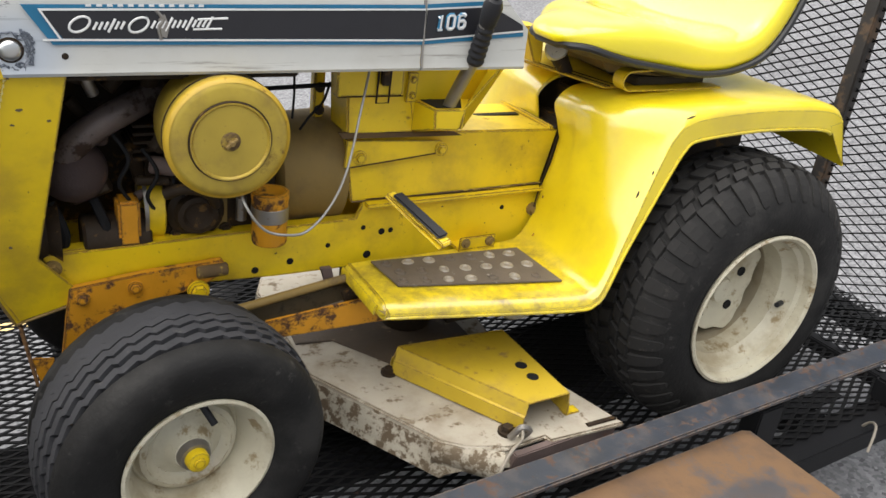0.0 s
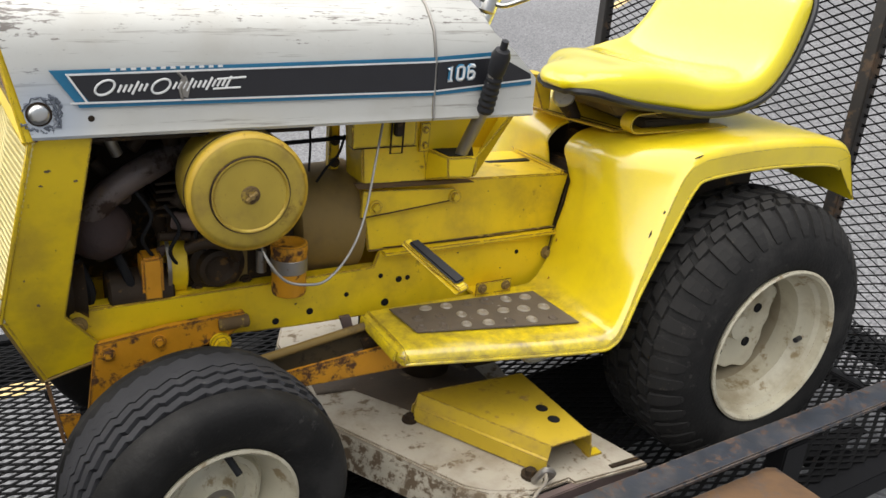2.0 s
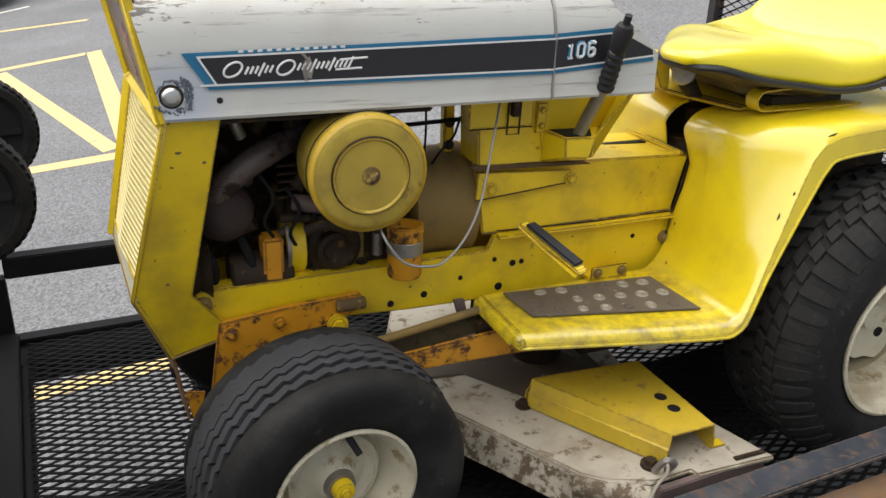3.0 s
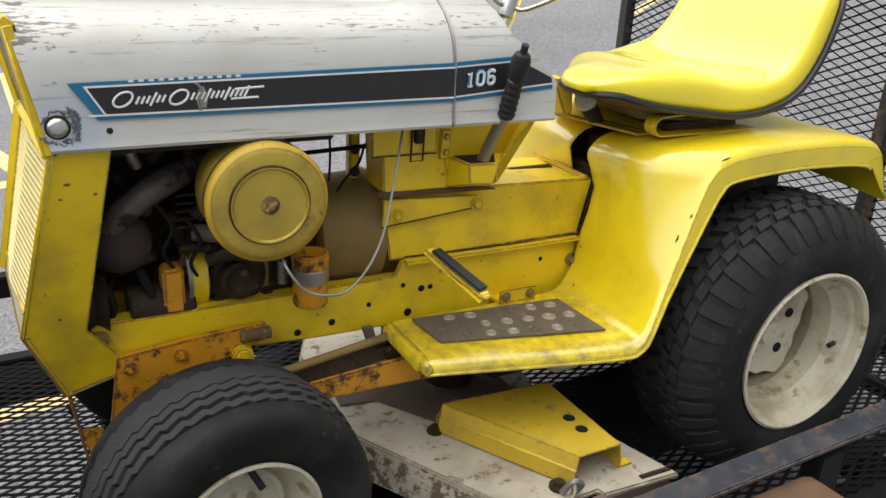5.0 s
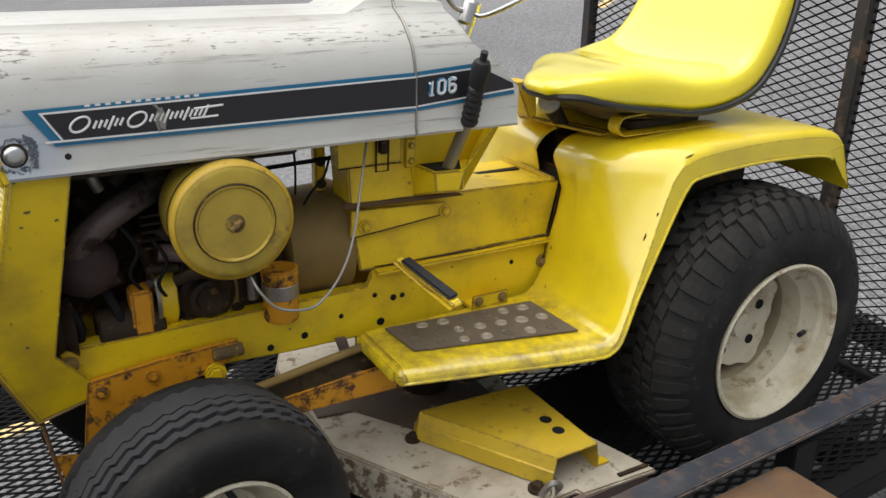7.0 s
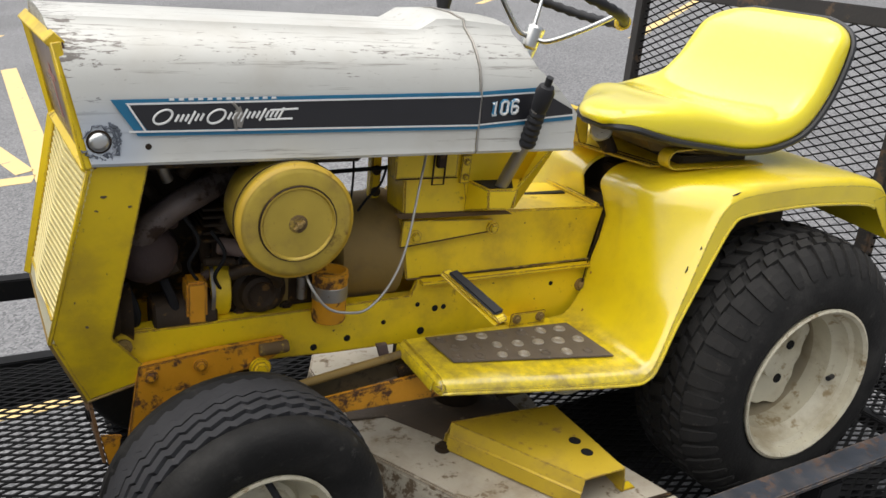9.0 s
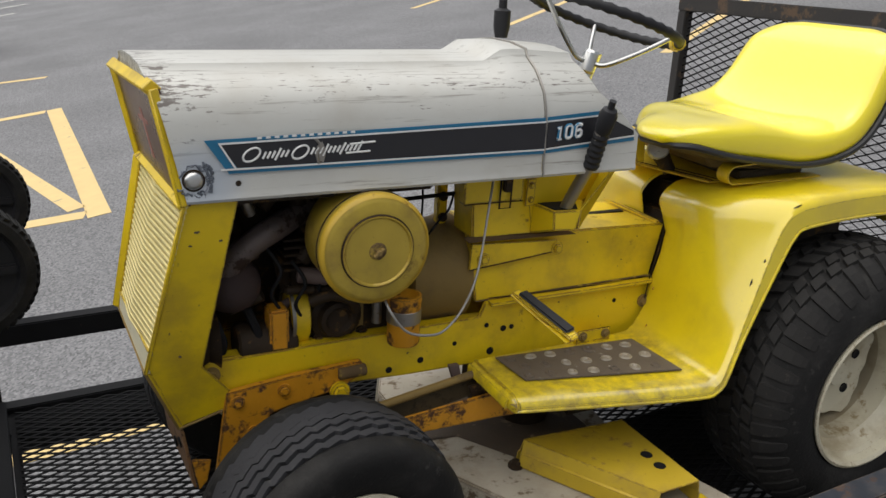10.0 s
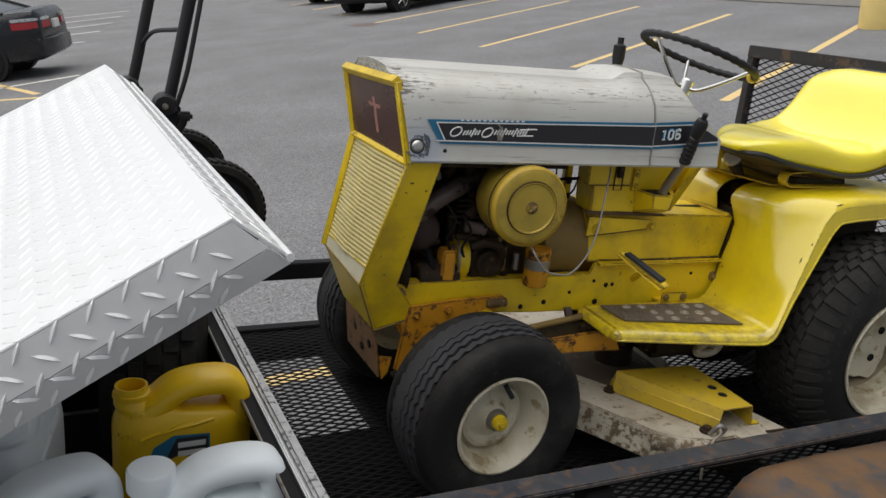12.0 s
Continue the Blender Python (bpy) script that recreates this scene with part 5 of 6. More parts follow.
hook = [(1.05, 0.6765), (0.93, 0.6745)] + [(0.820 + 0.017 * math.cos(a), 0.6905 + 0.016 * math.sin(a)) for a in [math.pi * (1.5 - k / 10) for k in range(11)]] + [(0.875, 0.709)]
part("seat_clip", shell([[Vector((x, y, z)) for y in (-0.170, -0.140)] for x, z in hook], 0.003), YELLOW, seat, "bent yellow seat spring")
# brown instead of yellow: shade under the seat put into its colour
part("seat_base", box(0.875, 1.05, -0.125, 0.10, 0.664, 0.684, 0.003), DARKBROWN, tractor)
# added dark blocks: shade in the slot between the fenders, as solid colour
part("slot_dark_block", box(0.800, 1.3, -0.050, 0.02, 0.45, 0.640, 0.004), GREASE, tractor)
part("slot_dark_step", box(0.772, 0.7995, -0.055, 0.03, 0.44, 0.585, 0.004), GREASE, tractor)
part("slot_dark_back", box(0.83, 0.85, 0.022, 0.16, 0.45, 0.640, 0.004), GREASE, tractor)
part("slot_dark_side", box(0.80, 1.28, 0.012, 0.018, 0.45, 0.652, 0.001), GREASE, tractor)
PIVOT = [(0.735, 0.05), (0.800, -0.125), (0.87, -0.125), (0.87, 0.12), (0.76, 0.12)]
part("seat_pivot_plate", prism([(x, y, 0.667 + 0.03 * (y + 0.05)) for x, y in PIVOT], [(x, y, 0.672 + 0.03 * (y + 0.05)) for x, y in PIVOT], 0.001), YELLOW, tractor)
for off, lo in ((0.010, 0.0), (0.030, 0.3)):
    seam([(0.735 + off + lo * 0.065, 0.05 - lo * 0.175, 0.6755 - lo * 0.005), (0.800 + off, -0.125, 0.6705)], 0.0012)

KNOBM = material("pale_grey_knob", (0.50, 0.50, 0.47), 0.4, metal=0.15, vary=0.2, scale=40, second=(0.25, 0.24, 0.2), amount=0.25, patch=60, bump=0.1)
part("throttle_knob", lathe([(0, 0.016), (0.019, 0.014), (0.022, 0.006), (0.022, -0.012), (0.014, -0.03), (0, -0.03)], pose(0.757, -0.016, 0.712, 72, 0, -38), 24), KNOBM, tractor)
part("knob_stem", rod((0.757, -0.014, 0.711), (0.782, -0.030, 0.668), 0.0185, 20, r2=0.013), GREASE, tractor)

# chips in the yellow sheet metal
random.seed(23)
for x, z, size, k in ((-0.173, 0.669, 0.0026, 1.8), (-0.182, 0.648, 0.0018, 1.8), (-0.139, 0.652, 0.0020, 1.6), (-0.206, 0.631, 0.0022, 1.5), (-0.171, 0.545, 0.0016, 0.5), (-0.215, 0.500, 0.0020, 0.6), (-0.200, 0.455, 0.0022, 1.2)):
    y = -(0.158 - max(0.0, 0.72 - z) * 0.225)
    blot(grille, (x, y - 0.0003, z), (1, 0, 0), (0, 0.22, 1), size, DARKBROWN, k)
for x, z, size, k in ((0.20, 0.375, 0.0018, 1.5), (0.52, 0.43, 0.0016, 1.6), (0.62, 0.385, 0.0018, 0.6)):
    blot(frame_rail, (x, -0.0622, z), (1, 0, 0.02), (0, 0, 1), size, DARKBROWN, k)
for x, z, size, k in ((0.58, 0.545, 0.0014, 1.0), (0.665, 0.500, 0.0016, 0.8), (0.70, 0.545, 0.0016, 0.6)):
    blot(tunnel, (x, -0.0586 + (z - 0.455) * 0.054, z), (1, 0, 0), (0, 0.05, 1), size, DARKBROWN, k)
# links between frame and deck
part("link_post", plate([(0.275, 0.345), (0.295, 0.345), (0.302, 0.318), (0.312, 0.285), (0.285, 0.280), (0.285, 0.315)], -0.085, -0.075, 0.001), RUSTPIPE, tractor)
part("link_rod", rod((0.20, -0.085, 0.292), (0.40, -0.08, 0.325), 0.005, 8), GREASE, tractor)
# added dark plate covering part of the pale deck behind the rod
part("lift_dark_plate", plate([(0.11, 0.283), (0.42, 0.328), (0.42, 0.296), (0.15, 0.250)], -0.092, -0.084, 0.001), DARKBROWN, tractor, "dark brown plate behind the lift rod")
# added block that fills the dark space between frame and deck
part("dark_link_block", box(0.345, 0.42, -0.06, 0.0, 0.235, 0.325, 0.006), GREASE, tractor)

# steering column and wheel
steer = new("steering_wheel")
steer.parent = tractor
steer.matrix_basis = pose(0.604, 0.0, 0.962, 0, 18, 0)
tagged(steer, "black ribbed steering wheel with chrome spokes")
n = 72
part("wheel_ring", tube([(0.143 * math.cos(2 * math.pi * i / n), 0.143 * math.sin(2 * math.pi * i / n), 0) for i in range(n)], [0.0075 + (0.0024 if i % 2 else 0) for i in range(n)], 10, True), PLASTIC, steer)
for a in (-62, 60, 180):
    c, s_ = math.cos(radians(a)), math.sin(radians(a))
    part("spoke", tube(curve([(0.010 * c, 0.010 * s_, -0.082), (0.035 * c, 0.035 * s_, -0.080), (0.09 * c, 0.09 * s_, -0.042), (0.140 * c, 0.140 * s_, 0)]), 0.0045, 10), CHROME, steer)
part("hub", lathe([(0, -0.060), (0.012, -0.061), (0.016, -0.066), (0.016, -0.10), (0.012, -0.104)], None, 20), CHROME, steer)
a = radians(-30)
part("tape", tube([(0.143 * math.cos(a + d), 0.143 * math.sin(a + d), 0) for d in (-0.09, -0.045, 0, 0.045, 0.09)], 0.0135, 10), YELLOW, steer)
part("steering_column", rod((0.50, 0, 0.68), (0.592, 0, 0.90), 0.012), CHROME, tractor)
part("far_lever", lathe([(0, 0), (0.012, 0), (0.016, 0.02), (0.016, 0.05), (0.008, 0.055), (0.008, 0.07), (0, 0.07)], pose(0.46, 0.13, 0.915), 14), PLASTIC, tractor)

# mower deck slung under the frame
DECK = [(0.250, -0.118), (0.386, -0.366), (0.420, -0.396), (0.491, -0.424), (0.563, -0.420), (0.566, -0.434), (0.724, -0.439), (0.640, -0.150), (0.70, 0.30), (0.60, 0.45), (0.35, 0.42), (0.25, 0.20)]
deck = part("mower_deck", prism([(x, y, 0.150) for x, y in DECK], [(x - (0.012 if y > -0.3 and x < 0.5 else 0), y - (0.016 if -0.3 > y and x < 0.45 else 0), 0.078 if i not in (2, 3, 4, 5, 6) else 0.140) for i, (x, y) in enumerate(DECK)], 0.003, 2), DECKW, tractor, "dirty white mower deck with peeling paint")
part("deck_skirt", shell([[Vector((x - 0.0015, y - 0.0015, 0.141)), Vector((x - 0.0015 - (0.012 if i < 1 else 0.004), y - 0.0015 - (0.002 if i < 1 else 0.012), (0.080, 0.086, 0.112, 0.120)[i]))] for i, (x, y) in enumerate(DECK[:4])], 0.002), DECKD, deck, "peeling dirty side of the deck")
TOPC = [(0.405, -0.159), (0.541, -0.390), (0.628, -0.388), (0.626, -0.170)]
cover = part("belt_cover", prism([(x, y, 0.2025) for x, y in TOPC], [(x, y, 0.1995) for x, y in TOPC], 0.0008), COVERM, deck, "yellow belt cover on the mower deck")
def cover_side(a, b, oa, ob_, name="cover_flange"):
    """A folded side of the belt cover, from its top edge down to the deck."""
    return part(name, shell([[Vector((*a, 0.2025)), Vector((*b, 0.2025))], [Vector((a[0] + oa[0] * 0.5, a[1] + oa[1] * 0.5, 0.180)), Vector((b[0] + ob_[0] * 0.5, b[1] + ob_[1] * 0.5, 0.180))], [Vector((a[0] + oa[0] * 0.8, a[1] + oa[1] * 0.8, 0.178)), Vector((b[0] + ob_[0] * 0.8, b[1] + ob_[1] * 0.8, 0.178))], [Vector((a[0] + oa[0], a[1] + oa[1], 0.1525)), Vector((b[0] + ob_[0], b[1] + ob_[1], 0.1525))]], 0.0025), COVERM, cover)
cover_side(TOPC[0], TOPC[1], (-0.012, -0.008), (-0.012, -0.008))
cover_side(TOPC[2], TOPC[3], (0.006, 0.0), (0.006, 0.0))
cover_side(TOPC[3], TOPC[0], (0.0, 0.010), (-0.012, 0.004))
part("cover_foot", box(0.630, 0.662, -0.386, -0.366, 0.1505, 0.1535, 0.0008), YELLOW, cover)
part("cover_inside", box(0.56, 0.618, -0.30, -0.18, 0.151, 0.196, 0.002), GREASE, deck)
for p in ((0.592, -0.286, 0.2025), (0.592, -0.324, 0.2025)):
    hole(deck, p, (0, 0, 1), 0.0105)
part("discharge_lip", prism([(0.49, -0.445, 0.146), (0.718, -0.430, 0.146), (0.712, -0.425, 0.085), (0.48, -0.435, 0.085)], [(0.49, -0.43, 0.146), (0.716, -0.415, 0.146), (0.71, -0.41, 0.085), (0.48, -0.42, 0.085)], 0.002), RUSTPIPE, deck)
part("rolled_corner", shell([[Vector((0.378 + 0.095 * u, -0.360 - 0.075 * u, 0.124)) + Matrix.Rotation(radians(-38), 3, "Z") @ Vector((0, -(0.010 + 0.018 * u) * math.cos(q), (0.022 + 0.004 * u) * math.sin(q))) for q in [radians(95 - 225 * k / 14) for k in range(15)]] for u in (0.0, 0.25, 0.5, 0.75, 1.0)], 0.0025), DECKD, deck, "bent and rusting deck corner")
part("deck_cable", tube(curve([(0.515, -0.415, 0.175), (0.500, -0.436, 0.172), (0.470, -0.452, 0.168), (0.445, -0.466, 0.150), (0.432, -0.474, 0.118), (0.440, -0.468, 0.085)]), 0.0030, 8), PADW, deck, "frayed pale cable over the deck edge")
part("deck_hook", tube(curve([(0.50, -0.405, 0.153), (0.512, -0.415, 0.178), (0.528, -0.418, 0.170), (0.52, -0.41, 0.153)]), 0.006, 8), STEEL, deck)
part("hanger_loop", tube(curve([(0.63, -0.17, 0.255), (0.645, -0.19, 0.275), (0.675, -0.19, 0.27), (0.68, -0.175, 0.245), (0.655, -0.17, 0.235), (0.63, -0.17, 0.24), (0.63, -0.17, 0.255)]), 0.011, 8), CREAM, deck)
bolt(deck, (0.505, -0.388, 0.152), (0, 0, 1), 0.011, GREASE)
bolt(deck, (0.388, -0.162, 0.152), (0, 0, 1), 0.010, GREASE)
part("deck_slot", box(0.650, 0.714, -0.428, -0.418, 0.1505, 0.1535, 0.001), GREASE, deck)
# brown dirt, spread wider and darker to hold the deck's shade as well
DIRTSHADE = material("dirt_and_shade_brown", (0.070, 0.050, 0.032), 0.75, vary=0.5, scale=18, second=(0.20, 0.15, 0.09), amount=0.32, patch=20, bump=0.5)
part("deck_dirt_shade", prism([(0.258, -0.02, 0.1504), (0.330, -0.030, 0.1504), (0.403, -0.138, 0.1504), (0.60, -0.10, 0.1504), (0.60, 0.20, 0.1504), (0.27, 0.14, 0.1504)], [(0.262, -0.018, 0.1535), (0.332, -0.026, 0.1535), (0.404, -0.132, 0.1535), (0.598, -0.098, 0.1535), (0.595, 0.195, 0.1535), (0.274, 0.136, 0.1535)], 0.001), DIRTSHADE, deck, "brown dirt and painted shade on the deck")
part("deck_pulley", lathe([(0, 0.012), (0.06, 0.012), (0.066, 0.008), (0.05, 0.0), (0.066, -0.008), (0.06, -0.012), (0, -0.012)], pose(0.47, -0.02, 0.232), 36), GREASE, deck)
part("lift_link", rod((0.10, -0.13, 0.275), (0.55, -0.12, 0.262), 0.006), GREASE, tractor)
part("lift_strap", plate([(0.30, 0.315), (0.52, 0.33), (0.55, 0.31), (0.31, 0.290)], -0.118, -0.112), GREASE, tractor)
part("deck_spindle", rod((0.5, 0.0, 0.15), (0.5, 0.0, 0.23), 0.05, 20, 0.004), GREASE, deck)
# added dark block: shadow between footrest and deck, as solid colour
part("under_frame_dark", box(0.50, 0.98, -0.15, 0.05, 0.215, 0.335, 0.02), GREASE, tractor, "dark block added in the shaded space under the frame")


# ---- trailer ----
TR = pose(0, 0, 0, 0, 0, 3.2)  # turned a little to the tractor
trailer = thing("utility_trailer", "black steel utility trailer with expanded metal floor and ramp gate", "trailer", "", TR)
Y0, Y1, X0, X1 = -0.556, 0.715, -0.47, 1.95


def steel(name, x0, x1, y0, y1, z0, z1, mat=BLACK, label="", bevel=0.003):
    return part(name, box(x0, x1, y0, y1, z0, z1, bevel), mat, trailer, label)


steel("side_rail", X0 - 0.1, X1, Y0 - 0.055, Y0, 0.211, 0.222, RAILM, "scuffed blue-black side rail with rust")
steel("rail_leg", X0 - 0.1, X1, Y0 - 0.009, Y0 - 0.001, 0.170, 0.2108, BLACK)
steel("side_rail", X0, X1, Y1, Y1 + 0.04, 0.156, 0.208)
steel("front_rail", X0 - 0.055, X0 + 0.008, Y0, Y1, -0.03, 0.02)
steel("floor_beam", X0 + 0.009, X0 + 0.028, Y0, Y1, -0.05, -0.012)
for x in (X0 - 0.02, 0.05, 0.94, 1.5, X1 - 0.03):
    steel("post", x - 0.032, x + 0.032, Y0 - 0.045, Y0 - 0.007, -0.05, 0.192)
    steel("post", x - (0.05 if x < 0 else 0.02), x + 0.02, Y1 + 0.002, Y1 + 0.04, 0.004, 0.155)
steel("front_plate", X0 - 0.12, X0 - 0.002, Y0, Y1, -0.03, -0.022)
steel("tongue_beam", X0 - 0.9, 1.5, -0.17, 0.075, -0.11, -0.014)
steel("floor_beam", X0, X1, Y0 - 0.03, Y0 + 0.05, -0.06, -0.008)
steel("floor_beam", X0, X1, Y1 - 0.115, Y1 - 0.014, -0.06, -0.012)
steel("floor_edge", X0, X1, Y1 - 0.012, Y1 + 0.03, -0.06, 0.002)
for x, hw in ((-0.045, 0.068), (0.72, 0.04), (1.3, 0.04), (X1 - 0.05, 0.03)):
    steel("cross_member", x - hw, x + hw, Y0, Y1, -0.065, -0.012)


def expanded(x0, x1, y0, y1, sw, lw, w, th):
    """Expanded metal: zigzag strands, long way along y, in the plane z = 0."""
    verts, faces = [], []
    rows = int((x1 - x0) / sw)
    cols = int((y1 - y0) / (lw / 2))
    for r in range(rows + 1):
        base_i = len(verts)
        for c in range(cols + 1):
            k = (c % 4)
            sgn = 1 if (c % 2 == 0) else -1
            x = x0 + r * sw + (sw / 2 - w * 0.12) * (sgn if r % 2 == 0 else -sgn)
            y = y0 + c * lw / 2
            for dx, dz in ((-w / 2, -th / 2 - 0.001), (w / 2, th / 2 - 0.001), (w / 2, th / 2 + 0.001), (-w / 2, -th / 2 + 0.001)):
                verts.append((x + dx, y, dz))
        for c in range(cols):
            a, b = base_i + c * 4, base_i + c * 4 + 4
            for k in range(4):
                faces.append((a + k, a + (k + 1) % 4, b + (k + 1) % 4, b + k))
    return verts, faces


def sheet(name, m, args, mat, parent, label=""):
    me = bpy.data.meshes.new(name)
    me.from_pydata(*(lambda q: (q[0], [], q[1]))(expanded(*args)))
    me.materials.append(mat)
    ob = new(name, me)
    ob.parent, ob.matrix_basis = parent, m
    return tagged(ob, label, kind="stuff")


sheet("floor_mesh", pose(0, 0, -0.004, 0, 0, 90), (Y0 + 0.02, Y1 - 0.02, -X1, -X0, 0.01175, 0.051, 0.0086, -0.0015), MESHM, trailer, "black expanded metal floor mesh")

GATEM = material("rusty_black_gate", (0.025, 0.022, 0.020), 0.65, vary=0.4, scale=10, second=(0.10, 0.065, 0.04), amount=0.4, patch=14, bump=0.3)
# ramp gate at the back
GX, GY0, GY1, GZ = 1.59, -0.60, 0.80, 0.977
gate = part("ramp_gate", box(GX, GX + 0.035, GY0, GY1, GZ - 0.045, GZ, 0.003), GATEM, trailer, "black mesh ramp gate standing upright")
for y in (GY0, -0.165, GY1 - 0.035):
    part("gate_post", box(GX + 0.002, GX + 0.037, y, y + 0.035, 0.0, GZ - 0.045, 0.003), GATEM, gate)
part("gate_foot", box(GX, GX + 0.035, GY0, GY1, -0.03, 0.005, 0.003), BLACK, gate)
sheet("gate_mesh", pose(GX + 0.02, 0, 0, 0, -90, 0), (0.01, GZ - 0.03, GY0 + 0.02, GY1 - 0.02, 0.01175, 0.051, 0.0040, 0.003), MESHM, gate, "black expanded metal mesh")

# rusty wheel fender outside the near rail
arch = [(0.335, -0.28), (0.338, -0.06), (0.348, 0.06), (0.366, 0.125), (0.398, 0.165), (0.44, 0.182), (0.60, 0.186), (0.84, 0.184), (0.868, 0.174), (0.884, 0.148), (0.892, 0.08), (0.895, -0.28)]
part("trailer_fender", shell([[Vector((x, Y0 - 0.056, z)), Vector((x, Y0 - 0.18, z)), Vector((x, Y0 - 0.28, z)), Vector((x, Y0 - 0.315, z - 0.006)), Vector((x, Y0 - 0.325, z - 0.035))] for x, z in arch], 0.003), RUSTF, trailer, "rusty black trailer wheel fender")
for sgn, yy in ((1, Y0 - 0.10), (-1, Y1 + 0.14)):
    tw_ = new("trailer_wheel")
    tw_.parent = trailer
    tw_.matrix_basis = pose(0.615, yy, -0.30, 0, 0, 0 if sgn > 0 else 180)
    tn = Matrix.Rotation(radians(90), 4, "X")
    part("tyre", lathe([(0.15, 0.0), (0.17, 0.02), (0.22, 0.025), (0.25, 0.01), (0.258, -0.02), (0.258, -0.11), (0.25, -0.14), (0.22, -0.155), (0.17, -0.15), (0.15, -0.13)], tn, 48, True), RUBBER, tw_)
    part("rim", lathe([(0.152, 0.0), (0.14, -0.02), (0.13, -0.05), (0.05, -0.04), (0.04, -0.01), (0, -0.01)], tn, 32), STEEL, tw_)
part("perforated_angle", box(1.19, 1.44, -0.475, -0.435, -0.012, -0.006, 0.001), BLACK, trailer)
for i in range(6):
    hole(trailer, (1.21 + 0.038 * i, -0.455, -0.0055), (0, 0, 1), 0.009)
part("hinge_lug", box(1.50, 1.58, -0.58, -0.50, -0.02, 0.05, 0.006), BLACK, trailer)
part("latch_rod", tube(curve([(1.32, -0.62, -0.02), (1.36, -0.60, 0.02), (1.38, -0.57, 0.0), (1.37, -0.55, -0.06)]), 0.003, 8), PADW, trailer)

# ---- tool chest of tread plate on the trailer tongue ----
TB = Matrix.Translation((-0.536, -0.6, 0)) @ pose(0, 0, 0, 0, 0, 3.5)
chest = thing("tool_chest", "open aluminium tread plate tool chest full of jugs", "tool chest", "", TB)
CW, CY0, CY1, CZ0, CZ1 = 0.52, -0.36, 0.82, 0.02, 0.43
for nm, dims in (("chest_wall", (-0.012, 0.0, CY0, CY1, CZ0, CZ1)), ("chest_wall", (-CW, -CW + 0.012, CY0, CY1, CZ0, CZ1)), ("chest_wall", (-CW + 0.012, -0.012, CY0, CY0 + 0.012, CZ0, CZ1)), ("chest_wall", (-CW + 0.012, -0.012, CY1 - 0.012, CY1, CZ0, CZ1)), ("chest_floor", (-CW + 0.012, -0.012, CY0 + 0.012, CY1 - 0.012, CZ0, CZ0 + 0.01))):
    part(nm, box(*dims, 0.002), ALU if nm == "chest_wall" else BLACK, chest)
# added black sheets: shade inside the chest put into colour, like its black floor
part("inner_dark_sheet", box(-0.016, -0.0125, CY0 + 0.013, CY1 - 0.013, CZ0 + 0.02, CZ1 - 0.002, 0.001), BLACK, chest)
part("inner_dark_sheet", box(-CW + 0.014, -0.017, CY1 - 0.0155, CY1 - 0.0125, CZ0 + 0.02, CZ1 - 0.002, 0.001), BLACK, chest)
part("chest_lip", box(-0.006, 0.011, CY0, 0.64, CZ1 + 0.0005, CZ1 + 0.010, 0.004), SPECK, chest)
part("chest_channel", box(-0.034, -0.0065, CY0 + 0.013, CY1 - 0.013, CZ1 - 0.014, CZ1 - 0.004, 0.002), BLACK, chest)
part("chest_bead", tube([(-0.033, CY0 + 0.013, CZ1 - 0.004), (-0.033, CY1 - 0.013, CZ1 - 0.004)], 0.0025, 6), STEEL, chest)


def treads(parent, origin, u, v, nx, rows, step, size=0.36, rise=0.0016, slim=0.17):
    """Raised tread bars: rows half a step apart, turned one way and the other, on a face spanned by u and v."""
    o, u, v = Vector(origin), Vector(u).normalized(), Vector(v).normalized()
    n = u.cross(v).normalized()
    bm = bmesh.new()
    for j in rows:
        for i in range(nx):
            c = o + u * (i + 0.5 * (j % 2) + 0.25) * step + v * (j * 0.5) * step
            a = radians(45 if j % 2 else -45)
            d, e = u * math.cos(a) + v * math.sin(a), -u * math.sin(a) + v * math.cos(a)
            h = size * step
            low = [bm.verts.new(c + d * h * p + e * h * slim * q) for p, q in ((1, 0), (0.55, 0.7), (0, 1), (-0.55, 0.7), (-1, 0), (-0.55, -0.7), (0, -1), (0.55, -0.7))]
            t1, t2 = bm.verts.new(c + d * h * 0.6 + n * rise), bm.verts.new(c - d * h * 0.6 + n * rise)
            for f in ((0, 1, t1), (1, 2, t1), (2, 3, t2), (3, 4, t2), (4, 5, t2), (5, 6, t2), (6, 7, t1), (7, 0, t1), (2, t2, t1), (6, t1, t2)):
                bm.faces.new([low[k] if isinstance(k, int) else k for k in f])
    ob = part("tread_pattern", bm, ALU, parent, smooth=False)
    return tagged(ob, kind="stuff")


LM = Matrix.Translation((-0.642, -0.89, 0.809)) @ pose(0, 0, 0, 0, 0, 4.5) @ pose(0, 0, 0, 0, -30, 0)
lid = new("chest_lid")
lid.parent = chest
lid.matrix_basis = TB.inverted() @ LM
tagged(lid, "bright tread plate lid propped half open")
LW, LL, LD = 0.58, 1.36, 0.075
part("lid_top", box(-LW, 0, 0, LL, -0.003, 0, 0.001), ALU, lid)
part("lid_side", prism([(-LW, 0, -0.003), (-0.002, 0, -0.003), (0.016, -0.004, -0.046), (-LW, -0.004, -0.046)], [(-LW, 0.003, -0.003), (-0.002, 0.003, -0.003), (0.016, -0.001, -0.046), (-LW, -0.001, -0.046)], 0.0005), ALU, lid)
part("lid_lip", prism([(-LW, -0.004, -0.047), (0.016, -0.004, -0.047), (0.030, 0.014, -0.082), (-LW, 0.014, -0.082)], [(-LW, -0.001, -0.047), (0.016, -0.001, -0.047), (0.030, 0.017, -0.082), (-LW, 0.017, -0.082)], 0.0005), ALU, lid)
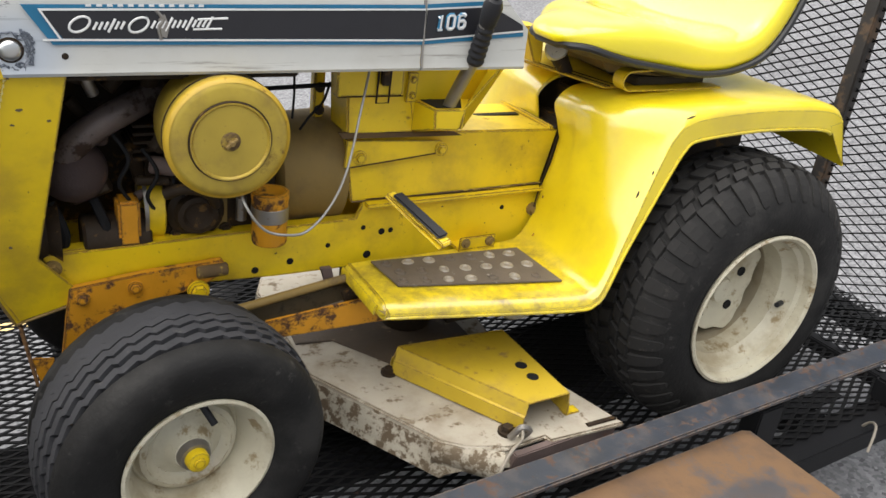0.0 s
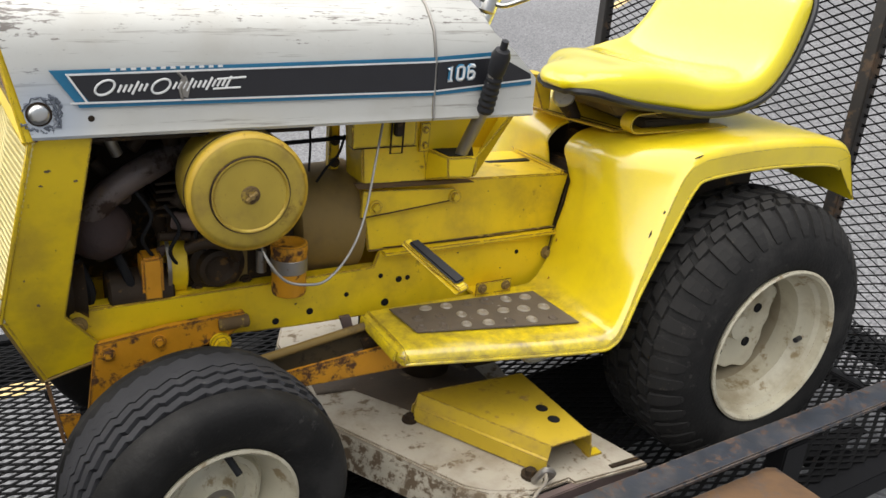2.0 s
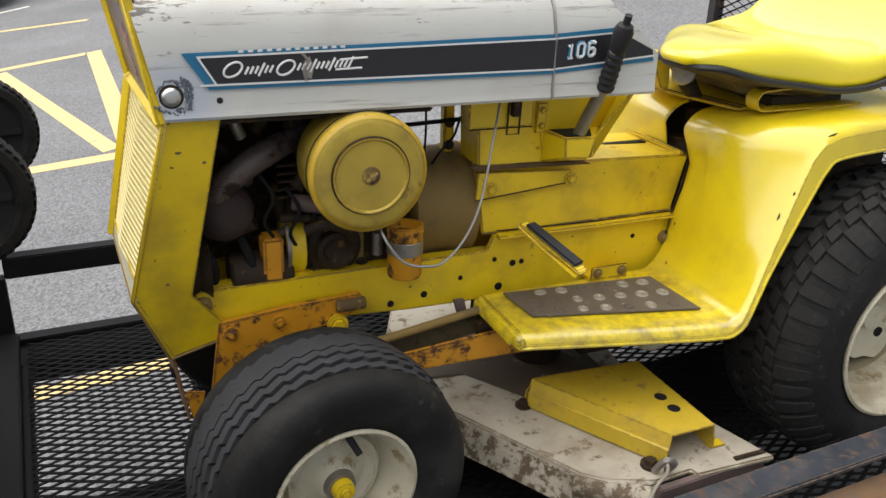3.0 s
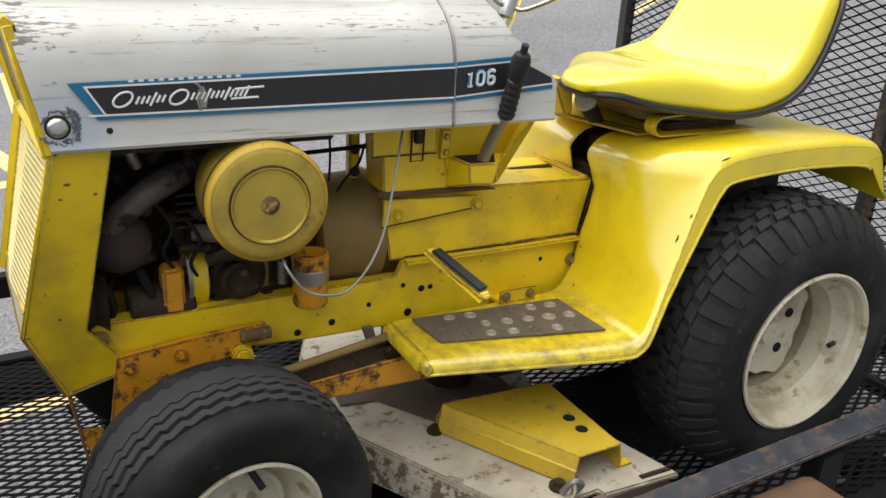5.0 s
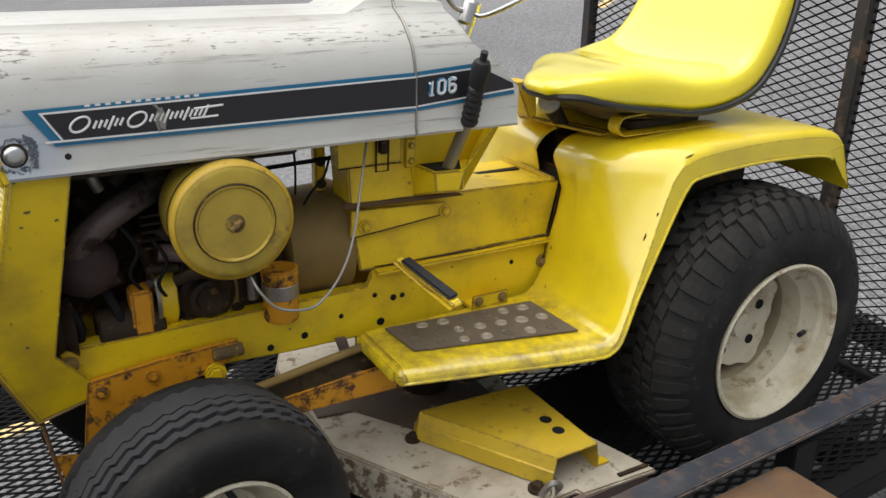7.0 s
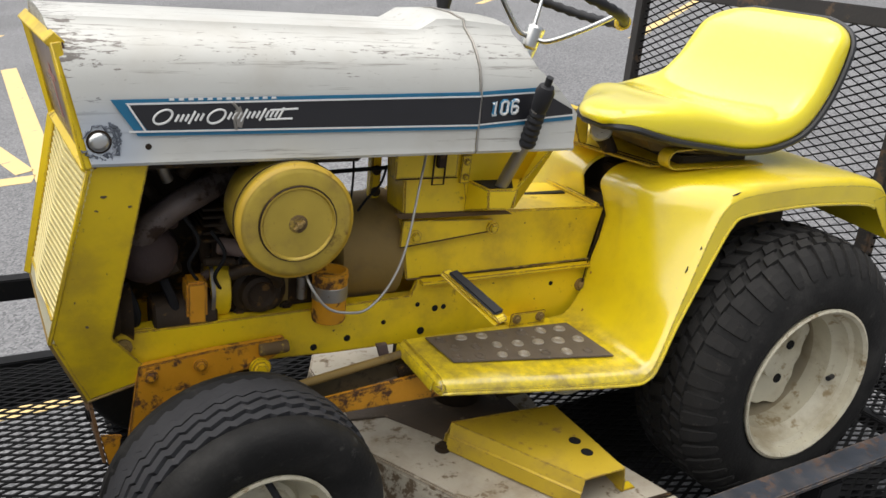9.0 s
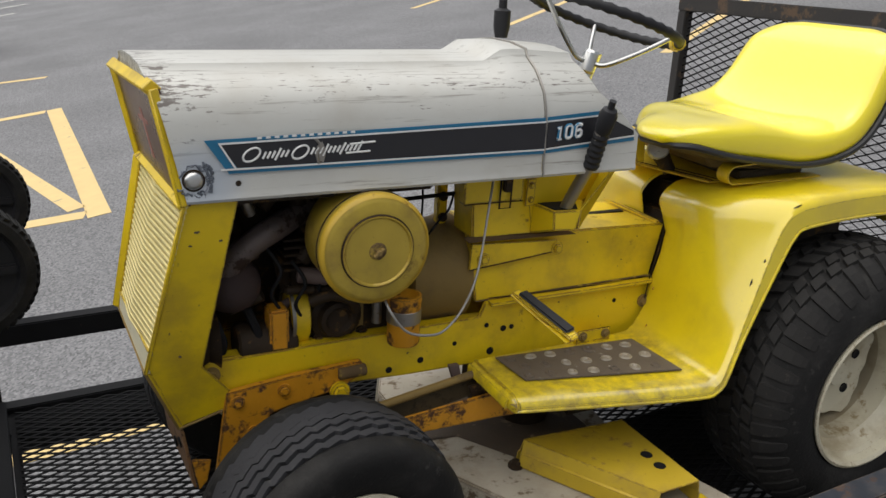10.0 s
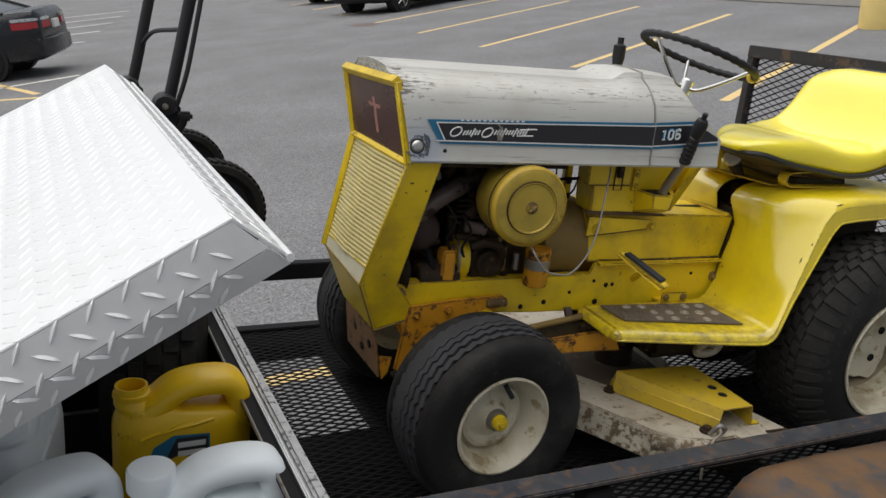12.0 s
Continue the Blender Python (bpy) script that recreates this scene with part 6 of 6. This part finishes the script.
part("lid_side", box(-LW, -0.003, LL - 0.003, LL, -LD, -0.003, 0.001), ALU, lid)
part("lid_side", prism([(0, 0, 0), (0, LL, 0), (0.032, LL, -0.068), (0.032, 0.0, -0.068)], [(-0.003, 0, -0.001), (-0.003, LL, -0.001), (0.029, LL, -0.069), (0.029, 0.0, -0.069)], 0.0005), ALU, lid)
part("lid_edge", tube([(0.031, -0.002, -0.069), (0.031, LL, -0.069)], 0.005, 8), ALU, lid)
part("lid_side", box(-LW, -LW + 0.003, 0, LL, -LD, -0.003, 0.001), ALU, lid)
SP = 0.0374
treads(lid, (-LW, 0.008, 0.0), (1, 0, 0), (0, 1, 0), 15, range(71), SP, 0.32, 0.0011)
treads(lid, (-LW, -0.0006, -0.0095), (1, 0, 0), (0, -0.093, -0.996), 15, range(3), SP, 0.36, -0.0032, 0.22)
treads(lid, (-LW, -0.0262, -0.005), (1, 0, 0), (0, 0.46, -0.89), 15, range(3, 5), SP, 0.36, -0.0032, 0.22)
treads(lid, (0.003, 0.006, -0.008), (0, 1, 0), (0.42, 0, -0.9), 36, range(4), SP, 0.34, -0.0018)
treads(chest, (0.0005, CY0, CZ1 - 0.30), (0, 1, 0), (0, 0, 1), 34, range(16), SP, 0.34, 0.0014)



# ---- jugs and spare wheel in the chest ----
def rounded(cx, cy, hx, hy, z, n=24, p=3.5):
    out = []
    for i in range(n):
        a = 2 * math.pi * i / n
        c, s_ = math.cos(a), math.sin(a)
        out.append(Vector((cx + hx * abs(c) ** (2 / p) * (1 if c >= 0 else -1), cy + hy * abs(s_) ** (2 / p) * (1 if s_ >= 0 else -1), z)))
    return out


def jug(name, label, m, mat, scale=1.0, cap=None, group=""):
    """A flat-sided jug, 0.25 wide, with a loop handle; z = 0 is its base."""
    j = thing(name, label, "jug", group, m @ Matrix.Diagonal((scale, scale, scale, 1)))
    body = smooth_rows([(0.0, 0.0, 0.106, 0.042), (0.005, 0.0, 0.118, 0.050), (0.020, 0.0, 0.126, 0.056), (0.095, 0.0, 0.127, 0.056), (0.145, 0.0, 0.127, 0.055), (0.166, -0.002, 0.122, 0.050), (0.177, -0.022, 0.098, 0.045), (0.185, -0.056, 0.062, 0.040), (0.194, -0.084, 0.039, 0.034), (0.204, -0.092, 0.030, 0.030)], 3)
    part("jug_body", add_loft(bmesh.new(), [rounded(cx, 0, hx, hy, z, 32, 3.2 if z < 0.14 else 3.2 - 14 * (z - 0.14)) for z, cx, hx, hy in body]), mat, j)
    grip = curve([(-0.064, 0, 0.168), (-0.046, 0, 0.190), (-0.016, 0, 0.214), (0.020, 0, 0.223), (0.062, 0, 0.223), (0.089, 0, 0.214), (0.100, 0, 0.188), (0.101, 0, 0.140)], 5)
    loops = []
    for i, p in enumerate(grip):
        d = (grip[min(i + 1, len(grip) - 1)] - grip[max(i - 1, 0)]).normalized()
        up = Vector((-d.z, 0, d.x))
        k = 1.0 + 0.5 * max(0.0, 1 - i / 6)
        loops.append([p + up * 0.0235 * k * math.sin(q) + Vector((0, 0.043 * (1 if math.cos(q) >= 0 else -1) * abs(math.cos(q)) ** 0.5, 0)) for q in [2 * math.pi * t / 16 for t in range(16)]])
    part("handle", add_loft(bmesh.new(), loops), mat, j)
    for k in range(3):
        part("moulded_rib", tube(curve([(-0.082 + 0.03 * k, -0.0530, 0.140 + 0.008 * k), (-0.050 + 0.03 * k, -0.0525, 0.151 + 0.004 * k), (-0.012 + 0.03 * k, -0.0480, 0.164)], 4), 0.0040, 6), mat, j)
    cx = -0.092
    if cap:
        part("cap", lathe([(0, 0.035), (0.034, 0.035), (0.037, 0.031), (0.037, 0.0), (0.03, -0.005)], pose(cx, 0, 0.203), 28), cap, j)
    part("neck", lathe([(0.024, -0.02), (0.030, -0.01), (0.030, 0.004), (0.033, 0.006), (0.033, 0.012), (0.029, 0.014), (0.029, 0.026), (0.025, 0.026), (0.024, -0.02)], pose(cx, 0, 0.203), 28), mat, j)
    return j


oil = jug("oil_jug", "yellow plastic oil jug with open neck in the chest", pose(-0.655, -0.525, 0.272, 0, 0, 4), JUGY, 0.80)
def sticker(name, pts, y, mat, label=""):
    return part(name, prism([(x, y, z) for x, z in pts], [(x, y - 0.0006, z) for x, z in pts], 0), mat, oil, label, False)


LABEL_AT, LABEL_UP = -0.030, 0.024
def on_label(pts):
    return [(x + LABEL_AT, z + LABEL_UP) for x, z in pts]


sticker("jug_label", on_label(((-0.060, 0.03), (0.070, 0.03), (0.070, 0.116), (0.004, 0.120), (-0.03, 0.100))), -0.0566, BLUE, "blue and black paper label")
sticker("jug_label", on_label(((-0.030, 0.03), (0.066, 0.03), (0.066, 0.112), (0.010, 0.114))), -0.0573, DECALK)
for zz in (0.094, 0.076):
    sticker("label_bar", on_label(((0.012, zz), (0.062, zz), (0.062, zz + 0.011), (0.012, zz + 0.011))), -0.0580, DECALW)
part("label_badge", lathe([(0, 0.0006), (0.026, 0.0006), (0.026, 0)], pose(0.016 + LABEL_AT, -0.0580, 0.052 + LABEL_UP, 90, 0, 0), 20), JUGY, oil)
for bx, bh in ((-0.008, 0.014), (0.004, 0.010), (0.015, 0.014), (0.026, 0.011)):
    sticker("label_bar", on_label(((bx, 0.048), (bx + 0.007, 0.048), (bx + 0.007, 0.048 + bh), (bx, 0.048 + bh))), -0.0588, DECALK)
jug("white_jug", "white plastic jug with screw cap in the chest", pose(-0.638, -0.735, 0.250, 0, 0, 3), JUGW, 0.81, JUGW, "white jugs in the chest")
jug("white_jug", "bluish white plastic jug standing in the chest", pose(-0.845, -0.745, 0.252, 0, 0, 25), JUGW, 0.82, JUGW, "white jugs in the chest")
jug("white_jug", "bluish white plastic jug standing in the chest", pose(-0.88, -0.50, 0.25, 0, 0, 80), JUGW, 0.86, JUGW, "white jugs in the chest")
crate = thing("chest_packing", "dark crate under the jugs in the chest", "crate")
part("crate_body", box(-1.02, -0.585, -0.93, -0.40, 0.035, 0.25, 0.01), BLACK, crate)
tyre = thing("spare_tyre", "black spare trailer tyre standing in the chest", "tyre", "", pose(-0.665, -0.13, 0.30, 0, 0, 84))
tn = Matrix.Rotation(radians(90), 4, "X")
part("tyre_body", lathe([(0.12, 0.04), (0.15, 0.085), (0.20, 0.09), (0.235, 0.07), (0.245, 0.03), (0.245, -0.03), (0.235, -0.07), (0.20, -0.09), (0.15, -0.085), (0.12, -0.04)], tn, 48, True), RUBBER, tyre)
for j_ in range(5):
    bm = bmesh.new()
    for i_ in range(40):
        add_box(bm, 0.240, 0.250, -0.012, 0.012, -0.011 + 0.028 * (j_ - 2), 0.011 + 0.028 * (j_ - 2), tn @ Matrix.Rotation(2 * math.pi * (i_ + 0.5 * (j_ % 2)) / 40, 4, "Z"))
    tagged(part("tread", bm, RUBBER, tyre, smooth=False), kind="stuff")

# ---- push mower beyond the chest ----
mower = thing("push_mower", "black push mower with treaded plastic wheels", "lawn mower")


def mower_wheel(x, y, z, r):
    w = new("mower_wheel")
    w.parent = mower
    w.matrix_basis = pose(x, y, z, 0, 0, 4)
    tn = Matrix.Rotation(radians(90), 4, "X")
    part("tyre", lathe([(r - 0.028, 0.0), (r - 0.02, 0.008), (r - 0.004, 0.006), (r, -0.006), (r, -0.040), (r - 0.004, -0.046), (r - 0.03, -0.046)], tn, 56, True), RUBBER, w)
    bm = bmesh.new()
    for i in range(46):
        a = 2 * math.pi * i / 46
        add_box(bm, r - 0.004, r + 0.004, -0.006, 0.006, -0.042, -0.002, tn @ Matrix.Rotation(a, 4, "Z") @ Matrix.Rotation(0.35, 4, "X"))
    part("tread", bm, RUBBER, w, smooth=False)
    part("wheel_disc", lathe([(r - 0.026, 0.002), (r - 0.034, -0.010), (0.05, -0.014), (0.03, -0.004), (0.0, -0.002)], tn, 40), PLASTIC, w)
    for i in range(5):
        a = 2 * math.pi * i / 5
        part("spoke", box(0.03, r - 0.032, -0.010, 0.010, -0.014, -0.003, 0.003, tn @ Matrix.Rotation(a, 4, "Z")), PLASTIC, w)


mower_wheel(-0.516, 0.28, 0.486, 0.127)
mower_wheel(-0.531, 0.87, 0.453, 0.127)
part("mower_deck", box(-1.0, -0.55, 0.35, 0.86, 0.36, 0.50, 0.04), PLASTIC, mower)
part("axle", rod((-0.516, 0.30, 0.486), (-0.531, 0.88, 0.453), 0.012), STEEL, mower)
for y, dx in ((0.5, 0.0), (0.82, -0.075)):
    part("handle_bar", tube(curve([(-0.645 + dx, y, 0.48), (-0.625 + dx, y, 0.62), (-0.595 + dx, y, 0.75), (-0.551 + dx, y, 0.975), (-0.48 + dx, y + 0.02, 1.34)]), 0.015, 12), PLASTIC, mower)
    part("handle_bracket", prism([(-0.67 + dx, y - 0.022, 0.56), (-0.585 + dx, y - 0.022, 0.57), (-0.565 + dx, y - 0.022, 0.70), (-0.61 + dx, y - 0.022, 0.745), (-0.655 + dx, y - 0.022, 0.70)], [(-0.67 + dx, y + 0.022, 0.56), (-0.585 + dx, y + 0.022, 0.57), (-0.565 + dx, y + 0.022, 0.70), (-0.61 + dx, y + 0.022, 0.745), (-0.655 + dx, y + 0.022, 0.70)], 0.010), PLASTIC, mower)
    part("handle_knuckle", lathe([(0, 0.03), (0.024, 0.028), (0.030, 0.018), (0.030, -0.018), (0.024, -0.028), (0, -0.03)], pose(-0.612 + dx, y - 0.01, 0.715, 90, 0, 0), 20), PLASTIC, mower)
    part("clamp_bolt", lathe([(0, 0.006), (0.007, 0.005), (0.008, 0.0)], pose(-0.612 + dx, y - 0.041, 0.715, 90, 0, 0), 10), STEEL, mower)
part("height_lever", tube(curve([(-0.60, 0.47, 0.62), (-0.575, 0.46, 0.665), (-0.568, 0.455, 0.685)]), 0.010, 8), PLASTIC, mower)
part("lever_knob", box(-0.582, -0.548, 0.44, 0.47, 0.683, 0.705, 0.006), PLASTIC, mower)
part("handle_brace", tube(curve([(-0.652, 0.82, 0.83), (-0.625, 0.72, 0.875), (-0.583, 0.56, 0.895), (-0.566, 0.50, 0.90)]), 0.006, 8), PLASTIC, mower)
part("control_cable", tube(curve([(-0.585, 0.47, 0.715), (-0.560, 0.47, 0.80), (-0.535, 0.48, 0.93), (-0.522, 0.49, 1.0), (-0.47, 0.50, 1.30)]), 0.006, 8), PLASTIC, mower)

# ---- car park ----
GZ_ = -0.60
bm = bmesh.new()
bmesh.ops.create_grid(bm, x_segments=40, y_segments=40, size=400)
gm_ = bpy.data.materials.new("asphalt")
gm_.use_nodes = True
n, l = gm_.node_tree.nodes, gm_.node_tree.links
b = n["Principled BSDF"]
b.inputs["Roughness"].default_value = 0.85
co = n.new("ShaderNodeTexCoord")
v1 = n.new("ShaderNodeTexVoronoi")
v1.inputs["Scale"].default_value = 95
v2 = n.new("ShaderNodeTexNoise")
v2.inputs["Scale"].default_value, v2.inputs["Detail"].default_value = 0.7, 8
v3 = n.new("ShaderNodeTexNoise")
v3.inputs["Scale"].default_value, v3.inputs["Detail"].default_value = 60, 4
for k in (v1, v2, v3):
    l.new(co.outputs["Object"], k.inputs["Vector"])
cr = n.new("ShaderNodeMix")
cr.data_type = "RGBA"
cr.inputs[6].default_value, cr.inputs[7].default_value = (0.10, 0.10, 0.105, 1), (0.34, 0.34, 0.345, 1)
l.new(v1.outputs["Color"], cr.inputs[0])
c2 = n.new("ShaderNodeMix")
c2.data_type, c2.blend_type = "RGBA", "MULTIPLY"
c2.inputs[0].default_value = 0.55
l.new(cr.outputs[2], c2.inputs[6])
l.new(v2.outputs["Fac"], c2.inputs[7])
l.new(c2.outputs[2], b.inputs["Base Color"])
bp = n.new("ShaderNodeBump")
bp.inputs["Strength"].default_value, bp.inputs["Distance"].default_value = 0.5, 0.004
l.new(v3.outputs["Fac"], bp.inputs["Height"])
l.new(bp.outputs[0], b.inputs["Normal"])
me = bpy.data.meshes.new("ground")
bm.to_mesh(me)
bm.free()
me.materials.append(gm_)
ground = tagged(new("ground", me), "grey asphalt of a car park", "ground", kind="structure")
ground.matrix_basis = Matrix.Translation((0, 0, GZ_))


def flat(name, pts, mat, label, height=0.003):
    """A thin painted mark on the asphalt."""
    bm = add_prism(bmesh.new(), [(x, y, GZ_ + 0.0005) for x, y in pts], [(x, y, GZ_ + height) for x, y in pts])
    ob = part(name, bm, mat, None, smooth=False)
    return tagged(ob, label, "road marking", "parking lines", "structure")


def stripe(p, q, w, mat=LINE, label="worn yellow parking line on asphalt"):
    p, q = Vector(p), Vector(q)
    d = (q - p).normalized()
    n = Vector((-d.y, d.x)) * w / 2
    return flat("parking_line", [p + n, q + n, q - n, p - n], mat, label)


for i in range(0, 8):
    y = 5.05 + 3.02 * i
    stripe((5.05, y), (10.3, y + 3.25), 0.11)
for i in range(5):
    stripe((-4.2 + 0.35 * i, 19.5 + 2.9 * i), (-1.2 + 0.35 * i, 20.4 + 2.9 * i), 0.11, LINEW, "worn white parking line on asphalt")
stripe((-2.6, 14.0), (-1.75, 11.94), 0.11)
stripe((-2.8, 13.0), (-1.2, 13.7), 0.11, LINEW, "worn white parking line on asphalt")
# hatched bay beside the trailer
stripe((-0.19, 4.30), (-0.34, 8.48), 0.15)
stripe((-0.275, 4.39), (-2.6, 4.98), 0.15)
stripe((-0.43, 8.43), (-2.8, 8.62), 0.15)
for i in range(4):
    stripe((-0.32 - 0.8 * i, 4.56 + 0.2 * i), (-1.27 - 0.8 * i, 8.30 + 0.3 * i), 0.12)
stripe((-0.36, 10.95), (-2.8, 12.0), 0.12)
stripe((-1.4, 1.74), (0.8, 1.42), 0.09)

# kerb and planted bank at the far side
kerb = part("kerb", prism([(11.0, 40.0, GZ_), (12.4, 4.0, GZ_), (12.55, 4.0, GZ_), (11.15, 40.0, GZ_)], [(11.0, 40.0, GZ_ + 0.15), (12.4, 4.0, GZ_ + 0.15), (12.55, 4.0, GZ_ + 0.15), (11.15, 40.0, GZ_ + 0.15)], 0.02), CONCRETE, None)
tagged(kerb, "pale concrete kerb along the car park", "kerb", kind="structure")
GRASSM = material("bank_grass", (0.09, 0.11, 0.045), 0.9, vary=0.4, scale=2, second=(0.16, 0.14, 0.08), amount=0.35, patch=3, bump=0.8, grain=40)
bank = part("grass_bank", prism([(11.15, 40.0, GZ_ + 0.12), (12.55, 4.0, GZ_ + 0.12), (40.0, 4.0, GZ_ + 0.12), (40.0, 40.0, GZ_ + 0.12)], [(11.15, 40.0, GZ_ + 0.14), (12.55, 4.0, GZ_ + 0.14), (40.0, 4.0, GZ_ + 3.0), (40.0, 40.0, GZ_ + 3.0)], 0), GRASSM, None)
tagged(bank, "dull green grass bank behind the kerb", "grass", kind="structure")
base_ = thing("lamp_post_base", "yellow painted concrete lamp post base on asphalt", "lamp post base", "", Matrix.Translation((10.2, 7.85, GZ_)), False)
part("base_drum", lathe([(0, 0.0), (0.30, 0.0), (0.30, 0.72), (0.27, 0.76), (0, 0.76)], None, 32), BOLLARD, base_)
part("base_plate", lathe([(0, 0.80), (0.16, 0.80), (0.16, 0.765), (0, 0.765)], None, 4), STEEL, base_)
part("pole", rod((0, 0, 0.79), (0, 0, 6.0), 0.07, 12), STEEL, base_)
cover = part("manhole_cover", lathe([(0, 0.004), (0.30, 0.004), (0.33, 0.002), (0.34, 0.0)], Matrix.Translation((4.8, 17.0, GZ_ + 0.002)), 32), RUSTPIPE, None)
tagged(cover, "rusty round manhole cover in the asphalt", "manhole cover", kind="structure")


def car(name, label, m, mat, suv=False):
    """A car along x, nose at +x: lofted body, cabin, roof, wheels, lamps."""
    c = thing(name, label, "car", "parked cars", m, False)
    W, H = (0.93, 1.70) if suv else (0.92, 1.46)
    up = 0.06 if suv else 0.0
    BODY = [(-2.42, 0.66, 0.40, 0.90), (-2.40, 0.80, 0.34, 1.02), (-2.31, 0.87, 0.29, 1.10), (-2.10, 0.905, 0.26, 1.105), (-1.70, W, 0.24, 1.08), (-1.0, W, 0.22, 1.03), (0.0, W, 0.22, 0.99), (0.9, W, 0.22, 0.96), (1.6, 0.905, 0.24, 0.88), (2.1, 0.86, 0.27, 0.78), (2.34, 0.74, 0.32, 0.68), (2.42, 0.55, 0.40, 0.58)]
    secs = []
    for x, w, lo, hi in BODY:
        hi += up
        half = [(w * 0.80, lo), (w * 0.95, lo + 0.05), (w * 0.985, lo + 0.30 * (hi - lo)), (w, lo + 0.58 * (hi - lo)), (w * 0.975, lo + 0.72 * (hi - lo)), (w * 0.955, hi - 0.10), (w * 0.90, hi - 0.025), (w * 0.78, hi)]
        secs.append([Vector((x, y, z)) for y, z in half] + [Vector((x, -y, z)) for y, z in reversed(half)])
    part("car_body", bevelled(add_loft(bmesh.new(), secs), 0.012, 2, 35), mat, c)
    belt = 0.98 + up
    tp = [(-2.25, belt + 0.02), (-2.0, H - 0.06), (-1.2, H), (0.1, H - 0.02), (1.15, belt - 0.03)] if suv else [(-1.86, belt + 0.09), (-1.05, H - 0.05), (-0.5, H), (0.15, H - 0.02), (1.15, belt - 0.04)]
    part("cabin_glass", prism([(x, -W * (0.88 if z < belt + 0.15 else 0.68), z) for x, z in tp], [(x, W * (0.88 if z < belt + 0.15 else 0.68), z) for x, z in tp], 0.05, 3), GLASS, c)
    roof = tp[1:4]
    part("roof", prism([(x, -W * 0.69, z + 0.012) for x, z in roof] + [(0.05, -W * 0.70, H - 0.06), (-1.0, -W * 0.70, H - 0.08)], [(x, W * 0.69, z + 0.012) for x, z in roof] + [(0.05, W * 0.70, H - 0.06), (-1.0, W * 0.70, H - 0.08)], 0.015), mat, c)
    for sgn in (-1, 1):
        for (xa, za), (xb, zb) in ((tp[0], tp[1]), (tp[3], tp[4]), ((-0.35, belt), (-0.38, H - 0.03))):
            part("pillar", rod((xa, sgn * W * 0.885, za), (xb, sgn * W * 0.69, zb), 0.035, 8), mat, c)
    for x in (-1.42, 1.42):
        for sgn in (-1, 1):
            part("wheel_arch", lathe([(0.0, 0.004), (0.37, 0.004), (0.385, 0.0), (0.385, -0.25), (0, -0.25)], pose(x, sgn * (W - 0.008), 0.34, 0, 0, 0 if sgn < 0 else 180) @ Matrix.Rotation(radians(90), 4, "X"), 32), PLASTIC, c)
            w = new("car_wheel")
            w.parent = c
            w.matrix_basis = pose(x, sgn * (W + 0.004), 0.33, 0, 0, 0 if sgn < 0 else 180)
            tn = Matrix.Rotation(radians(90), 4, "X")
            part("tyre", lathe([(0.22, 0.0), (0.24, 0.015), (0.31, 0.01), (0.33, -0.03), (0.33, -0.18), (0.22, -0.2)], tn, 36, True), RUBBER, w)
            part("alloy_rim", lathe([(0.222, 0.002), (0.21, -0.012), (0.195, -0.05), (0.06, -0.03), (0.05, -0.012), (0, -0.010)], tn, 30), STEEL, w)
            for k in range(5):
                a = 2 * math.pi * k / 5
                part("spoke", rod((0.04 * math.cos(a), -0.012, 0.04 * math.sin(a)), (0.205 * math.cos(a), -0.006, 0.205 * math.sin(a)), 0.022, 6, r2=0.014), CHROME, w)
    for sgn in (-1, 1):
        plan = [(-2.46, 0.36), (-2.435, 0.66), (-2.36, 0.84), (-2.22, 0.905), (-1.98, 0.925), (-1.98, 0.80), (-2.30, 0.70), (-2.36, 0.36)]
        plan = [(x, sgn * y) for x, y in plan]
        for nm, z0, z1, mt in (("tail_light", 0.80, 0.92, REDLAMP), ("clear_lens", 0.925, 0.975, CHROME)):
            part(nm, prism([(x, y, z0 + up) for x, y in plan], [(x + 0.012, y * 0.99, z1 + up) for x, y in plan], 0.012), mt, c)
        part("wing_mirror", box(0.80, 0.92, sgn * (W + 0.0), sgn * (W + 0.17), belt - 0.01, belt + 0.11, 0.04), mat, c)
    part("plate_bars", box(-2.46, -2.41, -0.17, 0.17, 0.76, 0.90, 0.006), DECALW, c)
    part("rear_bumper", prism([(-2.50, -0.55, 0.36), (-2.50, 0.55, 0.36), (-2.38, 0.86, 0.36), (-2.1, 0.90, 0.36), (-2.1, -0.90, 0.36), (-2.38, -0.86, 0.36)], [(-2.50, -0.55, 0.66), (-2.50, 0.55, 0.66), (-2.38, 0.87, 0.66), (-2.1, 0.915, 0.66), (-2.1, -0.915, 0.66), (-2.38, -0.87, 0.66)], 0.04, 3), mat, c)
    return c


car("parked_car", "dark blue sedan parked in the car park", Matrix.Translation((-3.82, 15.2, GZ_)) @ pose(0, 0, 0, 0, 0, 168), CARPAINT)
car("parked_car", "black suv parked in the car park", Matrix.Translation((7.3, 21.0, GZ_)) @ pose(0, 0, 0, 0, 0, 212), PLASTIC, True)
car("parked_car", "dark car parked further off in the car park", Matrix.Translation((7.6, 26.5, GZ_)) @ pose(0, 0, 0, 0, 0, 212), PLASTIC)
car("parked_car", "dark car parked further off in the car park", Matrix.Translation((7.7, 30.3, GZ_)) @ pose(0, 0, 0, 0, 0, 212), CARPAINT)
